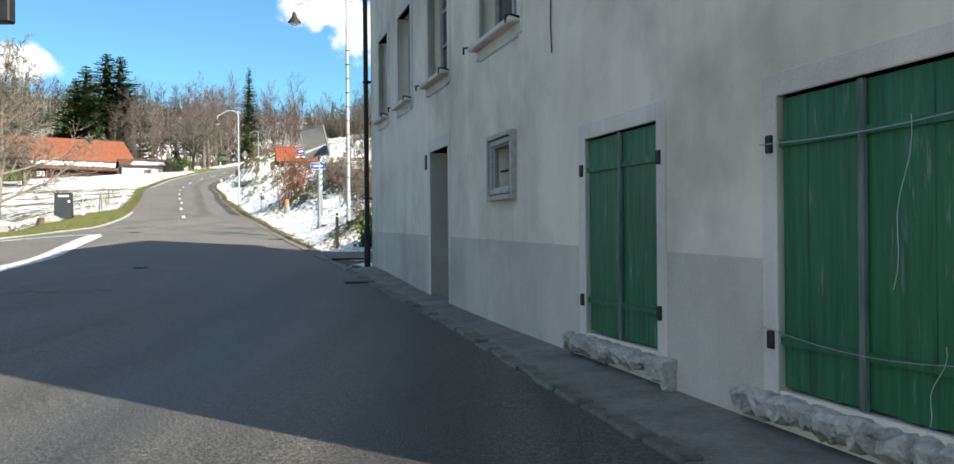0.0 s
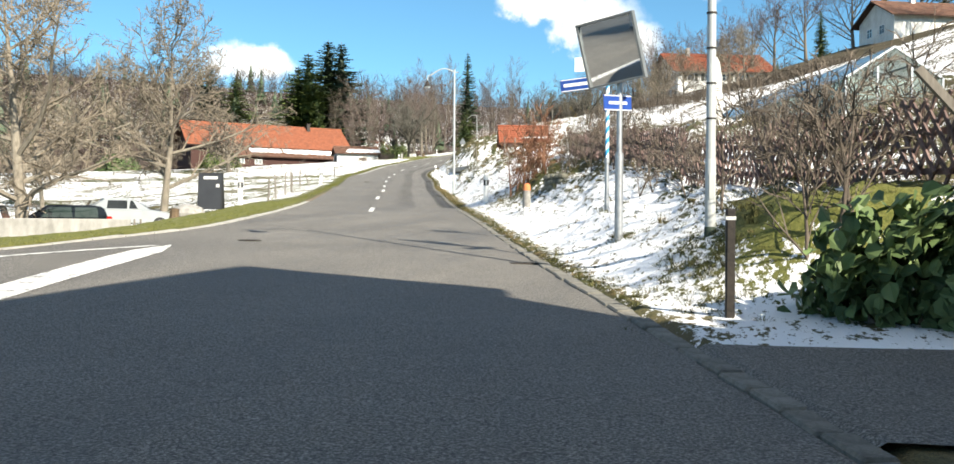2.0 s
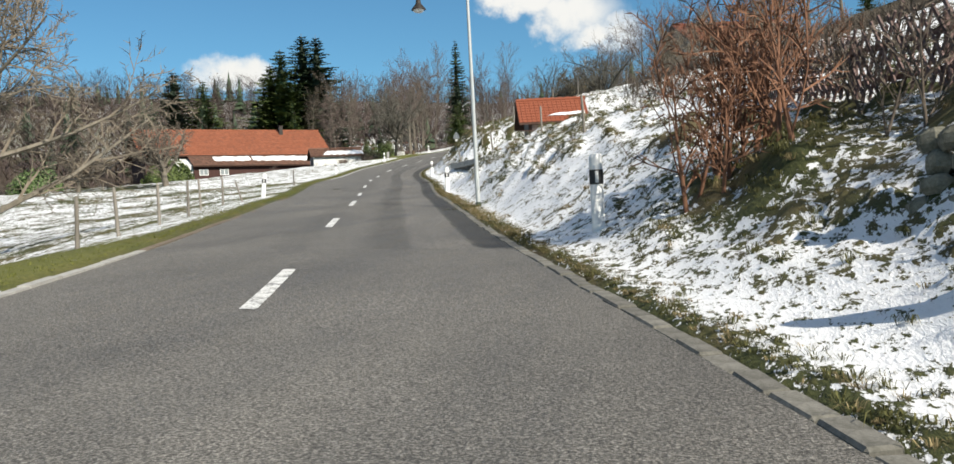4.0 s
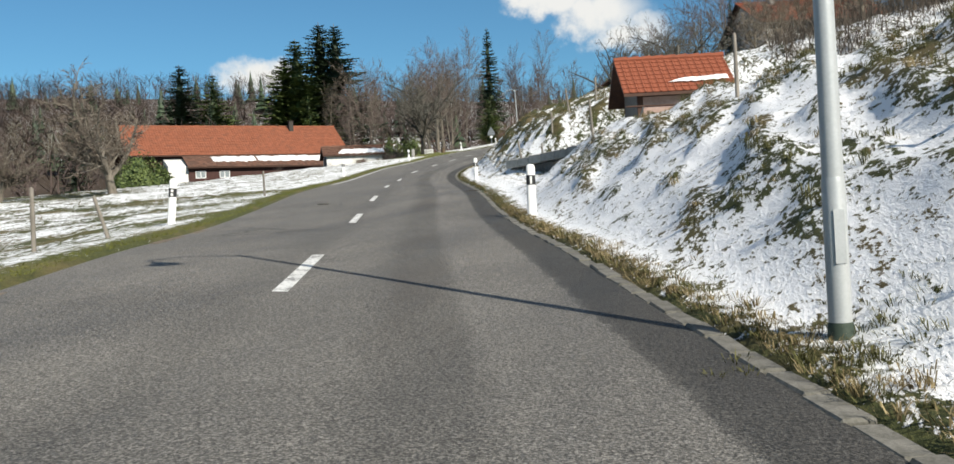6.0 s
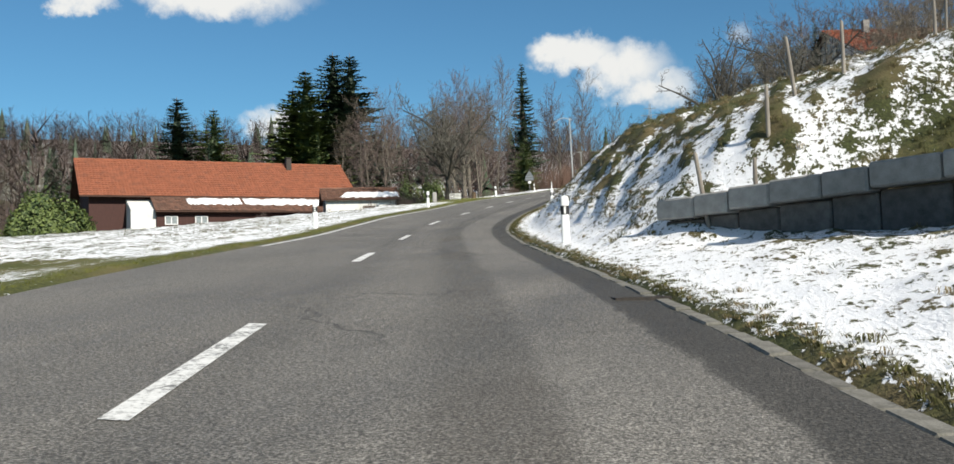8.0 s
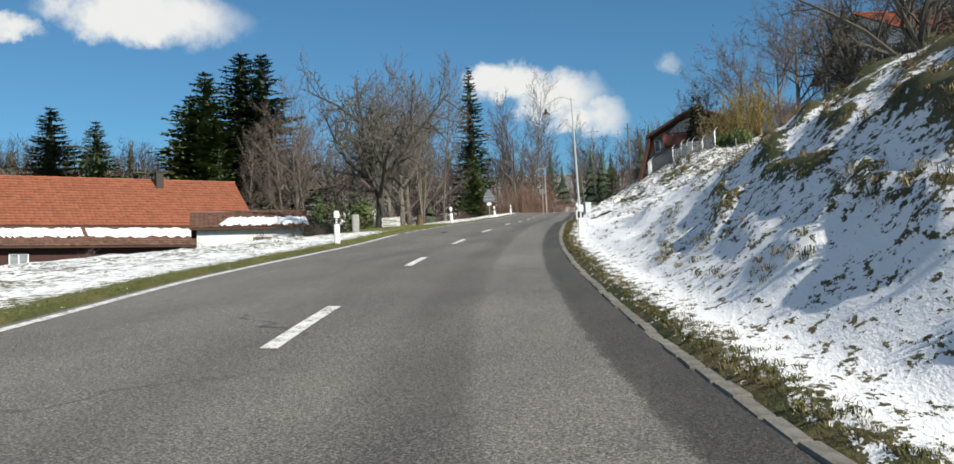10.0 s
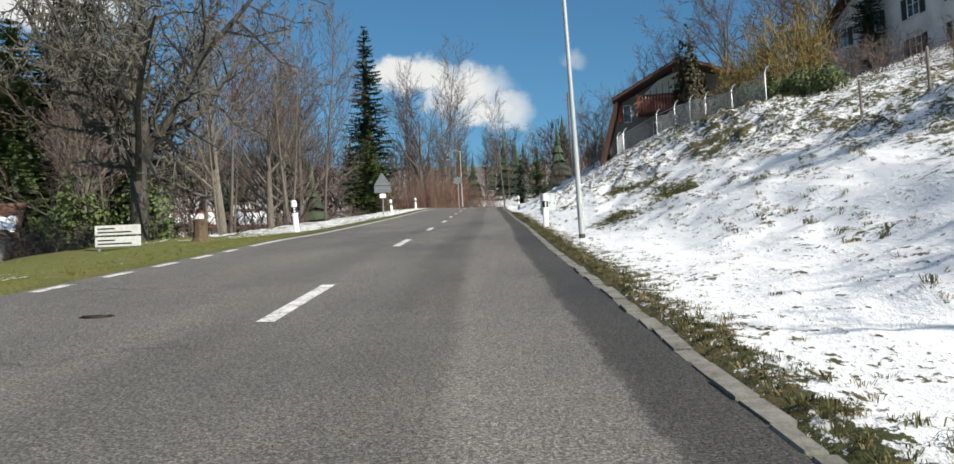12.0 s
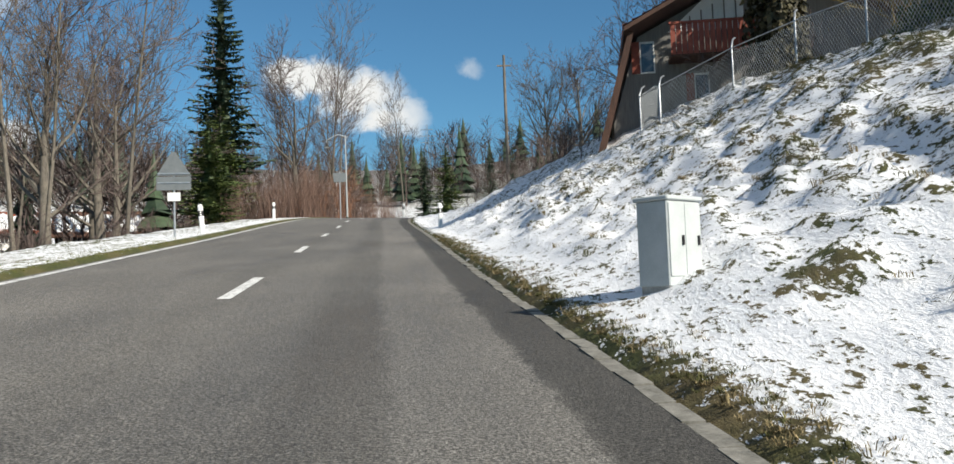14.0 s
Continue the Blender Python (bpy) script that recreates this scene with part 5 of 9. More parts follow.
def street_lamp(x, y, height, reach, label, bands=False, lean=0.0):
    """reach: how far the arm hangs over the road, towards -x."""
    lamp = thing("street_lamp", stand(x, y, 0) @ pose(0, 0, 0, 0, lean, 12), label, "street lamp", "street lamps")
    part("base_sleeve", Kit().lathe([(0.066, 0), (0.065, 0.9), (0.06, 0.93)], 14), LAMP_GREY, lamp, smooth=True)
    part("foot_collar", Kit().lathe([(0.072, -0.05), (0.072, 0.1), (0.067, 0.12)], 14), GREEN_FOOT, lamp, "dark green painted foot", smooth=True)
    part("pole", Kit().tube([(0, 0, 0.9), (0, 0, height * 0.5), (0, 0, height + 0.12)], [0.06, 0.05, 0.038], 14), LAMP_GREY, lamp, "pale grey tapered pole", smooth=True)
    arm = [(0.18, 0, height - 0.02)] + [(-reach * t, 0, height - 0.02 + 0.0 * t + 0.2 * math.sin(math.pi * min(1, t * 1.15)) - 0.18 * t * t) for t in np.linspace(0, 1, 14)]
    arm += [(-reach - 0.04, 0, height - 0.36), (-reach - 0.04, 0, height - 0.45)]
    part("arm", Kit().tube(arm, 0.026, 8), LAMP_GREY, lamp, "curved swan-neck arm", smooth=True)
    head = part("lamp_head", Kit().lathe([(0.03, 0.0), (0.06, -0.03), (0.075, -0.14), (0.1, -0.17), (0.19, -0.28), (0.2, -0.31), (0.17, -0.31)], 20, (-reach - 0.04, 0, height - 0.43)), DARK_IRON, lamp, "dark bell-shaped lamp head", smooth=True)
    part("lens", Kit().lathe([(0.15, 0.0), (0.13, -0.05), (0.06, -0.08)], 16, (-reach - 0.04, 0, height - 0.735)), WHITE_PAINT, head, smooth=True)
    part("door", Kit().box(-0.03, 0.03, -0.069, -0.06, 0.45, 0.75), LAMP_GREY, lamp)
    for i in range(10 if bands else 0):
        z = 1.4 + i * 0.42
        part("band", Kit().lathe([(0.064, z), (0.064, z + 0.02)], 12), DARK_IRON, lamp)
    return lamp


street_lamp(-4.15, 30.3, 6.7, 1.5, "tall pale grey street lamp with a bell-shaped head", True)
street_lamp(-15.75, 64.6, 6.15, 1.3, "pale grey swan-neck street lamp on the snowy bank")
street_lamp(-35.97, 161.8, 6.55, 1.35, "pale grey swan-neck street lamp on the snowy bank", lean=-1.2)
street_lamp(-46.7, 240, 5.9, 1.3, "pale grey swan-neck street lamp at the top of the hill")

# roadside delineator posts
REFLECT = mottled("reflector", (0.6, 0.6, 0.58), (0.75, 0.75, 0.73), 30.0, 0.25, bump=0.2)


def delineator(x, y, side, lean=(0, 0)):
    """side: 1 on the right of the road (upright plate), -1 on the left (two round studs)."""
    d = thing("delineator_post", pose(x, y, ground_at(x, y) - 0.1, lean[0], lean[1], 12 if side > 0 else 14), "white plastic roadside marker post with a black band", "delineator post", "delineator posts")
    outline = lambda z, s=1.0: [(0.092 * s * math.cos(a), 0.055 * s * math.sin(a), z) for a in np.linspace(0, 2 * math.pi, 14, endpoint=False)]
    k = Kit()
    for z0, z1, s in ((0.0, 0.72, 1.0), (0.92, 1.08, 1.0)):
        k.prism(outline(z0, s), (0, 0, 0), (0, 0, z1 - z0))
    k.add(outline(1.08) + outline(1.13, 0.8) + outline(1.15, 0.3), [(i, (i + 1) % 14, 14 + (i + 1) % 14, 14 + i) for i in range(14)] + [(14 + i, 14 + (i + 1) % 14, 28 + (i + 1) % 14, 28 + i) for i in range(14)] + [tuple(range(28, 42))])
    part("post", k, WHITE_PAINT, d, smooth=True)
    part("band", Kit().prism(outline(0.72, 1.03), (0, 0, 0), (0, 0, 0.2)), BLACK_PLASTIC, d, "black band", smooth=True)
    if side > 0:
        part("reflector", Kit().box(-0.022, 0.022, -0.066, -0.05, 0.74, 0.9), REFLECT, d, "upright white reflector", bevel=0.003)
    else:
        for z in (0.775, 0.865):
            part("reflector", Kit().tube([(0, -0.045, z), (0, -0.067, z)], 0.034, 12), REFLECT, d, "round white reflector")
    return d


for x, y, s, lean in ((-20.3, 50.6, -1, (0, 1)), (-11.5, 52.2, 1, (1, 0)), (-28.4, 78.6, -1, (-1, 6)), (-19.95, 78.4, 1, (0, 1)), (-27.2, 104.0, 1, (0, 0)), (-38.9, 116.5, -1, (0, 0)),
                      (-42.05, 140.7, -1, (0, 0)), (-34.45, 142.8, 1, (0, 1.5)), (-45.1, 172.1, -1, (2, -4)), (-36.9, 171.3, 1, (0, 1)), (-48.1, 206.5, -1, (0, -5)), (-39.6, 212.5, 1, (0, 0)), (-50.4, 232.0, -1, (0, 0)), (-42.6, 239.0, 1, (0, 0))):
    delineator(x, y, s, lean)

# the traffic mirror, the street name signs and their posts
MIRROR, mn, ml, mb = material("mirror_face", 0.04, 1.0, 0.5)
mb.inputs["Base Color"].default_value = (0.82, 0.84, 0.85, 1)
SIGN_BLUE = mottled("sign_blue_enamel", (0.012, 0.045, 0.22), (0.02, 0.07, 0.3), 4.0, 0.3, bump=0.05)
STRIPE_BLUE = mottled("stripe_blue_paint", (0.02, 0.22, 0.45), (0.03, 0.3, 0.55), 4.0, 0.45, bump=0.05)
SIGN_GREY = mottled("grey_sign_back", (0.13, 0.145, 0.15), (0.2, 0.215, 0.22), 4.0, 0.5, 0.3, bump=0.1)
mp = thing("traffic_mirror", stand(-5.4, 32.7, 0), "convex traffic mirror on a galvanised steel post in the snowy bank", "traffic mirror")
part("post", Kit().tube([(0, 0, -0.3), (0, 0, 1.3)], 0.062, 14).tube([(0, 0, 1.3), (0, 0, 3.3)], 0.042, 14), GALVANISED, mp, smooth=True)
face = pose(-0.12, -0.14, 2.78, 13, -8, -20)
bow = Kit()
N = 10
for i in range(N + 1):
    for j in range(N + 1):
        u, v = i / N * 2 - 1, j / N * 2 - 1
        bow.v.append(tuple(face @ Vector((u * 0.42, -0.035 + 0.035 * (u * u + v * v) / 2, v * 0.45))))
bow.f = [tuple(f) for f in grid_faces(N + 1, N + 1)]
glass = part("mirror", bow, MIRROR, mp, "convex mirror face", smooth=True)
for p in glass.data.polygons:
    p.use_smooth = True
part("mirror_frame", Kit().box(-0.45, -0.42, -0.05, 0.06, -0.48, 0.48, face).box(0.42, 0.45, -0.05, 0.06, -0.48, 0.48, face).box(-0.42, 0.42, -0.05, 0.06, 0.45, 0.48, face).box(-0.42, 0.42, -0.05, 0.06, -0.48, -0.45, face).box(-0.42, 0.42, 0.02, 0.05, -0.45, 0.45, face), SIGN_GREY, mp, "grey mirror frame")
plate = pose(-0.03, -0.06, 2.03, 0, -4, 58)
part("sign_plate", Kit().box(-0.34, 0.34, -0.012, 0.0, -0.115, 0.115, plate), SIGN_BLUE, mp, "small blue enamel street sign", bevel=0.004)
part("sign_rim", Kit().box(-0.33, 0.33, -0.015, -0.012, 0.097, 0.109, plate).box(-0.33, 0.33, -0.015, -0.012, -0.109, -0.097, plate).box(-0.22, 0.22, -0.015, -0.012, -0.02, 0.02, plate), WHITE_PAINT, mp)

sp = thing("street_sign", stand(-5.85, 36.0, 0), "blue enamel street name sign on a blue and white striped pole", "street sign")
part("pole", Kit().tube([(0, 0, -0.3), (0, 0, 0.95)], 0.04, 12).tube([(0, 0, 0.95), (0, 0, 1.05)], 0.05, 12), GALVANISED, sp, smooth=True)
part("pole_white", Kit().tube([(0, 0, 1.05), (0, 0, 2.95)], 0.034, 12), WHITE_PAINT, sp, "white painted upper pole", smooth=True)
for i in range(9):
    z = 1.1 + i * 0.2
    part("stripe", Kit().prism([(0.0355 * math.cos(a), 0.0355 * math.sin(a), z + 0.05 * math.cos(a)) for a in np.linspace(0, 2 * math.pi, 12, endpoint=False)], (0, 0, 0), (0, 0, 0.1)), STRIPE_BLUE, sp, "blue slanting stripe")
plate = pose(-0.44, -0.04, 2.4, 0, -5, -6)
part("sign_plate", Kit().box(-0.42, 0.42, -0.012, 0.0, -0.115, 0.115, plate), SIGN_BLUE, sp, "blue enamel sign", bevel=0.004)
part("sign_rim", Kit().box(-0.41, 0.41, -0.015, -0.012, 0.094, 0.108, plate).box(-0.41, 0.41, -0.015, -0.012, -0.108, -0.094, plate), WHITE_PAINT, sp)
part("lettering_bar", Kit().box(-0.36, 0.36, -0.016, -0.012, -0.028, 0.03, plate), WHITE_PAINT, sp, "white bar of lettering")
plate2 = pose(-0.3, -0.04, 2.74, 0, 0, -6)
part("white_panel", Kit().box(-0.3, 0.3, -0.015, 0.0, -0.12, 0.14, plate2), WHITE_PAINT, sp, "plain white sign panel", bevel=0.004)

wp = thing("wooden_post", stand(-4.05, 27.15, 5), "dark weathered wooden post with a pale band", "post")
part("post", Kit().box(-0.04, 0.04, -0.04, 0.04, -0.1, 0.98), DARK_IRON, wp, bevel=0.012)
part("band", Kit().box(-0.043, 0.043, -0.043, 0.043, 0.88, 0.91), OLD_WHITE, wp)

# the old boundary stone with an orange cap, the stub posts and the warning sign seen from behind
st = thing("boundary_stone", stand(-8.75, 44.6, 20, 0.08), "rough stone marker with an orange painted cap", "boundary stone")
part("stone", Kit().lathe([(0.11, -0.1), (0.115, 0.2), (0.105, 0.42), (0.1, 0.5)], 14), STONE, st, smooth=True)
ORANGE = mottled("faded_orange_paint", (0.42, 0.12, 0.04), (0.6, 0.22, 0.09), 9.0, 0.8, bump=0.4)
part("cap", Kit().lathe([(0.106, 0.5), (0.1, 0.62), (0.075, 0.68), (0.03, 0.7)], 14), ORANGE, st, "faded orange cap", smooth=True)

dry = thing("dry_stone_wall", pose(-8.25, 46.2, ground_at(-8.25, 46.2), 0, 0, -58), "short mossy dry-stone wall in the bank", "stone wall")
MOSSY = mottled("mossy_field_stone", (0.06, 0.062, 0.04), (0.26, 0.25, 0.2), 8.0, 0.95, bump=0.8, fine=40, depth=0.015, vary=0.45)
dr = random.Random(44)
for row in range(4):
    x = -0.9 + dr.uniform(-0.1, 0.1)
    while x < 0.9 - row * 0.12:
        w, h = dr.uniform(0.2, 0.4), dr.uniform(0.15, 0.2)
        k = Kit().lathe([(w * 0.4, -h * 0.5), (w * 0.54, -h * 0.2), (w * 0.52, h * 0.25), (w * 0.3, h * 0.5)], 7)
        k.v = [(a * dr.uniform(0.85, 1.1), b * 0.8 * dr.uniform(0.85, 1.1), c * dr.uniform(0.85, 1.1)) for a, b, c in k.v]
        part("field_stone", k, MOSSY, dry, at=pose(x + w / 2, dr.uniform(-0.05, 0.05) + row * 0.05, -0.12 + row * 0.17, dr.uniform(-8, 8), dr.uniform(-8, 8), dr.uniform(-15, 15)))
        x += w * 0.98

tri = thing("warning_sign", stand(-47.98, 202.6, 8), "triangular road sign seen from its grey back, on a steel post", "road sign")
base = ground_at(-47.98, 202.6) - 0.03
part("post", Kit().tube([(0, 0.05, 0), (0, 0.05, 18.9 - base)], 0.035, 10), GALVANISED, tri, smooth=True)
part("triangle", Kit().prism([(-0.54, 0, 18.8 - base), (0.54, 0, 18.8 - base), (0.06, 0, 19.58 - base), (-0.06, 0, 19.58 - base)], (0, -0.01, 0), (0, 0.01, 0)), SIGN_GREY, tri, "grey back of the triangle", bevel=0.004)
part("lower_panel", Kit().box(-0.54, 0.54, -0.01, 0.01, 18.33 - base, 18.77 - base), SIGN_GREY, tri, bevel=0.004)
part("rail", Kit().box(-0.5, 0.5, -0.03, -0.01, 18.85 - base, 18.89 - base).box(-0.5, 0.5, -0.03, -0.01, 18.55 - base, 18.59 - base), GALVANISED, tri)
part("small_panel", Kit().box(-0.2, 0.2, -0.01, 0.01, 17.98 - base, 18.25 - base), WHITE_PAINT, tri)

# the dark sign box that hangs from a post beside the side road
hs = thing("hanging_sign", pose(-7.3, 12.0, ground_at(-7.3, 12.0)), "dark sign box hanging from an arm on a slim post", "sign")
part("post", Kit().tube([(0, 0, 0), (0, 0, 4.6)], 0.05, 10), DARK_IRON, hs)
part("arm", Kit().tube([(0, 0, 4.4), (1.95, 0, 4.4)], 0.025, 8), DARK_IRON, hs)
part("sign_box", Kit().box(1.35, 1.95, -0.08, 0.08, 3.25, 4.3), BLACK_PLASTIC, hs, bevel=0.015)

# a panel beside the far lamp
sp2 = thing("solar_sign", stand(-46.2, 232, 8), "dark rectangular sign panel on a thin post", "road sign")
part("post", Kit().tube([(0, 0.04, 0), (0, 0.04, 3.1)], 0.035, 8), GALVANISED, sp2)
part("panel", Kit().box(-0.4, 0.4, -0.02, 0.02, 2.4, 3.0), SIGN_GREY, sp2, bevel=0.01)

# the grey electricity cabinet
cab = thing("electricity_cabinet", stand(-36.95, 180.6, 42, 0.06) @ Matrix.Diagonal((0.72, 0.85, 0.74, 1)), "pale grey metal electricity cabinet in the snow", "cabinet")
CAB = mottled("cabinet_grey_paint", (0.38, 0.41, 0.41), (0.5, 0.53, 0.53), 3.0, 0.45, bump=0.08)
part("body", Kit().box(-0.36, 0.36, -0.2, 0.2, 0, 1.05), CAB, cab, bevel=0.012)
part("roof_cap", Kit().box(-0.39, 0.39, -0.23, 0.23, 1.05, 1.11), CAB, cab, bevel=0.015)
for x0, x1 in ((-0.34, -0.005), (0.005, 0.34)):
    dr = part("door", Kit().box(x0, x1, -0.214, -0.2, 0.12, 1.02), CAB, cab, bevel=0.004)
    part("latch", Kit().box((x0 + x1) / 2 - 0.015 + 0.1, (x0 + x1) / 2 + 0.015 + 0.1, -0.235, -0.214, 0.5, 0.62), BLACK_PLASTIC, dr)
part("plinth", Kit().box(-0.34, 0.34, -0.18, 0.18, -0.3, 0.03), CONCRETE, cab)

# info board, stump, stone post on the left verge
bd = thing("notice_board", stand(-46.3, 161.9, 10), "low white notice board on two thin posts", "notice board")
z = 13.0 - ground_at(-46.3, 161.9)
for x in (-0.42, 0.42):
    part("post", Kit().box(x - 0.025, x + 0.025, 0.02, 0.06, 0, z + 0.4), GALVANISED, bd)
for z0 in (z - 0.06, z + 0.2):
    pl = part("panel", Kit().box(-0.5, 0.5, -0.015, 0.015, z0, z0 + 0.22), OLD_WHITE, bd, bevel=0.004)
    part("lettering_bar", Kit().box(-0.44, -0.06, -0.019, -0.015, z0 + 0.13, z0 + 0.16).box(-0.44, 0.3, -0.019, -0.015, z0 + 0.05, z0 + 0.08), BLACK_PLASTIC, pl)
BROWN_BARK = mottled("stump_bark", (0.05, 0.033, 0.02), (0.17, 0.12, 0.075), 12.0, 0.95, bump=0.8, fine=60, depth=0.02, stretch=(1, 1, 0.3))
stump = thing("tree_stump", stand(-45.2, 164.0, 0, 0.03), "short weathered tree stump in the grass", "tree stump")
part("bark", Kit().lathe([(0.27, 0), (0.2, 0.1), (0.17, 0.3), (0.165, 0.42), (0.19, 0.55)], 9), BROWN_BARK, stump, "cracked brown bark")
part("cut_face", Kit().lathe([(0.18, 0.55), (0.15, 0.575)], 9), BROWN_BARK, stump)
sp3 = thing("stone_post", stand(-45.2, 152.3, 20, 0.05), "leaning old stone post at the verge", "stone post")
part("stone", Kit().box(-0.16, 0.16, -0.13, 0.13, 0, 0.85), STONE, sp3, bevel=0.05)

# the black folding board by the junction
ab = thing("advertising_board", stand(-20.55, 48.9, 14), "black folding advertising board on the grass", "advertising board")
BOARD = mottled("board_black", (0.018, 0.02, 0.024), (0.03, 0.033, 0.038), 2.0, 0.5, bump=0.05)
for n, tilt in ((0, 9), (1, -9)):
    side = pose(0, -0.22 if n == 0 else 0.22, 0.06, -tilt, 0, 0)
    leaf = part("leaf", Kit().box(-0.38, 0.38, -0.012, 0.012, 0.05, 1.28, side), BOARD, ab, bevel=0.004)
    part("leaf_frame", Kit().box(-0.42, -0.38, -0.02, 0.02, -0.05, 1.32, side).box(0.38, 0.42, -0.02, 0.02, -0.05, 1.32, side).box(-0.38, 0.38, -0.02, 0.02, 1.28, 1.32, side), BLACK_PLASTIC, leaf)
    if n == 0:
        part("pale_field", Kit().box(-0.24, 0.24, -0.016, -0.012, 1.1, 1.2, side), OLD_WHITE, leaf, "pale lettering field")
        part("emblem", Kit().box(0.2, 0.31, -0.016, -0.012, 0.82, 0.93, side), OLD_WHITE, leaf)

# ---- trees and shrubs ----
def bark_material(name, low, high, scale=9.0):
    return mottled(name, low, high, scale, 0.95, bump=0.7, fine=45, depth=0.01, stretch=(1, 1, 0.3), vary=0.35)


BARK_GREY = bark_material("grey_bark", (0.07, 0.06, 0.048), (0.21, 0.185, 0.15))
BARK_PALE = bark_material("pale_grey_bark", (0.085, 0.074, 0.058), (0.25, 0.22, 0.175))
TWIG_PALE = bark_material("pale_grey_twigs", (0.11, 0.09, 0.068), (0.26, 0.22, 0.17))
TWIG_BROWN = bark_material("brown_twigs", (0.065, 0.052, 0.04), (0.165, 0.135, 0.108))
TWIG_PURPLE = bark_material("purple_brown_twigs", (0.065, 0.048, 0.043), (0.15, 0.112, 0.1))
TWIG_LICHEN = bark_material("lichened_grey_twigs", (0.04, 0.038, 0.031), (0.155, 0.147, 0.122))
TWIG_DARK = bark_material("dark_lichened_twigs", (0.024, 0.021, 0.017), (0.1, 0.092, 0.076))
TWIG_YELLOW = bark_material("yellow_willow_twigs", (0.12, 0.09, 0.03), (0.27, 0.2, 0.075))
TWIG_REDDISH = bark_material("reddish_brown_twigs", (0.075, 0.048, 0.037), (0.19, 0.118, 0.09))
TWIG_RUST = bark_material("rust_red_twigs", (0.11, 0.055, 0.034), (0.24, 0.12, 0.072))


def leaf_material(name, low, high):
    m, n, l, b = material(name, 0.6, 0, 0.35)
    isle = n.new("ShaderNodeNewGeometry")
    f = calc(n, l, "MULTIPLY_ADD", noise_of(n, l, 1.2, 4.0, 0.6, place(n)), 0.5, calc(n, l, "MULTIPLY", isle.outputs["Random Per Island"], 0.5))
    l.new(ramp_of(n, l, f, [(0.25, low), (0.75, high)]), b.inputs["Base Color"])
    return m


NEEDLE_DARK = leaf_material("dark_needles", (0.016, 0.031, 0.018), (0.06, 0.092, 0.048))
NEEDLE_GREEN = leaf_material("green_needles", (0.032, 0.055, 0.016), (0.12, 0.155, 0.045))
LAUREL = leaf_material("glossy_laurel_leaves", (0.035, 0.065, 0.022), (0.14, 0.2, 0.075))
TWIG_IVY = leaf_material("brown_green_ivy", (0.02, 0.018, 0.008), (0.07, 0.06, 0.025))
IVY = leaf_material("ivy_leaves", (0.022, 0.03, 0.009), (0.07, 0.08, 0.024))


def sprout(kits, p, d, length, radius, level, r, form):
    """Grows one limb and what springs from it. kits: the trunk's mesh and the crown's."""
    last = form["levels"]
    flat = level >= form["flat"]
    steps = 5 if level == 0 else (2 if flat else 4)
    pts, radii = [p.copy()], [radius]
    q, w = p.copy(), d.normalized()
    for i in range(steps):
        wander = form["wander"] * (0.35 if level == 0 else 1.0)
        w = (w + Vector((r.gauss(0, wander), r.gauss(0, wander), r.gauss(0, wander) + form["lift"][min(level, len(form["lift"]) - 1)]))).normalized()
        q = q + w * (length / steps)
        pts.append(q.copy())
        radii.append(max(radius * (1 - (form.get("stem", 0.86) if level == 0 else 0.75) * (i + 1) / steps), form["thin"]))
    kit = kits[0] if level <= form["wood"] else kits[1]
    if flat:
        # a fine twig: one bent, tapering sliver
        side = w.orthogonal().normalized()
        side.rotate(Matrix.Rotation(r.uniform(0, 6.28), 3, w))
        side *= form["thin"] * (1.25 if level == last else 1.6)
        kit.add([pts[0] - side, pts[0] + side, pts[1] + side * 0.8, pts[1] - side * 0.8, pts[2]], [(0, 1, 2, 3), (3, 2, 4)])
    else:
        kit.tube(pts, radii, 9 if level == 0 else (5 if level == 1 else 3), caps=False)
    if level >= last:
        return
    n = form["split"][level]
    for i in range(n):
        t = form["first"][min(level, len(form["first"]) - 1)]
        t = t + (1 - t) * (i + r.random() * 0.9) / n
        k = min(int(t * steps), steps - 1)
        a = pts[k].lerp(pts[k + 1], t * steps - k)
        here = (pts[k + 1] - pts[k]).normalized()
        side = here.orthogonal().normalized()
        side.rotate(Matrix.Rotation(r.uniform(0, 2 * math.pi), 3, here))
        open_by = radians(form["open"][min(level, len(form["open"]) - 1)] * r.uniform(0.7, 1.25))
        way = here * math.cos(open_by) + side * math.sin(open_by)
        size = length * form["shrink"][min(level, len(form["shrink"]) - 1)] * r.uniform(0.65, 1.15) * (1.15 - 0.55 * t if level == 0 else 1.0 - 0.3 * t)
        sprout(kits, a, way, size, max(radii[k] * form["taper"] * r.uniform(0.7, 1.0), form["thin"]), level + 1, r, form)


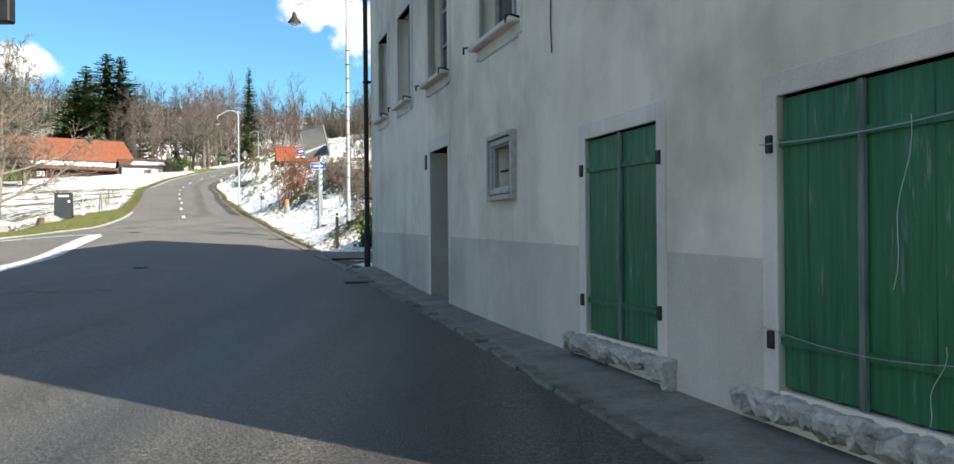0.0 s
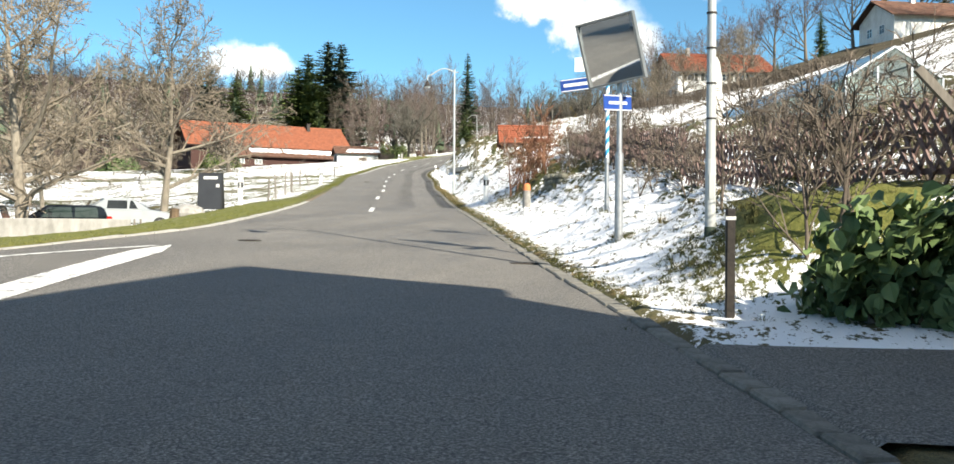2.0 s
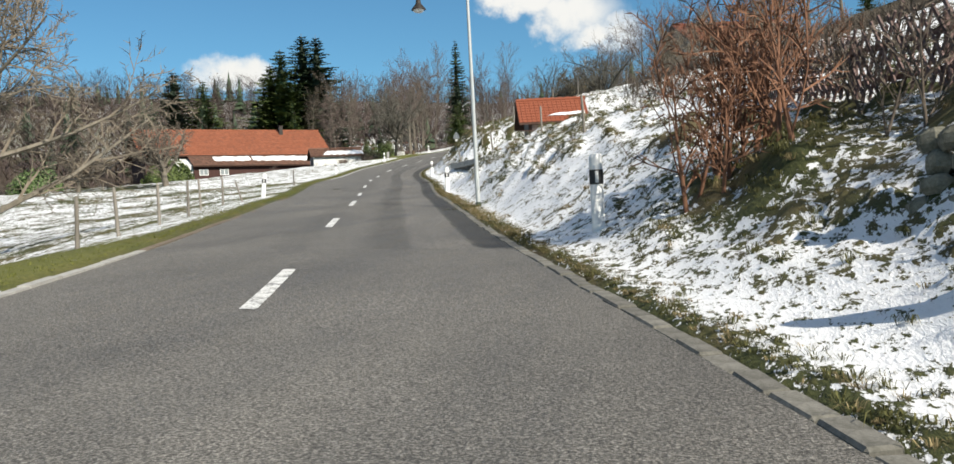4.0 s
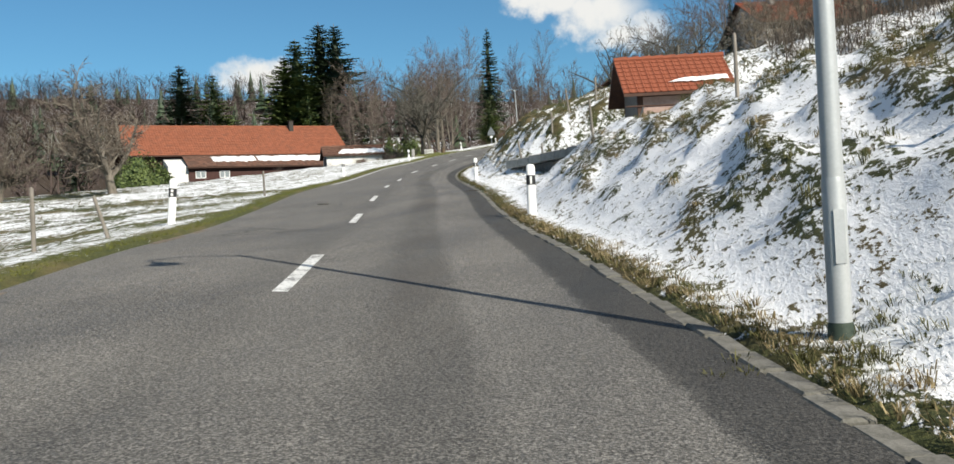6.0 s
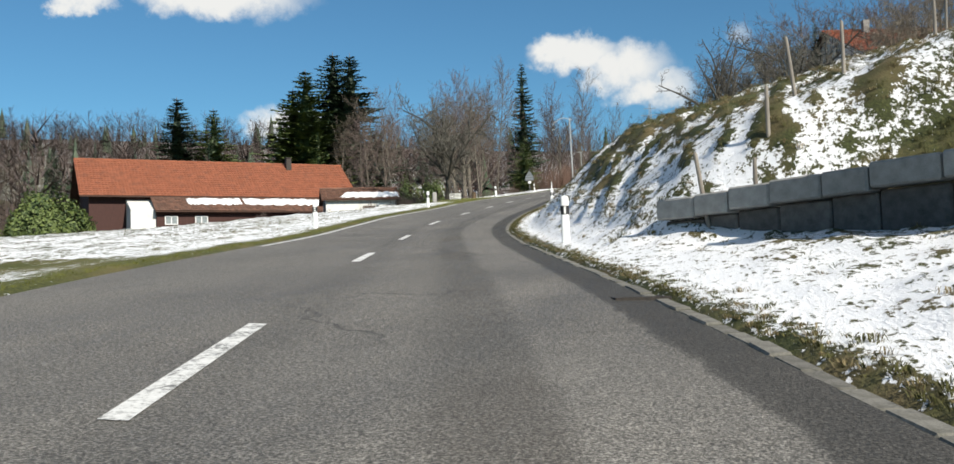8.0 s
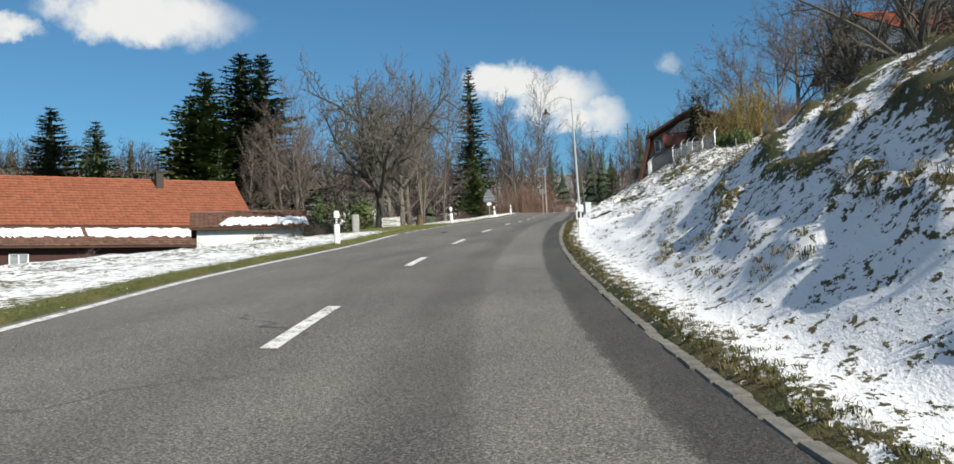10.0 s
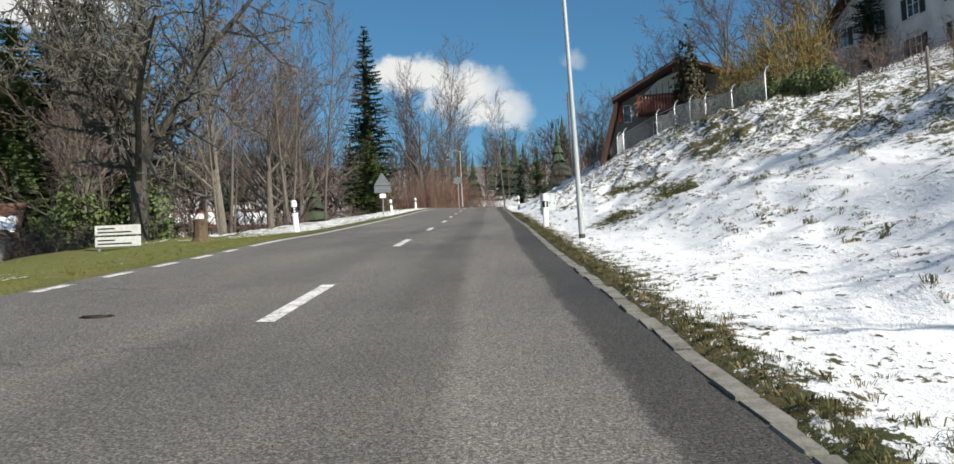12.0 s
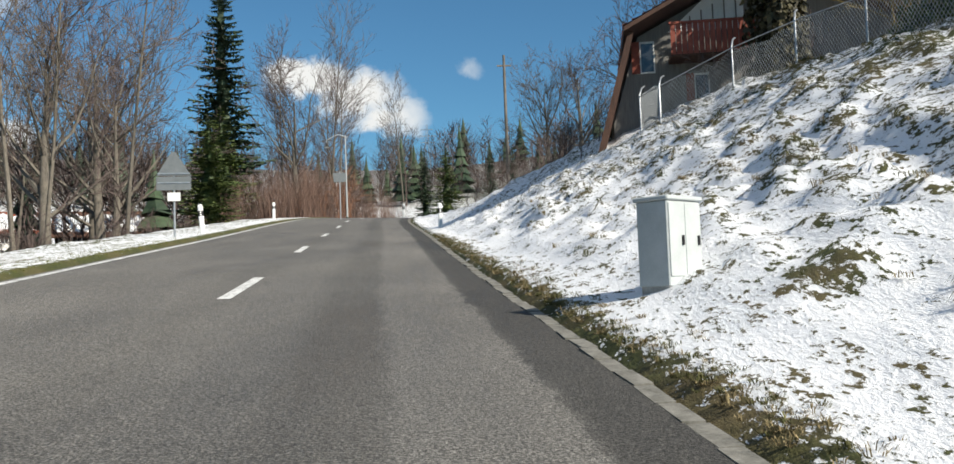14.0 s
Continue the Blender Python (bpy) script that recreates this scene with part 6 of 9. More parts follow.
SPREADING = dict(levels=4, flat=3, wander=0.17, lift=(0.02, 0.08, 0.03, 0.02), thin=0.011, wood=1, split=(22, 10, 8, 6), first=(0.15, 0.1, 0.1), open=(58, 48, 46), shrink=(0.62, 0.5, 0.5, 0.5), taper=0.6)
GNARLED = dict(levels=4, flat=3, stem=0.35, wander=0.24, lift=(0.02, 0.11, 0.05, 0.03), thin=0.013, wood=2, split=(12, 12, 9, 6), first=(0.55, 0.12, 0.1), open=(46, 54, 52), shrink=(2.8, 0.42, 0.42, 0.42), taper=0.62)
UPRIGHT = dict(levels=3, flat=2, wander=0.09, lift=(0.03, 0.17, 0.1, 0.06), thin=0.0105, wood=0, split=(32, 8, 6), first=(0.3, 0.18, 0.12), open=(40, 36, 36), shrink=(0.29, 0.5, 0.55), taper=0.34)
ROUND = dict(levels=4, flat=3, wander=0.14, lift=(0.02, 0.1, 0.06, 0.04), thin=0.012, wood=1, split=(13, 8, 7, 5), first=(0.25, 0.18, 0.12), open=(42, 40, 38), shrink=(0.7, 0.55, 0.5, 0.5), taper=0.5)
SHRUB = dict(levels=3, flat=2, wander=0.14, lift=(0.06, 0.05, 0.02), thin=0.0055, wood=-1, split=(7, 6, 4), first=(0.12, 0.15, 0.15), open=(34, 38, 38), shrink=(0.66, 0.6, 0.55), taper=0.6)


def bare_tree(height, form, seed, twig, trunk=0.032, trunk_part=0.62, label="bare deciduous tree in late winter", name="tree", category="tree"):
    """A tree with its foot at the origin, kept as a pattern to copy."""
    r = random.Random(seed)
    kits = (Kit(), Kit())
    sprout(kits, Vector((0, 0, -0.2)), Vector((r.gauss(0, 0.03), r.gauss(0, 0.03), 1)), height * trunk_part, height * trunk, 0, r, form)
    ob = thing(name, pose(0, 0, -500), label, category)
    part("trunk", kits[0], {TWIG_DARK: TWIG_DARK, TWIG_LICHEN: TWIG_DARK, TWIG_PALE: BARK_PALE}.get(twig, BARK_GREY), ob, smooth=True)
    part("crown", kits[1], twig, ob)
    return ob


def spruce(height, wide, seed, leaf, ragged=0.25, label="tall dark green spruce"):
    r = random.Random(seed)
    ob = thing("conifer", pose(0, 0, -500), label, "conifer")
    part("trunk", Kit().tube([(0, 0, -0.3), (0.1, 0, height * 0.5), (0, 0, height)], [height * 0.017, height * 0.011, 0.02], 8), BARK_GREY, ob)
    k = Kit()
    z = height * 0.1
    while z < height * 0.985:
        t = z / height
        reach = wide * (1 - t) ** 0.8 * (1 - 0.5 * max(0, 0.18 - t) / 0.18)
        n = 10 if t < 0.8 else 6
        turn = r.uniform(0, 6.28)
        for i in range(n):
            if r.random() < ragged * 0.45:
                continue
            a = turn + 6.283 * i / n + r.uniform(-0.3, 0.3)
            lobe = noise.noise(Vector((1.4 * math.cos(a), 1.4 * math.sin(a), 0.42 * z + 9.0 * seed)))
            L = reach * r.uniform(1 - ragged * 0.7, 1.05) * max(0.35, 1.0 + 1.1 * ragged * lobe) + 0.15
            out, across = Vector((math.cos(a), math.sin(a), 0)), Vector((-math.sin(a), math.cos(a), 0))
            droop = r.uniform(0.1, 0.6) * (1 - 0.7 * t)
            prev = None
            m = 5
            for j in range(m + 1):
                s = j / m
                c = out * (L * s) + Vector((0, 0, z - droop * L * s + 0.16 * L * s * s))
                w = (0.16 + 0.36 * L * s * (1 - s) * 1.6 + 0.07) * r.uniform(0.7, 1.2)
                if j:
                    # sprays that hang to both sides, ragged
                    for sgn in (-1, 1):
                        tip = prev.lerp(c, 0.75) + across * (sgn * w * r.uniform(0.8, 1.3)) + out * (0.12 * L * r.uniform(0.3, 1)) + Vector((0, 0, -r.uniform(0.05, 0.32) * (0.4 + w)))
                        k.add([prev, c, tip], [(0, 1, 2)])
                        tip2 = prev.lerp(c, 0.3) + across * (sgn * w * 0.55) + Vector((0, 0, -r.uniform(0.15, 0.5) * (0.35 + w)))
                        k.add([prev, c, tip2], [(0, 1, 2)])
                prev = c
            k.add([prev, prev + out * 0.25 + Vector((0, 0, 0.02)), prev + across * 0.1, ], [(0, 1, 2)])
        z += height * r.uniform(0.016, 0.034) * (1.15 - 0.5 * t)
    for i in range(9):
        t0 = 0.12 + i * 0.09
        w = wide * 0.33 * (1 - t0) ** 0.85
        n = 7
        ring = [(w * r.uniform(0.6, 1.15) * math.cos(6.283 * q / n), w * r.uniform(0.6, 1.15) * math.sin(6.283 * q / n), height * (t0 - 0.03) - r.uniform(0, 0.5)) for q in range(n)]
        k.add(ring + [(0, 0, height * (t0 + 0.14))], [(q, (q + 1) % n, n) for q in range(n)])
    part("crown", k, leaf, ob)
    return ob


def plant(pattern, x, y, scale=1.0, turn=0.0, sink=0.15, lean=(0, 0), z=None, wide=1.0):
    m = pose(x, y, (ground_at(x, y) if z is None else z) - sink, lean[0], lean[1], turn)
    ob = copy_thing(pattern, m)
    ob.scale = (scale * wide, scale * wide, scale)
    return ob


def forget(pattern):
    for o in (*pattern.children_recursive, pattern):
        bpy.data.objects.remove(o)


rr = random.Random(21)
# the two broad trees by the parking place, and others in the field
t_spread = bare_tree(10.5, SPREADING, 3, TWIG_PALE, 0.021, 0.86, "broad bare tree with grey-brown branches beside the parking place")
t_spread2 = bare_tree(10.0, SPREADING, 9, TWIG_PALE, 0.02, 0.86, "broad bare tree with fine grey-brown twigs on the meadow")
plant(t_spread, -27.5, 48.3, 1.1, 40)
plant(t_spread2, -31.6, 64.5, 1.1, 0)
plant(t_spread2, -44.5, 72, 0.8, 120)
plant(t_spread, -37.5, 52, 1.02, 200)
t_fruit = bare_tree(7.0, GNARLED, 5, TWIG_BROWN, 0.036, 0.3, "old bare fruit tree with a dense drooping crown")
plant(t_fruit, -50.2, 108.5, 1.1, 10, wide=1.05)
plant(t_fruit, -58.5, 109, 0.7, 130, wide=1.0)
plant(t_fruit, -72, 105, 0.95, 100)
t_dark = bare_tree(9.2, dict(GNARLED, split=(13, 13, 10, 6), lift=(0.02, 0.07, 0.02, 0.01), open=(54, 54, 52)), 14, TWIG_LICHEN, 0.036, 0.33, "big gnarled old pear tree with dark lichened branches")
plant(t_dark, -49.0, 168.8, 1.28, 60, wide=0.74)
t_old = bare_tree(8.0, dict(GNARLED, split=(8, 7, 5, 4), lift=(0.02, 0.14, 0.08, 0.05)), 23, TWIG_DARK, 0.04, 0.36, "old sparse fruit tree with bent bare limbs on the slope")
plant(t_old, -23.4, 143.2, 0.8, 150, wide=0.95)
plant(t_old, -20.4, 146.5, 0.68, 20, wide=0.8)
for x, y, size, turn, wide in ((-18.5, 153, 0.95, 30, 1.0), (-22.2, 156.5, 0.75, 100, 1.0)):
    plant(t_dark, x, y, size, turn, wide=wide)
for x, y, s in ((-8, 166, 0.5), (-5, 172, 0.55), (-11, 160, 0.45), (0, 163, 0.5), (4, 170, 0.55)):
    plant(t_spread2, x, y, s * 1.5, x * 40)
# the wood on the slope left of the road
t_up = [bare_tree(21, UPRIGHT, 30 + i, (TWIG_BROWN, TWIG_PURPLE, TWIG_BROWN)[i], 0.0072, 0.97, "tall slender bare tree at the edge of the wood") for i in range(3)]
t_round = [bare_tree(17, ROUND, 40 + i, (TWIG_PURPLE, TWIG_BROWN)[i], 0.022, 0.72, "tall bare tree with a rounded purple-brown crown") for i in range(2)]
spots = [(-54, 178, 0.62), (-57, 182, 0.8), (-52.5, 186, 0.7), (-60, 187, 0.9), (-55, 191, 0.85), (-63, 194, 0.9), (-53, 197, 0.82), (-58, 199, 0.95), (-66, 200, 0.9), (-54.5, 204, 0.9), (-61, 206, 1.0),
         (-56, 211, 0.95), (-68, 210, 1.0), (-72, 204, 0.95), (-59, 216, 1.0), (-64, 220, 1.05), (-55, 222, 0.9), (-70, 222, 1.05), (-58, 229, 1.0), (-76, 216, 1.0), (-64, 233, 1.1), (-72, 236, 1.1),
         (-57.5, 238, 0.95), (-60, 246, 1.05), (-67, 250, 1.1), (-56, 252, 1.0), (-75, 252, 1.15), (-58, 262, 1.1), (-55, 270, 1.2), (-57, 279, 1.25), (-53, 276, 1.15), (-60, 283, 1.2), (-66, 275, 1.15), (-50.5, 258, 0.85), (-51, 268, 0.95),
         (-80, 230, 1.1), (-84, 246, 1.2), (-82, 250, 1.25), (-89, 236, 1.0), (-53.2, 232, 0.7), (-54, 243, 0.75), (-50, 285, 1.0), (-46, 292, 0.9), (-55, 292, 1.1)]
for i, (x, y, s) in enumerate(spots):
    if (y < 190 and i % 2) or (y < 226 and i % 3 == 0) or (y > 200 and i % 4 == 1) or (y > 190 and abs(x + 35 + 0.2127 * (y - 140)) < 3.0):
        continue
    s = s * (0.66 if y < 190 else 0.8 if y < 226 else 0.95)
    pat = t_up[i % 3] if i % 4 else t_round[i % 2]
    plant(pat, x + rr.uniform(-0.8, 0.8), y + rr.uniform(-1, 1), s * rr.uniform(0.9, 1.08) * (1.0 if i % 4 else 1.15), rr.uniform(0, 360), lean=(rr.uniform(-2, 2), rr.uniform(-2, 2)))
plant(t_round[0], -70.1, 256, 1.5, 50)
plant(t_round[0], -73, 262, 1.4, 150)
# bare trees on the slope to the right, behind the houses
for x, y, s in ((-22, 224, 0.85), (-26, 229, 0.75), (-18.5, 216, 0.7), (-16, 222, 0.95), (-12, 228, 1.1), (-8, 232, 1.15), (-2, 230, 1.1), (2, 236, 1.2), (-30, 238, 0.6), (-33, 232, 0.5),
                (10, 190, 0.9), (16, 197, 1.0), (2, 175, 0.7), (22, 185, 1.0), (8, 215, 0.9), (30, 175, 1.0), (-10, 172, 0.55), (36, 150, 0.9), (28, 140, 0.8), (44, 132, 0.9), (50, 160, 1.1), (24, 120, 0.7)):
    plant(t_round[int(x) % 2], x, y, s, rr.uniform(0, 360))
# conifers
s_tall = spruce(26, 4.4, 1, NEEDLE_DARK, 0.35, "tall slim dark blue-green spruce")
s_full = spruce(24, 6.4, 2, NEEDLE_GREEN, 0.42, "full green spruce behind the farmhouse")
s_open = spruce(27, 7.0, 3, NEEDLE_DARK, 0.6, "tall ragged dark fir behind the farmhouse")
for pat, x, y, top, wide in ((s_tall, -61.6, 265.4, 48.6, 1.1), (s_open, -93.8, 247.4, 49.6, 1.8), (s_open, -89.4, 245, 48.4, 1.65), (s_full, -96.5, 241, 45.2, 1.9), (s_full, -100, 243, 42.5, 1.5), (s_full, -93, 238, 36, 0.9), (s_tall, -128.1, 249.4, 44.2, 2.3),
                             (s_full, -121.8, 252.4, 42.0, 1.5), (s_full, -88.5, 228, 29, 1.3), (s_tall, -118, 244, 35, 1.0), (s_full, -60, 258, 33, 1.3), (s_full, -56.5, 240, 28.5, 1.3), (s_tall, -146, 236, 34, 1.4), (s_full, -150, 205, 33, 1.0), (s_tall, -161, 222, 36, 1.0),
                             (s_full, -40, 292, 34, 1.1), (s_tall, -43, 300, 35, 1.1), (s_tall, -34, 305, 36, 1.0), (s_tall, -31, 300, 35, 1.0), (s_tall, -11, 220, 40, 0.9), (s_full, 26, 182, 42, 0.9), (s_full, 16, 178, 37, 0.9), (s_full, 34, 178, 43, 0.9)):
    base = ground_at(x, y)
    h = 26 if pat is s_tall else (24 if pat is s_full else 27)
    plant(pat, x, y, (top - base) / h, rr.uniform(0, 360), 0.3, wide=wide)

# shrubs: bare ones along the garden fence, rust-red and yellow ones
sh = [bare_tree(2.4, SHRUB, 60 + i, tw, 0.012, 0.6, lab, "shrub", "shrub") for i, (tw, lab) in enumerate(
    ((TWIG_BROWN, "bare garden shrub with many thin stems along the fence"), (TWIG_RUST, "rust-red bare shrub on the bank"), (TWIG_YELLOW, "yellow-twigged shrub by the garden fence"), (TWIG_PURPLE, "dense bare purple-brown thicket shrub")))]


def shrub(kind, x, y, height, stems=4, spread=0.35):
    """Several leaning stems that share one root."""
    pattern = sh[kind]
    ob = thing("shrub", stand(x, y, 0, 0.0), pattern["label"], "shrub")
    twigs = [c for c in pattern.children if c.name.startswith("crown")][0].data
    for i in range(stems):
        a = rr.uniform(0, 6.28)
        dx, dy = math.cos(a) * spread * rr.random() * 2, math.sin(a) * spread * rr.random() * 2
        st = new("stem", twigs)
        st.parent = ob
        st.matrix_local = pose(dx, dy, ground_at(x + dx, y + dy) - ground_at(x, y) - 0.05, rr.uniform(-14, 14), rr.uniform(-14, 14), rr.uniform(0, 360)) @ Matrix.Scale(height / 2.4 * rr.uniform(0.75, 1.1), 4)


for x, y, h in ((-2.9, 28.6, 2.3), (-3.3, 31.0, 2.0), (-3.6, 33.2, 2.6), (-4.2, 35.0, 1.7), (-4.5, 37.2, 2.0), (-5.0, 39.5, 1.8), (-5.6, 42, 2.0), (-6.2, 44.6, 1.9), (-6.8, 47, 2.2), (-7.5, 49.5, 2.0), (-8.1, 52, 2.1), (-8.8, 54.5, 2.0), (-1.8, 30.5, 2.6), (-0.8, 34, 2.2), (-2.2, 40, 2.5)):
    shrub(0, x, y, h, 4, 0.5)
shrub(1, -9.7, 51.2, 3.1, 14, 0.45)
for x, y, h in ((-54.2, 171.0, 2.7), (-55.3, 173.6, 3.2), (-53.6, 172.6, 2.2)):
    shrub(0, x, y, h, 8, 0.7)
shrub(1, -7.8, 55.5, 1.6, 3, 0.5)
for x, y, h in ((-25.5, 191, 5.0), (-24.5, 188, 4.6), (-26.2, 194, 4.4), (-23.2, 193, 5.0), (-25, 199, 4.2)):
    shrub(2, x, y, h * 1.25, 7, 0.6)
for x, y, h in ((-20, 190, 3.2), (-18, 194, 3.6), (-21, 198, 3.4), (-16, 188, 3.0), (-14, 184, 3.0), (-18, 184, 2.6), (-22, 204, 4), (-19, 203, 4), (-28, 206, 3.6)):
    shrub(3, x, y, h, 5, 1.2)
for x, y, h in ((-33, 209, 2.6), (-34, 214, 3.0), (-35, 221, 3.0), (-36, 229, 3.0), (-37.5, 238, 2.6), (-21, 184, 2.4), (-19, 178, 2.6), (-23, 176, 2.2), (-17, 171, 2.6)):
    shrub(3, x, y, h, 4, 0.8)
for i in range(46):
    y = 172 + i * 2.7
    shrub(3, float(left_edge(y)) - rr.uniform(6.5, 11), y, rr.uniform(1.6, 3.4), 2, 0.9)
for i in range(14):
    shrub(3, rr.uniform(-66, -52), rr.uniform(160, 182), rr.uniform(1.5, 2.8), 2, 0.8)
for i in range(16):
    shrub(1 if i % 3 == 0 else 3, float(left_edge(250)) + rr.uniform(-11, 2), rr.uniform(246, 266), rr.uniform(3, 6), 3, 1.0)
for i in range(26):
    x, y = rr.uniform(-112, -62), rr.uniform(62, 150)
    if x < -58 - (y - 62) * 0.2:
        shrub(3 if i % 3 else 0, x, y, rr.uniform(2.5, 5), 2, 1.0)
# the thicket along the far side of the meadow
k = Kit()
tr = random.Random(31)
for i in range(900):
    y = tr.uniform(38, 168)
    x = float(left_edge(y)) - tr.uniform(48, 78) - max(0, y - 120) * 0.35
    z, h = ground_at(x, y) - 0.1, tr.uniform(1.6, 5.2)
    for j in range(9):
        a, lean_by = tr.uniform(0, 6.28), tr.uniform(0.1, 0.5)
        p = Vector((x + tr.uniform(-0.7, 0.7), y + tr.uniform(-0.7, 0.7), z))
        e = p + Vector((math.cos(a) * lean_by * h, math.sin(a) * lean_by * h, h * tr.uniform(0.6, 1.0)))
        s = Vector((-math.sin(a), math.cos(a), 0)) * 0.035
        k.add([p - s, p + s, e], [(0, 1, 2)])
        for _ in range(4):
            m = p.lerp(e, tr.uniform(0.35, 0.9))
            f = m + Vector((tr.gauss(0, 0.16) * h, tr.gauss(0, 0.16) * h, tr.uniform(0.05, 0.28) * h))
            k.add([m - s * 0.6, m + s * 0.6, f], [(0, 1, 2)])
tagged(add_mesh("thicket", k.v, k.f, TWIG_BROWN), "brown leafless thicket along the edge of the meadow", "thicket", kind="stuff")
k = Kit()
for i in range(420):
    x, y = tr.uniform(-13, 9), tr.uniform(98, 106)
    y += 0.25 * (x + 13)
    z, h = ground_at(x, y) - 0.1, tr.uniform(0.8, 1.7)
    for j in range(9):
        a, lean_by = tr.uniform(0, 6.28), tr.uniform(0.1, 0.5)
        p = Vector((x + tr.uniform(-0.5, 0.5), y + tr.uniform(-0.5, 0.5), z))
        e = p + Vector((math.cos(a) * lean_by * h, math.sin(a) * lean_by * h, h * tr.uniform(0.6, 1.0)))
        s = Vector((-math.sin(a), math.cos(a), 0)) * 0.022
        k.add([p - s, p + s, e], [(0, 1, 2)])
        for _ in range(5):
            m = p.lerp(e, tr.uniform(0.25, 0.9))
            f = m + Vector((tr.gauss(0, 0.16) * h, tr.gauss(0, 0.16) * h, tr.uniform(0.02, 0.25) * h))
            k.add([m - s * 0.6, m + s * 0.6, f], [(0, 1, 2)])
brow = Kit()
for i in range(330):
    y = tr.uniform(246, 284)
    x = float(left_edge(y)) - 1.6 - abs(tr.gauss(0, 6.0))
    z, h = ground_at(x, y) - 0.1, tr.uniform(2.6, 6.0)
    for j in range(10):
        a, lean_by = tr.uniform(0, 6.28), tr.uniform(0.03, 0.3)
        p = Vector((x + tr.uniform(-0.6, 0.6), y + tr.uniform(-0.6, 0.6), z))
        e = p + Vector((math.cos(a) * lean_by * h, math.sin(a) * lean_by * h, h * tr.uniform(0.6, 1.0)))
        s = Vector((-math.sin(a), math.cos(a), 0)) * 0.022
        brow.add([p - s, p + s, e], [(0, 1, 2)])
        for _ in range(4):
            m = p.lerp(e, tr.uniform(0.25, 0.9))
            f = m + Vector((tr.gauss(0, 0.1) * h, tr.gauss(0, 0.1) * h, tr.uniform(0.05, 0.3) * h))
            brow.add([m - s * 0.7, m + s * 0.7, f], [(0, 1, 2)])
tagged(add_mesh("brow_thicket", brow.v, brow.f, TWIG_REDDISH), "red-brown leafless thicket at the brow of the hill", "thicket", kind="stuff")
tagged(add_mesh("hedge_thicket", k.v, k.f, TWIG_BROWN), "dense brown leafless hedge above the bank", "thicket", kind="stuff")


def leaf_clump(name, m, size, count, leaf, mat, seed, label, category, hug=0.75):
    """A dense evergreen bush: stems inside, separate bent leaves over an uneven mound."""
    r = random.Random(seed)
    ob = thing(name, m, label, category)
    stems = Kit()
    for i in range(14):
        a = r.uniform(0, 6.28)
        e = Vector((math.cos(a) * size[0] * 0.6, math.sin(a) * size[1] * 0.6, size[2] * r.uniform(0.5, 0.9)))
        stems.tube([(0, 0, -0.1), e * 0.5 + Vector((0, 0, 0.1)), e], [0.03, 0.02, 0.008], 5, caps=False)
    part("stems", stems, TWIG_DARK, ob)
    k = Kit()
    for i in range(count):
        a, u = r.uniform(0, 6.28), r.random()
        t = math.acos(1 - u * 1.02 if u < 0.98 else 0.0)
        bulge = 1 + 0.18 * math.sin(3 * a + seed) + 0.14 * math.sin(5 * a + 4 * t) + 0.1 * math.sin(9 * a - 3 * t)
        f = bulge * r.uniform(hug, 1.05)
        n = Vector((math.cos(a) * math.sin(t), math.sin(a) * math.sin(t), math.cos(t)))
        p = Vector((n.x * size[0] * f, n.y * size[1] * f, max(0.02, n.z * size[2] * f)))
        way = (n + Vector((r.gauss(0, 0.5), r.gauss(0, 0.5), r.gauss(-0.1, 0.5)))).normalized()
        side = way.orthogonal().normalized()
        side.rotate(Matrix.Rotation(r.uniform(0, 6.28), 3, way))
        tip = side.cross(way)
        L = leaf * r.uniform(0.6, 1.2)
        W = L * 0.4
        a1, a2, end = p + tip * (L * 0.28) + way * (0.08 * L), p + tip * (L * 0.72) + way * (0.08 * L), p + tip * L - way * 0.08 * L
        k.add([p, a1 + side * W, a2 + side * W * 0.85, end, a2 - side * W * 0.85, a1 - side * W], [(0, 1, 2, 3), (0, 3, 4, 5)])
    part("leaves", k, mat, ob)
    return ob


leaf_clump("laurel_bush", stand(-1.55, 26.9, 0), (1.5, 0.85, 0.95), 5200, 0.17, LAUREL, 5, "broad dark evergreen bush with large glossy leaves", "bush")
leaf_clump("laurel_bush", stand(0.8, 27.2, 0), (1.2, 0.9, 0.85), 2600, 0.17, LAUREL, 6, "broad dark evergreen bush with large glossy leaves", "bush")
for x, y in ((-27.3, 194), (-26.9, 190.5), (-26.6, 187), (-26.2, 183.5), (-26.0, 180)):
    leaf_clump("garden_hedge", stand(x, y, 6), (0.6, 2.0, 0.95), 2200, 0.12, NEEDLE_GREEN, int(y), "low dark green hedge behind the wire fence", "hedge", 0.7)
leaf_clump("ivy_column", stand(-27.7, 203.6, 0), (1.0, 1.0, 4.9), 3200, 0.24, TWIG_IVY, 12, "dead tree trunk wrapped in dark dense ivy", "tree", 0.6)
for x, y, s in ((-54.0, 180.5, 1.3), (-56.2, 178.5, 1.5), (-58.6, 175.0, 1.4)):
    leaf_clump("yew_bush", stand(x, y, 0), (s, s, s * 2.3), 4200, 0.2, NEEDLE_GREEN, int(s * 13), "tall dark green yew bush behind the verge", "bush", 0.5)
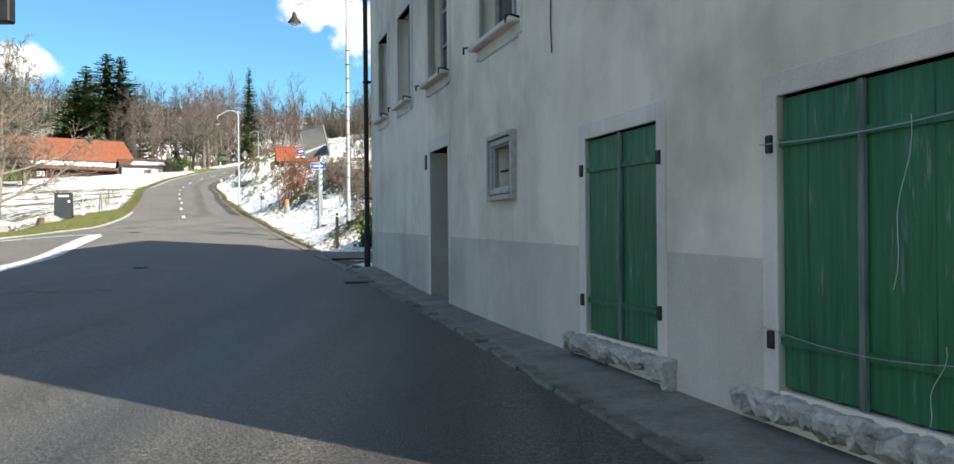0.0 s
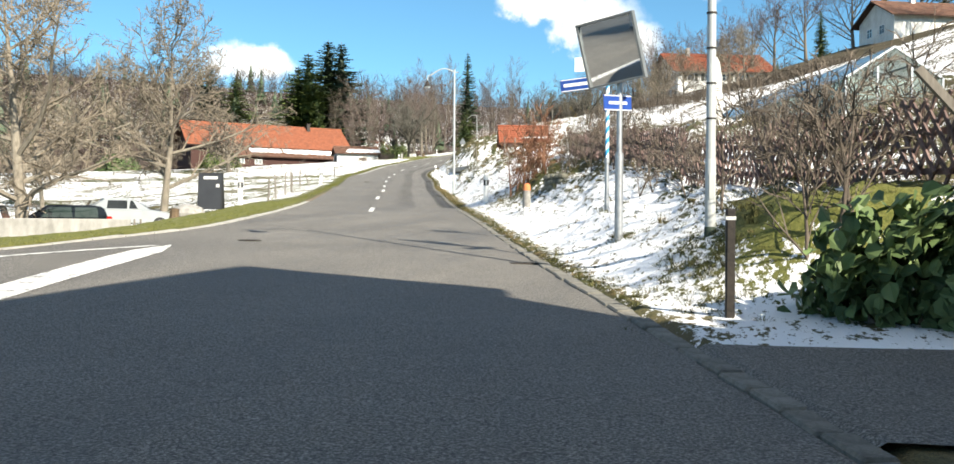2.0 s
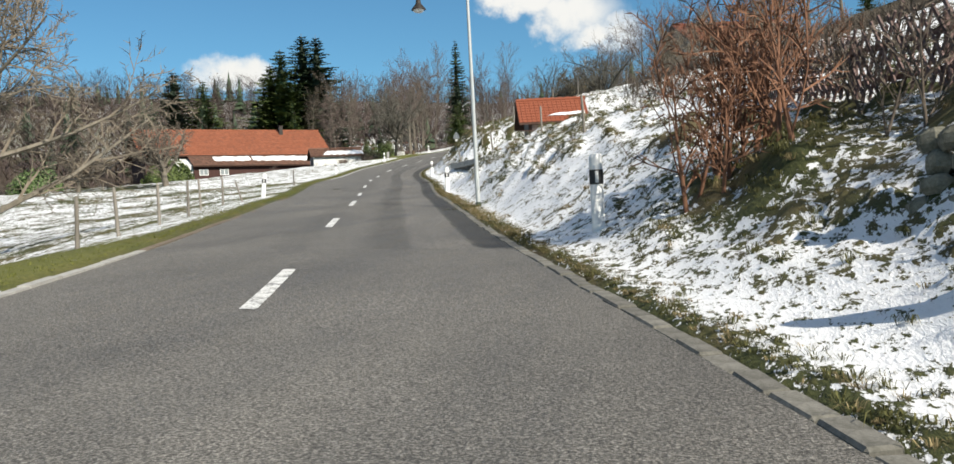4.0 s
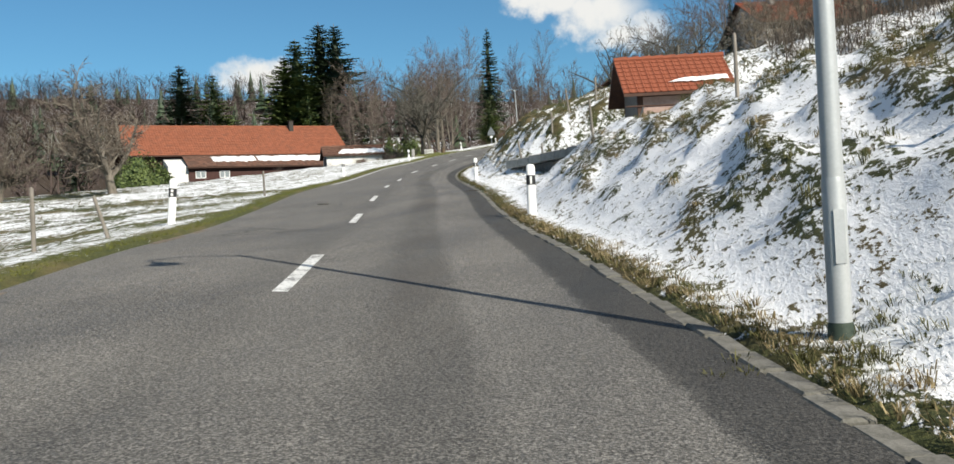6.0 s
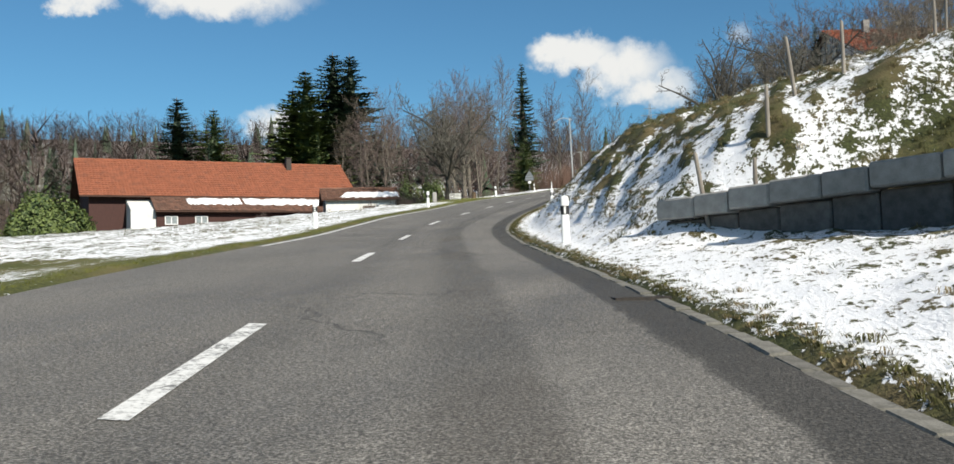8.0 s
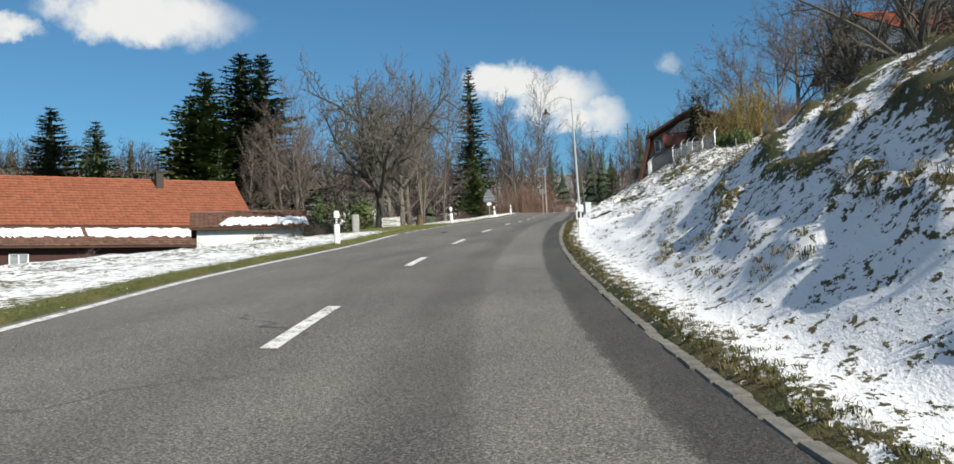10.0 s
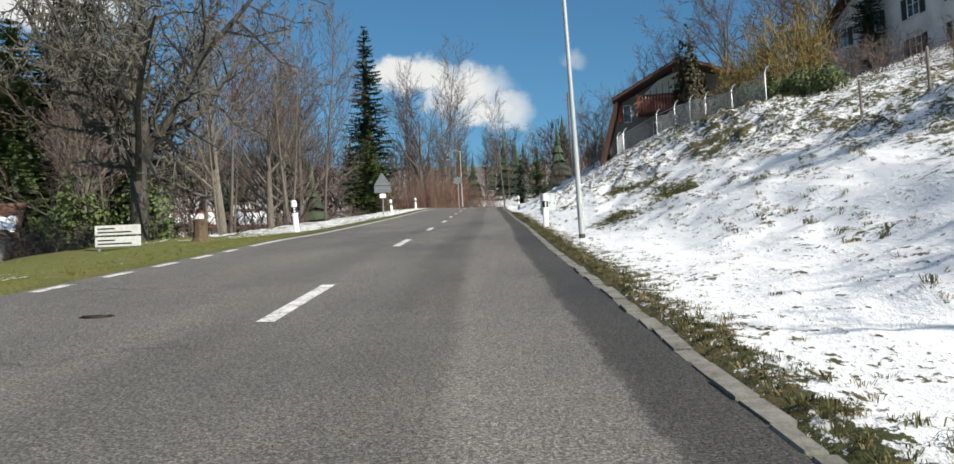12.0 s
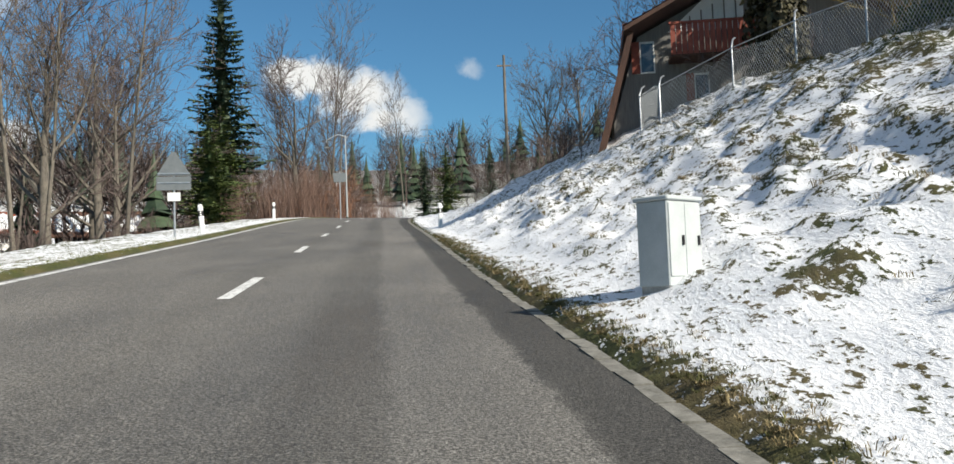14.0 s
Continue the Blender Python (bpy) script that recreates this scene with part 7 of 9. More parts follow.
leaf_clump("evergreen_hedge", pose(-63.2, 131.6, ground_at(-63.2, 131.6) - 0.1, 0, 0, 30), (2.25, 1.8, 2.3), 6000, 0.22, NEEDLE_GREEN, 7, "round clipped evergreen shrub on the meadow", "bush", 0.85)
leaf_clump("evergreen_hedge", pose(-69, 118, ground_at(-69, 118) - 0.1), (2.2, 1.8, 2.0), 3500, 0.25, LAUREL, 8, "dark evergreen shrub on the meadow", "bush", 0.8)
for x, y, s in ((-57.5, 176, 2.2), (-60.5, 180, 2.6), (-67.5, 198, 3.0), (-65.5, 201, 2.6)):
    leaf_clump("ivy_thicket", stand(x, y, 0), (s, s, s * 1.2), 2600, 0.3, IVY, int(s * 10), "thicket overgrown with ivy at the edge of the wood", "bush", 0.5)


# distant woods
def woods(name, spots, label, conifer):
    k = Kit()
    r = random.Random(len(spots))
    for x, y, h in spots:
        z = ground_at(x, y)
        if conifer:
            for j in range(7):
                t0 = 0.1 + j * 0.13
                w = h * 0.25 * (1 - t0) * r.uniform(0.8, 1.2) + 0.1
                n = 6
                ring = [(x + w * r.uniform(0.75, 1.2) * math.cos(6.283 * i / n + j), y + w * math.sin(6.283 * i / n + j), z + h * t0 - r.uniform(0, 0.05) * h) for i in range(n)]
                k.add(ring + [(x, y, z + h * (t0 + 0.2))], [(i, (i + 1) % n, n) for i in range(n)])
        else:
            k.tube([(x, y, z - 0.5), (x + r.uniform(-0.5, 0.5), y, z + h * 0.45), (x + r.uniform(-1, 1), y, z + h * 0.72)], [h * 0.011, h * 0.006, 0.03], 3, caps=False)
            for i in range(34):
                t = r.uniform(0.16, 0.97)
                a = r.uniform(0, 6.28)
                L = h * 0.33 * math.sqrt(max(0.02, 1 - ((t - 0.5) / 0.5) ** 2)) * r.uniform(0.5, 1.2) + 0.3
                p = Vector((x, y, z + h * t))
                e = p + Vector((math.cos(a) * L * 0.95, math.sin(a) * L * 0.95, L * r.uniform(0.1, 0.8)))
                side = Vector((-math.sin(a), math.cos(a), 0)) * (0.08 + 0.004 * h)
                k.add([p - side, p + side, e], [(0, 1, 2)])
                for _ in range(2):
                    e2 = e + Vector((r.gauss(0, 0.5) * L * 0.5, r.gauss(0, 0.5) * L * 0.5, r.uniform(0.05, 0.5) * L))
                    m = p.lerp(e, r.uniform(0.3, 0.8))
                    k.add([m, m + side * 0.8, e2], [(0, 1, 2)])
    ob = add_mesh(name, k.v, k.f, NEEDLE_DARK if conifer else TWIG_PURPLE)
    return tagged(ob, label, "woodland", kind="stuff")


far = random.Random(77)
leafy, dark = [], []
for i in range(1900):
    y = far.uniform(470, 640)
    x = far.uniform(-560, 320)
    (dark if far.random() < 0.1 else leafy).append((x, y, 8 + 15 * far.random() ** 1.4))
for i in range(1250):
    x, y = far.uniform(-420, -105), far.uniform(60, 470)
    if x < -105 - abs(y - 210) * 0.15 and not (330 < y < 460 and x > -330):
        (dark if far.random() < 0.08 else leafy).append((x, y, far.uniform(10, 20)))
for i in range(130):
    x, y = far.uniform(-95, 60), far.uniform(300, 345)
    if x < -62 or x > -25:
        leafy.append((x, y, far.uniform(7, 13)))
for i in range(260):
    x, y = far.uniform(30, 260), far.uniform(60, 420)
    if x > 42 + max(0, 150 - y) * 0.2:
        (dark if far.random() < 0.08 else leafy).append((x, y, far.uniform(10, 18)))
for i in range(60):
    (dark if far.random() < 0.06 else leafy).append((far.uniform(-110, -72), far.uniform(262, 330), far.uniform(10, 18)))
woods("bare_woods", leafy, "bare purple-brown deciduous woods on the far hillsides", False)
woods("conifer_woods", dark, "dark conifers scattered in the far woods", True)
for pat in (t_spread, t_spread2, t_fruit, t_dark, t_old, *t_up, *t_round, s_tall, s_full, s_open, *sh):
    forget(pat)

# ---- farm, garages, hut and the houses on the slope ----
DARK_BOARD = mottled("dark_red_boarding", (0.028, 0.011, 0.009), (0.07, 0.028, 0.022), 4.0, 0.8, bump=0.5, stretch=(6, 6, 0.4))
WHITE_WALL = plaster_material("white_house_render", (0.58, 0.58, 0.56), (0.72, 0.72, 0.7), (0.5, 0.49, 0.46))
GREY_BOARD = mottled("grey_board_cladding", (0.1, 0.095, 0.088), (0.2, 0.19, 0.175), 4.0, 0.85, bump=0.5, stretch=(5, 5, 0.4))
PINK_SHINGLE = mottled("pinkish_shingle", (0.3, 0.2, 0.17), (0.45, 0.33, 0.28), 6.0, 0.85, bump=0.4, vary=0.25)
SHUTTER_DARK = mottled("dark_green_shutter", (0.015, 0.022, 0.018), (0.035, 0.045, 0.038), 5.0, 0.6, bump=0.2)
RED_BOARD = mottled("red_brown_balcony", (0.14, 0.03, 0.018), (0.24, 0.06, 0.035), 4.0, 0.7, bump=0.3)


NET_CURTAIN = mottled("net_curtain_behind_glass", (0.13, 0.16, 0.17), (0.28, 0.31, 0.32), 3.0, 0.3, bump=0.05)


def tiled_slope(kit, a, b, c, d, course, tile, r, lift=0.055):
    """Rows of single roof tiles over the slope with corners a, b (eaves) and d, c (ridge)."""
    a, b, c, d = map(Vector, (a, b, c, d))
    up, n = (d - a), (b - a).cross(d - a).normalized()
    if n.z < 0:
        n = -n
    rows = max(2, round(up.length / course))
    for i in range(rows):
        t0, t1 = i / rows, min(1.0, (i + 1.25) / rows)
        l0, r0, l1, r1 = a.lerp(d, t0), b.lerp(c, t0), a.lerp(d, t1), b.lerp(c, t1)
        cols = max(1, round((r0 - l0).length / tile))
        for j in range(cols):
            u0, u1 = j / cols, (j + 0.97) / cols
            h = lift * r.uniform(0.8, 1.25)
            p = [l0.lerp(r0, u0) + n * h, l0.lerp(r0, u1) + n * h * 1.1, l1.lerp(r1, u1) + n * 0.004, l1.lerp(r1, u0) + n * 0.004]
            q = [p[0] - n * 0.025, p[1] - n * 0.025]
            mid0, mid1 = (p[0] + p[1]) / 2 + n * h * 0.8, (p[2] + p[3]) / 2 + n * h * 0.4
            kit.add([p[0], mid0, p[1], p[2], mid1, p[3], q[0], q[1]], [(0, 1, 4, 5), (1, 2, 3, 4), (6, 7, 2, 1, 0)])


def snow_sheet(kit, corners, r, thick=0.09, n=26, m=4):
    """A ragged sheet of snow over a slope."""
    a, b, c, d = map(Vector, corners)
    nrm = (b - a).cross(d - a).normalized()
    if nrm.z < 0:
        nrm = -nrm
    low = [r.uniform(0, 0.25) for _ in range(n + 1)]
    high = [r.uniform(0.8, 1.0) for _ in range(n + 1)]
    verts = []
    for i in range(n + 1):
        for j in range(m + 1):
            t = low[i] + (high[i] - low[i]) * j / m
            edge = min(j, m - j, i, n - i) > 0
            p = a.lerp(b, i / n).lerp(d.lerp(c, i / n), t)
            verts.append(p + nrm * ((thick * r.uniform(0.7, 1.2) if edge else 0.0) + 0.05))
    kit.add(verts, grid_faces(n + 1, m + 1))


def gable_house(name, m, length, depth, eave, ridge, wall, tile_mat, label, windows=(), over=0.6, course=0.4, tile=0.4, category="house", gable_mat=None, boards=None):
    """A house with its ridge along local x. Local y = 0 is the long front. windows: (side, u, z, w, h, shutters) with side 'front', 'left' or 'right'."""
    r = random.Random(len(label))
    hs = thing(name, m, label, category)
    part("wall", Kit().box(0, length, 0, 0.3, -2.0, eave), wall, hs)
    part("wall", Kit().box(0, length, depth - 0.3, depth, -2.0, eave), wall, hs)
    for x in (0, length - 0.3):
        k = Kit().box(x, x + 0.3, 0.3, depth - 0.3, -2.0, eave)
        part("gable_wall", k, wall, hs)
        part("gable", Kit().prism([(x, 0, eave), (x, depth, eave), (x, depth / 2, ridge - 0.08)], (0, 0, 0), (0.3, 0, 0)), gable_mat or wall, hs)
    rise = (ridge - eave) / (depth / 2)
    roof = None
    for sgn, y0 in ((1, -over), (-1, depth + over)):
        z0 = eave - over * rise + 0.05
        k = Kit().prism([(-over, y0, z0), (-over, depth / 2, ridge + 0.05), (-over, depth / 2, ridge + 0.17), (-over, y0, z0 + 0.12)], (0, 0, 0), (length + 2 * over, 0, 0))
        roof = part("roof", k, BROWN_WOOD, hs, "roof boarding and verge")
        k = Kit()
        tiled_slope(k, (-over, y0, z0 + 0.13), (length + over, y0, z0 + 0.13), (length + over, depth / 2, ridge + 0.18), (-over, depth / 2, ridge + 0.18), course, tile, r)
        tagged(part("roof_tiles", k, tile_mat, roof, "clay roof tiles"), kind="stuff")
    k = Kit()
    n = max(3, int(length / 0.9))
    for i in range(n):
        x0 = -over + (length + 2 * over) * i / n
        k.tube([(x0, depth / 2, ridge + 0.2), (x0 + (length + 2 * over) / n * 1.04, depth / 2, ridge + 0.21)], [0.11, 0.13], 8)
    tagged(part("ridge_tiles", k, tile_mat, roof), kind="stuff")
    for side, u, z, w, h, shut in windows:
        if side == "front":
            f = pose(u, 0, z)
        elif side == "left":
            f = pose(0, u, z, 0, 0, -90)
        else:
            f = pose(length, u, z, 0, 0, 90)
        win = part("window", Kit().box(-w / 2 - 0.09, -w / 2, -0.05, 0.06, -0.09, h + 0.09, f).box(w / 2, w / 2 + 0.09, -0.05, 0.06, -0.09, h + 0.09, f).box(-w / 2, w / 2, -0.05, 0.06, h, h + 0.09, f).box(-w / 2, w / 2, -0.07, 0.06, -0.09, 0, f), WHITE_PAINT, hs)
        for x0, x1 in ((-w / 2, -0.03), (0.03, w / 2)):
            part("pane", Kit().box(x0, x1, -0.012, -0.004, 0, h, f), GLASS_DARK, win)
        part("mullion", Kit().box(-0.03, 0.03, -0.03, 0.0, 0, h, f).box(-w / 2, -0.03, -0.025, 0.0, h * 0.6, h * 0.6 + 0.04, f).box(0.03, w / 2, -0.025, 0.0, h * 0.6, h * 0.6 + 0.04, f), WHITE_PAINT, win)
        if shut:
            for x in (-w / 2 - 0.12 - w / 2, w / 2 + 0.12):
                part("shutter", Kit().box(x, x + w / 2, -0.06, -0.02, -0.05, h + 0.05, f), SHUTTER_DARK, win, "dark folded-back shutter", bevel=0.01)
    return hs


def along(x0, y0, x1, y1, z):
    """A frame with its x axis from one point of the plan to another."""
    return pose(x0, y0, z, 0, 0, math.degrees(math.atan2(y1 - y0, x1 - x0)))


# the long farmhouse: front towards the road
nx, ny = 0.673, -0.739
fx0, fy0, fx1, fy1 = -91.6 + nx * 5.2, 172.6 + ny * 5.2, -69.2 + nx * 5.2, 193.0 + ny * 5.2
barn = gable_house("farmhouse", along(fx0, fy0, fx1, fy1, 13.2), 28.6, 10.4, 3.3, 7.1, DARK_BOARD, TILE_ORANGE, "long low farmhouse with dark red boarding and an orange tiled roof",
                   [], over=1.0, course=0.42, tile=0.34, category="farmhouse")
br = random.Random(5)
k = Kit().prism([(6.0, -4.3, 0.78), (6.0, -0.95, 2.5), (6.0, -0.95, 2.6), (6.0, -4.3, 0.9)], (0, 0, 0), (23.6, 0, 0))
lean = part("lean_to_roof", k, BROWN_WOOD, barn, "lower lean-to roof with snow")
k = Kit()
tiled_slope(k, (6.0, -4.3, 0.92), (29.6, -4.3, 0.92), (29.6, -0.95, 2.63), (6.0, -0.95, 2.63), 0.42, 0.34, br)
tagged(part("roof_tiles", k, TILE_BROWN, lean, "brown clay tiles"), kind="stuff")
for x0, x1 in ((9.6, 15.4), (15.7, 29.2)):
    k = Kit()
    snow_sheet(k, [(x0, -3.1, 1.56), (x1, -3.1, 1.56), (x1, -1.15, 2.56), (x0, -1.15, 2.56)], br, n=40)
    part("snow", k, SNOW, lean, "melting snow sheet", smooth=True)
part("front_wall", Kit().box(6.2, 29.3, -3.6, -3.4, -2.6, 1.2), DARK_BOARD, barn, "dark boarded front under the lean-to")
part("side_wall", Kit().box(3.7, 6.2, -3.3, 0.0, -2.6, 1.1).prism([(3.7, -3.3, 1.1), (3.7, 0, 1.1), (3.7, 0, 2.4)], (0, 0, 0), (2.5, 0, 0)), WHITE_WALL, barn, "whitewashed end of the front")
for u in (7.7, 10.8):
    win = part("window", Kit().box(u - 0.66, u - 0.58, -3.68, -3.6, -0.5, 0.42).box(u + 0.58, u + 0.66, -3.68, -3.6, -0.5, 0.42).box(u - 0.58, u + 0.58, -3.68, -3.6, 0.34, 0.42).box(u - 0.58, u + 0.58, -3.7, -3.6, -0.5, -0.42).box(u - 0.04, u + 0.04, -3.67, -3.6, -0.42, 0.34), WHITE_PAINT, barn)
    for x0, x1 in ((u - 0.58, u - 0.04), (u + 0.04, u + 0.58)):
        part("curtained_pane", Kit().box(x0, x1, -3.63, -3.605, -0.42, 0.34), NET_CURTAIN, win, "pale curtained pane")
ch = part("chimney", Kit().box(22.4, 23.0, 4.0, 4.6, 5.5, 7.9), DARK_IRON, barn, "dark sooty chimney")
part("chimney_cap", Kit().box(22.33, 23.07, 3.93, 4.67, 7.9, 7.98), DARK_IRON, ch)

# unseen pale house across the street, behind the start of the walk, added to bounce sunlight onto the roadside house
gable_house("village_house", along(-10.6, -17.0, -15.6, 3.0, 0.3), 20.6, 10.0, 7.5, 11.0, WHITE_WALL, TILE_BROWN, "pale rendered village house across the street", [("front", u, z, 1.0, 1.4, True) for u in (3, 7, 11, 15, 18.5) for z in (1.0, 4.4)], over=0.7, course=0.5, tile=0.5)

# the small garage in front of it
gar = gable_house("garage", along(-61.6, 169.3, -55.4, 172.4, 12.2), 6.9, 6.0, 2.0, 3.15, WHITE_WALL, TILE_BROWN, "small white garage with a brown roof half covered by snow", [], over=0.45, course=0.32, tile=0.3, category="garage", gable_mat=GREY_BOARD)
k = Kit()
snow_sheet(k, [(1.2, -0.42, 2.03), (7.25, -0.42, 2.03), (7.25, 1.9, 2.92), (2.2, 1.9, 2.92)], br, 0.06, 40)
part("snow", k, SNOW, gar, "melting snow on the roof", smooth=True)
gw = part("window", Kit().box(3.6, 4.8, -0.04, 0.05, 0.6, 1.35), BROWN_WOOD, gar, "dark slatted window")
for i in range(6):
    part("slat", Kit().box(3.66 + i * 0.19, 3.78 + i * 0.19, -0.06, -0.04, 0.64, 1.31), GREY_WOOD, gw)
part("garage_door", Kit().box(-0.05, 0.0, 1.2, 4.4, -0.3, 1.9), GREY_BOARD, gar, "grey garage door")

# the hut on the bank: gable towards the road's far end
hut = thing("garden_hut", along(-18.63, 93.5, -14.9, 94.45, 6.75), "small hut with a red tiled roof standing in the snowy bank", "hut")
HL, HD, HE, HR = 2.95, 2.75, 2.3, 3.4
part("wall", Kit().box(0, HL, 0, 0.15, -1.2, HE), BROWN_WOOD, hut)
part("wall", Kit().box(0, HL, HD - 0.15, HD, -1.2, HE), BROWN_WOOD, hut)
for x in (0, HL - 0.15):
    part("gable_wall", Kit().box(x, x + 0.15, 0.15, HD - 0.15, -1.2, HE), GREY_BOARD, hut)
    part("gable", Kit().prism([(x, 0, HE), (x, HD, HE), (x, HD / 2, HR - 0.1)], (0, 0, 0), (0.15, 0, 0)), GREY_BOARD, hut, "grey board gable")
cl = part("shingle_front", Kit().box(0.2, HL, -0.012, 0.0, -1.0, HE - 0.35), PINK_SHINGLE, hut, "pinkish fibre shingles")
shingle = mesh_of("shingle", Kit().box(-0.17, 0.17, -0.012, 0.0, -0.16, 0.16, pose(0, 0, 0, 0, 45, 0)), PINK_SHINGLE)
for i in range(13):
    for j in range(10):
        x, z = 0.45 + i * 0.29 + (j % 2) * 0.145, -0.7 + j * 0.2
        if x < HL - 0.2 and z < HE - 0.5:
            ob = part("shingle", shingle, PINK_SHINGLE, cl)
            ob.matrix_local = pose(x, -0.016 - 0.006 * (j % 2), z, 4)
for u0, u1 in ((0.45, 1.15), (1.25, 1.95)):
    dr = part("door", Kit().box(-0.05, 0.0, u0, u1, -0.9, 1.35), WINDOW_WHITE, hut, "pale grey door leaf", bevel=0.008)
    for z in (0.9, -0.5):
        part("batten", Kit().box(-0.065, -0.05, u0 + 0.02, u1 - 0.02, z, z + 0.08), OLD_WHITE, dr)
hr = (HR - HE) / (HD / 2)
for y0 in (-0.45, HD + 0.45):
    z0 = HE - 0.45 * hr
    k = Kit().prism([(-0.55, y0, z0), (-0.55, HD / 2, HR), (-0.55, HD / 2, HR + 0.1), (-0.55, y0, z0 + 0.1)], (0, 0, 0), (HL + 1.1, 0, 0))
    deck = part("roof", k, BROWN_WOOD, hut, "dark roof boarding")
    slope_len = math.hypot(HD / 2 + 0.45, HR - z0)
    n_rows, n_cols = 8, 15
    pan = Kit()
    tw, tl = (HL + 1.1) / n_cols, slope_len / n_rows
    prof = [(-tw / 2, 0.0), (-tw * 0.3, 0.012), (0.0, 0.004), (tw * 0.2, 0.014), (tw * 0.36, 0.042), (tw * 0.52, 0.014)]
    vs = [(x, yy, h + lift) for yy, lift in ((0, 0.03), (tl * 1.12, 0.0)) for x, h in prof]
    pan.add(vs, [(i, i + 1, i + 7, i + 6) for i in range(5)])
    pan.add([(x, 0, h + 0.03) for x, h in prof] + [(x, 0, h + 0.008) for x, h in prof], [(i, i + 1, i + 7, i + 6) for i in range(5)])
    tile = mesh_of("roof_tile", pan, TILE_RED)
    ang = math.degrees(math.atan2(HR - z0, HD / 2 + 0.45))
    for i in range(n_rows):
        for j in range(n_cols):
            ob = new("roof_tile", tile)
            ob.parent = deck
            sgn = 1 if y0 < 0 else -1
            base = Vector((-0.55 + (j + 0.5) * tw, y0 + sgn * (i * tl) * math.cos(radians(ang)), z0 + 0.105 + i * tl * math.sin(radians(ang))))
            ob.matrix_local = Matrix.Translation(base) @ (pose(0, 0, 0, ang, 0, 0) if sgn > 0 else pose(0, 0, 0, 0, 0, 180) @ pose(0, 0, 0, ang, 0, 0))
for i in range(9):
    x = -0.55 + i * (HL + 1.1) / 9
    part("ridge_tile", Kit().tube([(x, HD / 2, HR + 0.12), (x + (HL + 1.1) / 9 * 1.08, HD / 2, HR + 0.14)], [0.1, 0.125], 8), TILE_RED, hut)
k = Kit()
snow_sheet(k, [(1.0, -0.1, HE - 0.1 * hr + 0.16), (3.3, -0.1, HE - 0.1 * hr + 0.16), (3.3, 0.25, HE + 0.25 * hr + 0.16), (1.9, 0.1, HE + 0.1 * hr + 0.16)], br, 0.05)
part("snow", k, SNOW, hut, "last strip of snow on the tiles", smooth=True)
part("gutter", Kit().tube([(-0.5, -0.5, HE - 0.72), (HL + 0.5, -0.5, HE - 0.75)], 0.03, 8), BROWN_WOOD, hut)
part("downpipe", Kit().tube([(0.1, -0.5, HE - 0.75), (0.06, -0.1, HE - 1.05), (0.05, -0.06, -0.8)], 0.035, 8), SIGN_GREY, hut, smooth=True)

# the block wall that holds the slope behind the parking place
blocks = thing("retaining_wall", Matrix.Identity(4), "low retaining wall of grey stone blocks in the snow", "retaining wall")
WALL_DARK = mottled("dark_wall_stone", (0.06, 0.058, 0.052), (0.16, 0.15, 0.14), 7.0, 0.8, bump=0.6, vary=0.4)
PALE_BLOCK = mottled("pale_stone_block", (0.2, 0.195, 0.18), (0.34, 0.335, 0.31), 7.0, 0.85, bump=0.6, vary=0.35)
wr = random.Random(12)
ax, ay, bx, by = -24.75, 100.3, -20.5, 96.1
L = math.hypot(bx - ax, by - ay)
s = 0.0
i = 0
while s < L:
    w = wr.uniform(0.75, 1.15)
    x, y = ax + (bx - ax) * (s + w / 2) / L, ay + (by - ay) * (s + w / 2) / L
    top = 7.24 + 0.2 * (s / L)
    turn = math.degrees(math.atan2(by - ay, bx - ax)) + wr.uniform(-2, 2)
    part("block", Kit().box(-w / 2 + 0.01, w / 2 - 0.01, -0.25, 0.25, top - 0.36, top), PALE_BLOCK, blocks, bevel=0.03, at=pose(x, y, wr.uniform(-0.02, 0.02), 0, 0, turn))
    part("block", Kit().box(-w / 2 + 0.01, w / 2 - 0.01, -0.2, 0.28, top - 1.2, top - 0.37), WALL_DARK, blocks, bevel=0.03, at=pose(x + 0.12, y + 0.12, 0, 0, 0, turn))
    s += w

# the brown chalet-like house above the bank
cz = ground_at(-29, 208)
chalet = thing("hillside_house", pose(-33.0, 207.0, cz - 0.6, 0, 0, -8), "brown and white hillside house with red roof and wooden balcony", "house")
CW, CR, CE = 10.2, 26.3 - cz + 0.6, 21.8 - cz + 0.6
CB = CR + 0.9
apex = 5.2
part("gable_wall", Kit().prism([(0, 0, -3), (CW, 0, -3), (CW, 0, 24.6 - cz + 0.3), (apex, 0, CR - 0.2), (1.1, 0, CR - 2.3), (0.1, 0, CE - 1)], (0, 0, 0), (0, 0.3, 0)), GREY_BOARD, chalet, "grey-brown boarded gable")
part("wall", Kit().box(0, 0.3, 0.3, 12, -3, CE), GREY_BOARD, chalet)
part("wall", Kit().box(CW - 0.3, CW, 0.3, 12, -3, 24.4 - cz), GREY_BOARD, chalet)
part("rear_wall", Kit().box(0.3, CW - 0.3, 11.7, 12, -3, CE), GREY_BOARD, chalet)
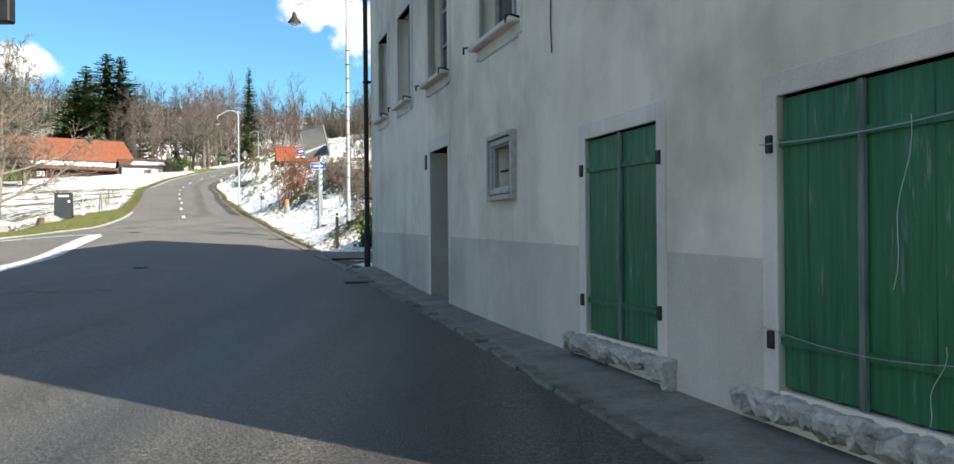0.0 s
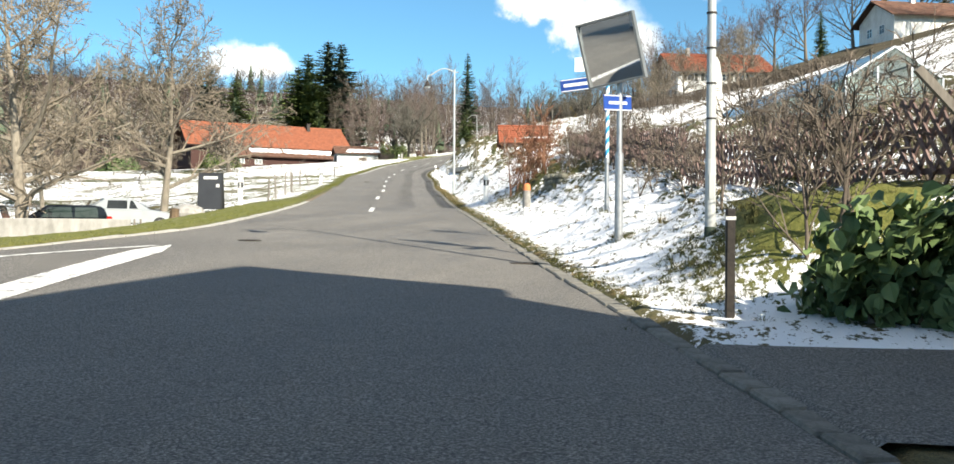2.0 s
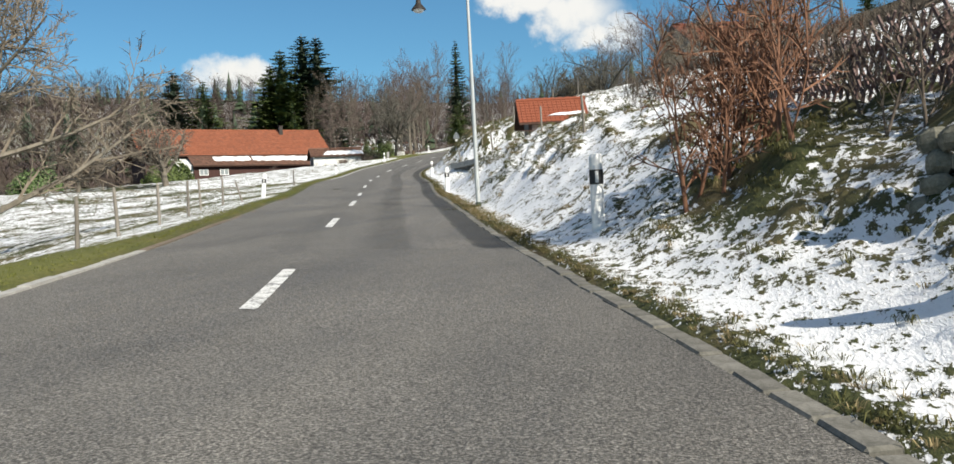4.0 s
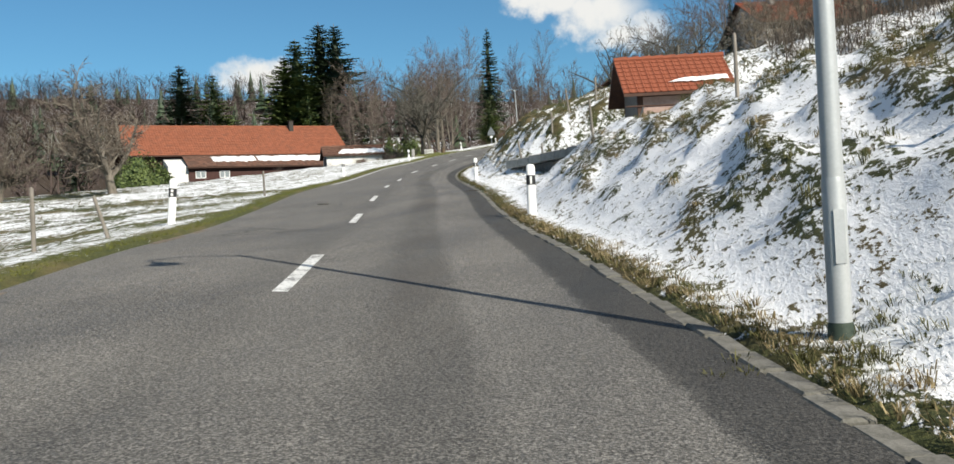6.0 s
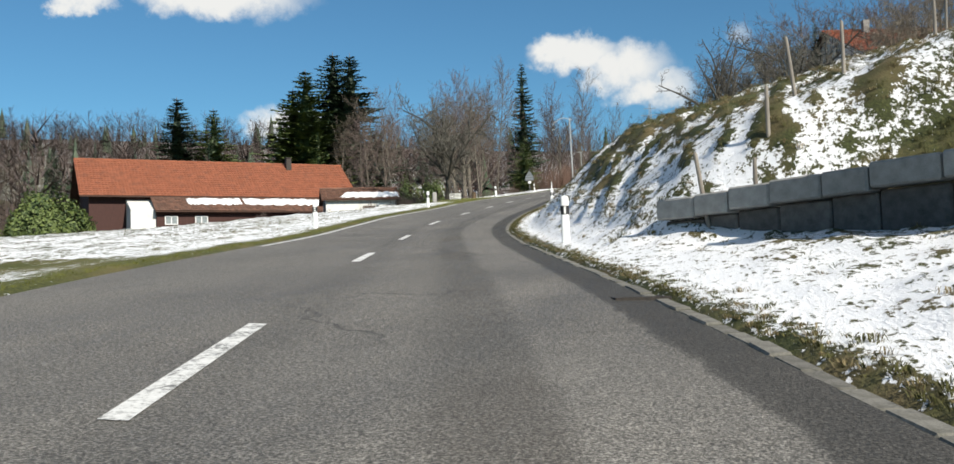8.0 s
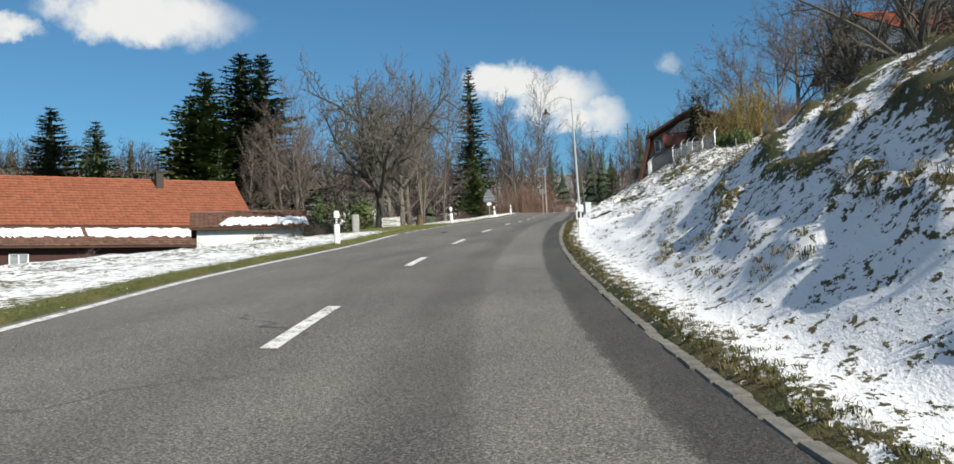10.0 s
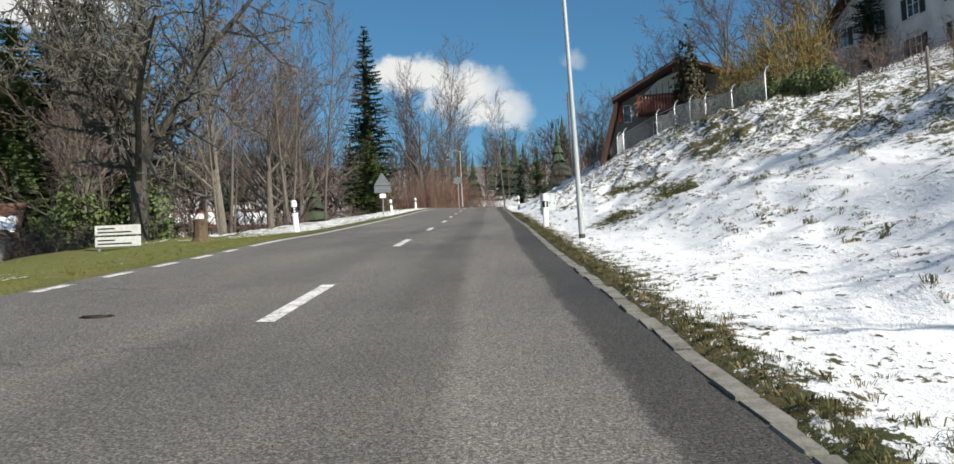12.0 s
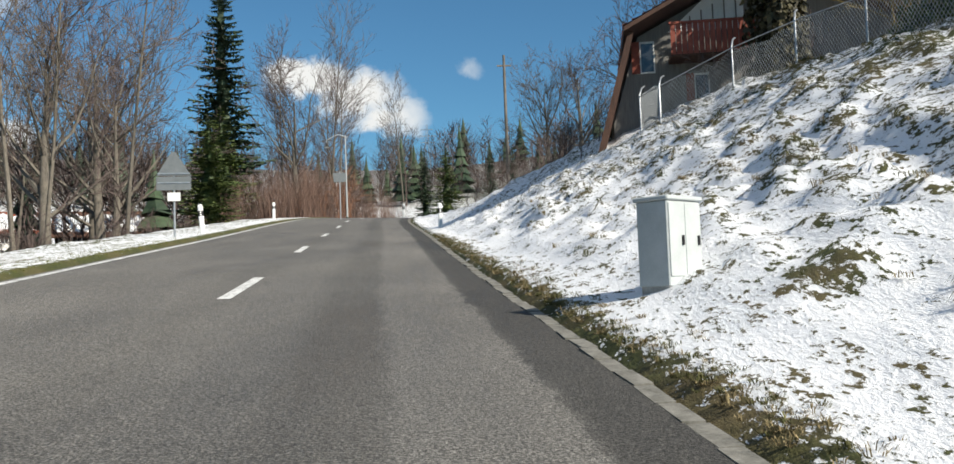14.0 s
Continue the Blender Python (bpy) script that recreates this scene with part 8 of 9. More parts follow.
for (xa, za), (xb, zb) in (((0.55, CR - 2.45), (apex, CR)), ((CW + 1.2, 24.0 - cz + 0.4), (apex, CR))):
    k = Kit().prism([(xa, 0, za), (xb, 0, zb), (xb, 0, zb + 0.16), (xa, 0, za + 0.16)], (0, -1.6, 0), (0, 12.6, 0))
    rf = part("roof", k, BROWN_WOOD, chalet, "dark verge boards")
    k = Kit()
    tiled_slope(k, (xa, -1.6, za + 0.17), (xa, 12.6, za + 0.17), (xb, 12.6, zb + 0.17), (xb, -1.6, zb + 0.17), 0.4, 0.36, br)
    tagged(part("roof_tiles", k, TILE_RED, rf, "red roof tiles"), kind="stuff")
part("steep_side", Kit().prism([(-0.55, 0, CE - 2.2), (0.7, 0, CR - 2.4), (0.9, 0, CR - 2.4), (-0.3, 0, CE - 2.2)], (0, -1.2, 0), (0, 12.3, 0)), BROWN_WOOD, chalet, "dark steep lower roof side")
part("white_panel", Kit().prism([(2.2, 0, CB - 3.1), (5.0, 0, CB - 3.1), (5.0, 0, CB - 1.4), (3.6, 0, CB - 1.9), (2.35, 0, CB - 3.0)], (0, -0.06, 0), (0, 0.0, 0)), WHITE_WALL, chalet, "white rendered gable panel")
for i in range(6):
    part("gable_batten", Kit().box(2.6 + i * 0.42, 2.65 + i * 0.42, -0.09, -0.06, CB - 3.05, CB - 2.75 + i * 0.2), GREY_WOOD, chalet)
bal = part("balcony", Kit().box(2.2, 5.2, -1.3, 0.0, CB - 4.3, CB - 4.15), BROWN_WOOD, chalet, "wooden balcony")
for i in range(15):
    part("baluster_board", Kit().box(2.2 + i * 0.2, 2.37 + i * 0.2, -1.33, -1.29, CB - 4.25, CB - 3.15), RED_BOARD, bal)
part("handrail", Kit().box(2.15, 5.25, -1.36, -1.25, CB - 3.15, CB - 3.07), RED_BOARD, bal)
for u, z in ((1.45, CB - 4.6), (3.4, CB - 5.9)):
    win = part("window", Kit().box(u - 0.45, u + 0.25, -0.05, 0.0, z, z + 1.2), OLD_WHITE, chalet)
    part("shutter", Kit().box(u - 0.6, u - 0.3, -0.09, -0.05, z, z + 1.2), RED_BOARD, win)
    part("pane", Kit().box(u - 0.25, u + 0.2, -0.062, -0.05, z + 0.06, z + 1.12), GLASS_DARK, win)

# the big white house higher up, its gable towards the road
white = gable_house("white_house", pose(-6.4, 209.0, 27.0, 0, 0, 16.0), 19.0, 20.5, 5.9, 10.7, WHITE_WALL, TILE_RED, "large white rendered house with dark shutters and a red tiled roof",
                    [("left", u, z, 1.3, 1.5, True) for u in (3.0, 8.0, 13.0, 17.6) for z in (1.0, 4.2)] + [("left", u, 6.9, 1.2, 1.4, True) for u in (7.0, 12.5)] + [("front", u, 3.9, 1.3, 1.3, True) for u in (2.5, 6, 9.5, 12.8)], over=1.0, course=0.45, tile=0.42)
part("chimney", Kit().box(4, 4.8, 8.6, 9.4, 9.0, 11.9), STONE, white)

# further houses on the slope
hb = gable_house("villa", pose(23.0, 158.5, ground_at(26, 160) - 0.5, 0, 0, 20), 17, 9, 3.2, 5.6, WHITE_WALL, TILE_BROWN, "pale villa with a brown roof high on the hill", [("left", 3, 0.9, 1.2, 1.2, False), ("left", 6.2, 0.9, 1.2, 1.2, False)], over=0.9, course=0.6, tile=0.6)
part("chimney", Kit().box(5, 5.6, 4, 4.6, 5, 7), WHITE_WALL, hb)
for x, y, turn, s, mat in ((-88, 290, 20, 1.0, TILE_BROWN), (-108, 305, 40, 1.0, TILE_RED), (-78, 335, 0, 1.1, TILE_BROWN), (-140, 300, 10, 1.0, TILE_BROWN)):
    v = gable_house("valley_house", pose(x, y, ground_at(x, y) - 0.5, 0, 0, turn), 12, 9, 4.6, 7.6, WHITE_WALL, mat, "pale house with a snowy roof in the valley", [("front", u, z, 1.0, 1.2, True) for u in (2.2, 6, 9.8) for z in (0.8, 3.0)], over=0.8, course=0.8, tile=0.8)
    k = Kit()
    snow_sheet(k, [(-0.5, -0.6, 4.3), (12.5, -0.6, 4.3), (12.5, 4.3, 7.7), (-0.5, 4.3, 7.7)], br, 0.14)
    part("snow", k, SNOW, v, "snow on the roof", smooth=True)

# greenhouse behind the fence
GH_GLASS, gn, gl, gb = material("greenhouse_glass", 0.08, 0, 0.5)
gb.inputs["Base Color"].default_value = (0.5, 0.58, 0.55, 1)
gb.inputs["Transmission Weight"].default_value = 0.75
gb.inputs["IOR"].default_value = 1.1
gh = thing("greenhouse", pose(-0.26, 45.94, 4.8, 0, 0, 15.3), "small glass greenhouse with a grey metal frame behind the fence", "greenhouse")
GW, GD, GE, GR = 2.7, 14.0, 1.45, 2.3
for y in np.linspace(0, GD, 7):
    part("rib", Kit().beam((0, y, 0), (0, y, GE), 0.05, 0.05).beam((GW, y, 0), (GW, y, GE), 0.05, 0.05).beam((0, y, GE), (GW / 2, y, GR), 0.05, 0.05).beam((GW, y, GE), (GW / 2, y, GR), 0.05, 0.05), GALVANISED, gh)
for x, z in ((0, GE), (GW, GE), (GW / 2, GR), (GW / 4, (GE + GR) / 2), (GW * 0.75, (GE + GR) / 2)):
    part("rail", Kit().beam((x, 0, z), (x, GD, z), 0.04, 0.05), GALVANISED, gh)
for i in range(6):
    y0, y1 = GD * i / 6 + 0.03, GD * (i + 1) / 6 - 0.03
    for xa, za, xb, zb in ((0, 0.05, 0, GE), (GW, 0.05, GW, GE), (0, GE + 0.03, GW / 2, GR + 0.02), (GW, GE + 0.03, GW / 2, GR + 0.02)):
        part("pane", Kit().add([(xa, y0, za), (xa, y1, za), (xb, y1, zb), (xb, y0, zb), (xa + 0.004, y0, za + 0.004), (xa + 0.004, y1, za + 0.004), (xb + 0.004, y1, zb + 0.004), (xb + 0.004, y0, zb + 0.004)], [(0, 1, 2, 3), (4, 5, 6, 7), (0, 1, 5, 4), (2, 3, 7, 6), (1, 2, 6, 5), (0, 3, 7, 4)]), GH_GLASS, gh)
for x0, x1 in ((0.03, GW / 2 - 0.5), (GW / 2 + 0.5, GW - 0.03), (GW / 2 - 0.46, GW / 2 + 0.46)):
    part("pane", Kit().box(x0, x1, -0.004, 0.0, 0.05, GE), GH_GLASS, gh)
part("door_frame", Kit().box(GW / 2 - 0.5, GW / 2 - 0.45, -0.03, 0.03, 0, GE + 0.3).box(GW / 2 + 0.45, GW / 2 + 0.5, -0.03, 0.03, 0, GE + 0.3), GALVANISED, gh)

# the standing white stone in the garden
ms = thing("standing_stone", stand(-3.5, 52.7, 20, 0.2), "tall pale standing stone in the garden", "standing stone")
part("stone", Kit().lathe([(0.24, 0), (0.27, 0.5), (0.25, 1.2), (0.21, 1.9), (0.14, 2.3), (0.05, 2.5)], 9), OLD_WHITE, ms, bevel=0.04)

# ---- fences ----
fence = thing("lattice_fence", Matrix.Identity(4), "dark weathered crossed-lath garden fence on the bank", "fence")
line = curve([(28.8, -1.75), (33, -3.1), (40, -5.0), (48, -6.95), (57, -9.1)])
lath = random.Random(3)
LATH = mesh_of("lath", Kit().box(-0.024, 0.024, -0.012, 0.012, -0.52, 0.52), PLUM_WOOD)
y = 28.9
while y < 57:
    step = 0.22
    x = float(line(y))
    turn = math.degrees(math.atan2(float(line(y + 0.5) - line(y - 0.5)), 1.0))
    z = ground_at(x, y) + 0.1
    for sgn in (-1, 1):
        ob = new("lath", LATH)
        ob.parent = fence
        ob.matrix_world = pose(x + sgn * 0.016, y, z + 0.36 + lath.uniform(-0.03, 0.03), 0, 0, -turn) @ pose(0, 0, 0, sgn * 37 + lath.uniform(-4, 4), 0, 0) @ pose(0, 0, 0, 0, 0, 90)
    y += step
for y0 in np.arange(28.9, 57, 2.4):
    x0, x1 = float(line(y0)) + 0.06, float(line(y0 + 2.4)) + 0.06
    part("fence_post", Kit().box(x0 + 0.0, x0 + 0.09, y0 - 0.045, y0 + 0.045, ground_at(x0, y0) - 0.2, ground_at(x0, y0) + 0.85), PLUM_WOOD, fence, bevel=0.01)
    for h in (0.2, 0.62):
        part("rail", Kit().beam((x0 + 0.02, y0, ground_at(x0, y0) + h), (x1 + 0.02, y0 + 2.4, ground_at(x1, y0 + 2.4) + h), 0.05, 0.07), PLUM_WOOD, fence)
for i in range(4):
    x, y = -1.7 + i * 0.62, 28.75 - i * 0.05
    part("brace", Kit().beam((x - 0.5, y, ground_at(-1.7, 28.8) + 1.25), (x + 0.6, y + 0.1, ground_at(-1.7, 28.8) + 0.0), 0.08, 0.08), GREY_WOOD, fence, "pale round brace")

POST = mesh_of("fence_post", Kit().lathe([(0.06, -0.3), (0.055, 0.6), (0.05, 1.2), (0.02, 1.24)], 9), GREY_WOOD, smooth=True)
for x, y, h, lean in ((-26.3, 69, 1.05, (2, -1)), (-27.3, 72.6, 1.05, (0, 1)), (-27.9, 75.5, 0.85, (3, -16)), (-32.3, 91.5, 0.9, (0, 0)), (-24.3, 64.5, 1.0, (1, 1)), (-22.9, 60.5, 1.0, (0, 0)), (-21.8, 57.0, 1.0, (0, -3)), (-20.9, 54.3, 0.9, (0, 2)),
                      (-12.9, 66.0, 1.05, (0, -2)), (-15.75, 78.0, 1.2, (0, 0)), (-19.56, 87.0, 1.05, (0, -3)), (-24.0, 99.5, 1.25, (0, -8)), (-22.9, 101, 0.9, (0, 0)), (-22.3, 102.5, 1.15, (0, -6)), (-21.2, 104, 1.1, (0, 0)), (-18.8, 107, 1.2, (0, 0)), (-17.5, 112, 1.2, (0, 2)), (-23.2, 99.8, 0.7, (0, 0)),
                      (-26.2, 144, 1.1, (0, 0)), (-26.8, 150, 1.2, (0, 2)), (-27.2, 153, 1.0, (0, 0)), (-27.5, 158, 1.3, (0, -3)), (-27.6, 164.5, 1.0, (0, 0)), (-27.8, 169, 1.0, (0, 0))):
    p = new("wooden_post", POST)
    p.matrix_world = pose(x, y, ground_at(x, y), lean[0], lean[1], 0) @ Matrix.Diagonal((0.72, 0.72, h / 1.2, 1))
    tagged(p, "weathered grey wooden fence post in the snow", "fence post", "fence posts")

# wire mesh fence with bent posts round the hillside house
wire = thing("wire_fence", Matrix.Identity(4), "galvanised wire mesh fence with bent-over posts above the bank", "fence")


def mesh_material():
    m, n, l, b = material("wire_mesh", 0.5, 0.6, 0.4)
    b.inputs["Base Color"].default_value = (0.3, 0.32, 0.33, 1)
    return m


WIRE = mesh_material()
stops = [(-32.6, 203.5), (-32.3, 201.8), (-30.3, 200.5), (-29.6, 197), (-29.2, 193.5), (-28.9, 190), (-28.3, 186), (-27.6, 182)]
for (x0, y0), (x1, y1) in zip(stops, stops[1:]):
    n = 26
    for s in (-1, 1):
        k = Kit()
        for i in range(-6, n):
            t0, t1 = i / n, (i + 8) / n
            a0, a1 = (0.0, 1.0) if s > 0 else (1.0, 0.0)
            lo, hi = max(t0, 0.0), min(t1, 1.0)
            if hi - lo < 0.02:
                continue
            h = lambda t: 0.05 + 1.15 * (a0 + (a1 - a0) * (t - t0) / (t1 - t0))
            p = lambda t: (x0 + (x1 - x0) * t, y0 + (y1 - y0) * t, ground_at(x0 + (x1 - x0) * t, y0 + (y1 - y0) * t) + h(t))
            k.tube([p(lo), p(hi)], 0.006, 3, caps=False)
        part("wire_mesh", k, WIRE, wire)
for x, y in stops:
    z = ground_at(x, y)
    part("fence_post", Kit().tube([(x, y, z - 0.2), (x, y, z + 1.25), (x + 0.14, y + 0.3, z + 1.55), (x + 0.3, y + 0.6, z + 1.68)], 0.028, 8), GALVANISED, wire, smooth=True)
part("top_rail", Kit().tube([(x + 0.02, y, ground_at(x, y) + 1.22) for x, y in stops], 0.016, 6), GALVANISED, wire)

# lattice pylons on the ridge far behind
for x, y, base, top in ((-68.6, 700, 84, 114.6), (-56, 780, 95, 125.2)):
    py = thing("power_pylon", pose(x, y, base), "thin grey lattice power pylon on the far ridge", "pylon", "power pylons")
    h = top - base
    for sx, sy in ((-1, -1), (1, -1), (1, 1), (-1, 1)):
        part("leg", Kit().beam((sx * 2.2, sy * 2.2, -6), (sx * 0.3, sy * 0.3, h), 0.3, 0.3), GALVANISED, py)
    for z, w in ((h * 0.62, 4.6), (h * 0.76, 5.6), (h * 0.9, 4.0)):
        part("crossarm", Kit().beam((-w, 0, z), (w, 0, z), 0.3, 0.35), GALVANISED, py)
    for i in range(7):
        z0, z1 = h * i / 8, h * (i + 1) / 8
        w0, w1 = 2.2 - 1.9 * i / 8, 2.2 - 1.9 * (i + 1) / 8
        part("brace", Kit().beam((-w0, -w0, z0), (w1, -w1, z1), 0.16, 0.16), GALVANISED, py)

pole = thing("wooden_pole", stand(-35.2, 237.9), "tall thin wooden utility pole", "utility pole")
part("pole", Kit().tube([(0, 0, -0.5), (0, 0, 31.4 - ground_at(-35.2, 237.9))], [0.13, 0.09], 10), GREY_WOOD, pole, smooth=True)
part("crossbar", Kit().box(-0.5, 0.5, -0.05, 0.05, 30.6 - ground_at(-35.2, 237.9), 30.7 - ground_at(-35.2, 237.9)), GREY_WOOD, pole)

# ---- the parking place: low wall and cars ----
PALE_WALL = mottled("weathered_whitewash", (0.17, 0.165, 0.15), (0.36, 0.35, 0.33), 4.0, 0.9, bump=0.5, stretch=(1, 1, 0.5))
lw = thing("low_wall", along(-24.9, 44.0, -22.2, 46.6, 1.5), "low whitewashed wall in front of the parked cars", "wall", kind="structure")
part("wall_body", Kit().box(-1.5, 3.75, -0.1, 0.1, -0.6, 0.8), PALE_WALL, lw, bevel=0.02)
part("loose_block", Kit().box(2.55, 3.2, -0.32, -0.1, -0.2, 0.38, pose(0, 0, 0, 0, 3, 0)), CONCRETE, lw, "broken concrete block", bevel=0.03)
for x in (3.85, 4.05):
    part("stake", Kit().box(x, x + 0.05, -0.03, 0.02, -0.4, 0.8), GREY_WOOD, lw, "thin pale stake")
root = thing("tree_stump", stand(-20.7, 46.75, 0, 0.05), "dark rotten stump at the edge of the grass", "tree stump")
part("bark", Kit().lathe([(0.22, 0), (0.16, 0.1), (0.15, 0.25), (0.17, 0.36), (0.05, 0.38)], 8), BROWN_BARK, root)
rock = thing("boulder", stand(-20.75, 47.7, 30, 0.1), "mossy boulder on the grass", "boulder")
part("stone", Kit().lathe([(0.5, 0), (0.62, 0.15), (0.5, 0.38), (0.2, 0.5)], 9), STONE, rock, bevel=0.06)


def car(x, y, turn, paint, label, length=4.2, high=1.48, estate=True):
    c = thing("car", pose(x, y, ground_at(x, y), 0, 0, turn), label, "car", "parked cars")
    w = 0.86
    side = [(-length / 2, 0.32), (-length / 2 - 0.03, 0.75), (-length / 2 + 0.05, 0.95), (length / 2 - 1.15, 0.95), (length / 2 - 0.12, 0.78), (length / 2, 0.6), (length / 2 - 0.03, 0.3)]
    k = Kit().prism([(px, -w, pz) for px, pz in side], (0, 0, 0), (0, 2 * w, 0))
    part("body", k, paint, c, smooth=True, bevel=0.06)
    top = [(-length / 2 + 0.08, 0.94), (-length / 2 + (0.3 if estate else 0.75), high - 0.06), (-length / 2 + 0.7, high), (length / 2 - 2.0, high), (length / 2 - 1.2, 0.94)]
    cabin = part("cabin", Kit().prism([(px, -w * 0.86, pz) for px, pz in top], (0, 0, 0), (0, 2 * w * 0.86, 0)), paint, c, smooth=True, bevel=0.05)
    for s in (-1, 1):
        yy = s * (w * 0.86 + 0.004)
        x0 = -length / 2 + (0.42 if estate else 0.85)
        for a, b in ((x0, x0 + 0.85), (x0 + 0.93, length / 2 - 1.75)):
            part("side_window", Kit().prism([(a, yy, 0.99), (b, yy, 0.99), (b - (0.22 if b > 0 else 0.0), yy, high - 0.1), (a + 0.05, yy, high - 0.1)], (0, -0.004, 0), (0, 0.004, 0)), GLASS_DARK, cabin)
    part("rear_window", Kit().prism([(-length / 2 + 0.085, -0.6, 1.0), (-length / 2 + 0.085, 0.6, 1.0), (-length / 2 + 0.25, 0.56, high - 0.12), (-length / 2 + 0.25, -0.56, high - 0.12)], (-0.012, 0, 0), (0.004, 0, 0)), GLASS_DARK, cabin)
    part("windscreen", Kit().prism([(length / 2 - 1.28, -0.66, 1.0), (length / 2 - 1.28, 0.66, 1.0), (length / 2 - 1.93, 0.6, high - 0.06), (length / 2 - 1.93, -0.6, high - 0.06)], (0.0, 0, 0), (0.03, 0, 0.02)), GLASS_DARK, cabin)
    for px in (-length / 2 + 0.78, length / 2 - 0.82):
        for s in (-1, 1):
            wh = part("wheel", Kit().tube([(px, s * (w - 0.18), 0.31), (px, s * (w + 0.02), 0.31)], 0.31, 18), BLACK_PLASTIC, c, "black tyre", smooth=True)
            part("rim", Kit().tube([(px, s * (w + 0.0), 0.31), (px, s * (w + 0.03), 0.31)], 0.2, 14), GALVANISED, wh)
    for s in (-1, 1):
        part("tail_light", Kit().box(-length / 2 - 0.04, -length / 2 + 0.12, s * w * 0.9 - 0.09, s * w * 0.9 + 0.09, 0.72, 1.05), RED_LAMP, c, "red tail light", bevel=0.02)
        part("headlight", Kit().box(length / 2 - 0.16, length / 2 - 0.01, s * w * 0.8 - 0.13, s * w * 0.8 + 0.13, 0.58, 0.72), REFLECT, c, bevel=0.02)
    part("bumper", Kit().box(-length / 2 - 0.07, -length / 2 + 0.05, -w * 0.95, w * 0.95, 0.35, 0.58), paint, c, bevel=0.03)
    return c


RED_LAMP = mottled("red_lamp_lens", (0.3, 0.008, 0.008), (0.42, 0.015, 0.012), 8.0, 0.2, bump=0.05)
DARK_PAINT = mottled("dark_blue_car_paint", (0.012, 0.016, 0.022), (0.018, 0.022, 0.03), 2.0, 0.2, 0.3, bump=0.0)
SILVER_PAINT = mottled("silver_car_paint", (0.42, 0.44, 0.45), (0.5, 0.52, 0.53), 2.0, 0.28, 0.6, bump=0.0)
WHITE_CAR = mottled("white_car_paint", (0.68, 0.69, 0.7), (0.74, 0.75, 0.76), 2.0, 0.25, bump=0.0)
car(-28.6, 51.4, 212, DARK_PAINT, "dark blue estate car parked behind the low wall")
car(-28.9, 57.2, 40, SILVER_PAINT, "silver hatchback parked on the gravel", 3.9, 1.45, False)
car(-27.9, 44.7, 208, WHITE_CAR, "tall white car with upright red tail lights beside the low wall", 4.3, 1.62)

# ---- grass along the verges and between the snow ----
def grass_material(name, low, high):
    m, n, l, b = material(name, 0.85, 0, 0.2)
    isle = n.new("ShaderNodeNewGeometry")
    l.new(ramp_of(n, l, isle.outputs["Random Per Island"], [(0.0, low), (1.0, high)]), b.inputs["Base Color"])
    return m


GRASS_GREEN = grass_material("verge_grass_green", (0.042, 0.044, 0.016), (0.135, 0.13, 0.05))
GRASS_LAWN = grass_material("fresh_verge_grass", (0.075, 0.085, 0.016), (0.2, 0.205, 0.05))
GRASS_STRAW = grass_material("dead_grass_straw", (0.09, 0.068, 0.03), (0.32, 0.255, 0.14))


def tufts(name, spots, mat, label, height, blades, r):
    """spots: (x, y, size). Each tuft is a spray of narrow bent blades."""
    k = Kit()
    for x, y, s in spots:
        z = ground_at(x, y) - 0.01
        for _ in range(blades):
            a = r.uniform(0, 6.283)
            out = Vector((math.cos(a), math.sin(a), 0))
            side = Vector((-math.sin(a), math.cos(a), 0)) * (0.0018 + 0.0022 * r.random())
            h = height * s * r.uniform(0.5, 1.2)
            lean_by = r.uniform(0.4, 2.2) * h
            p = Vector((x, y, z)) + out * r.uniform(0, 0.09 * s)
            mid = p + out * lean_by * 0.4 + Vector((0, 0, h * 0.7))
            tip = p + out * lean_by + Vector((0, 0, h * r.uniform(0.4, 0.95)))
            k.add([p - side, p + side, mid + side * 0.8, mid - side * 0.8, tip], [(0, 1, 2, 3), (3, 2, 4)])
    ob = add_mesh(name, k.v, k.f, mat)
    return tagged(ob, label, "grass", kind="stuff")


def mops(name, spots, mat, label, r):
    """Old grass tussocks: blades that rise from one root and fall over on all sides."""
    k = Kit()
    for x, y, s in spots:
        z = ground_at(x, y) - 0.02
        shift = Vector((-0.35 if x > float(right_edge(y)) else 0.0, 0, 0))
        for _ in range(19):
            a = r.uniform(0, 6.283)
            out = Vector((math.cos(a), math.sin(a), 0)) * s * r.uniform(0.5, 1.25) + shift * s * r.uniform(0, 0.6)
            side = Vector((-math.sin(a), math.cos(a), 0)) * (0.0022 + 0.0028 * r.random())
            p = Vector((x + r.gauss(0, 0.035), y + r.gauss(0, 0.035), z))
            high = s * r.uniform(0.35, 0.8)
            m1 = p + out * 0.25 + Vector((0, 0, high * 0.8))
            m2 = p + out * 0.62 + Vector((0, 0, high * 0.78))
            tip = p + out + Vector((0, 0, high * r.uniform(0.0, 0.4)))
            k.add([p - side, p + side, m1 + side, m1 - side, m2 + side * 0.8, m2 - side * 0.8, tip], [(0, 1, 2, 3), (3, 2, 4, 5), (5, 4, 6)])
    return tagged(add_mesh(name, k.v, k.f, mat), label, "grass", kind="stuff")


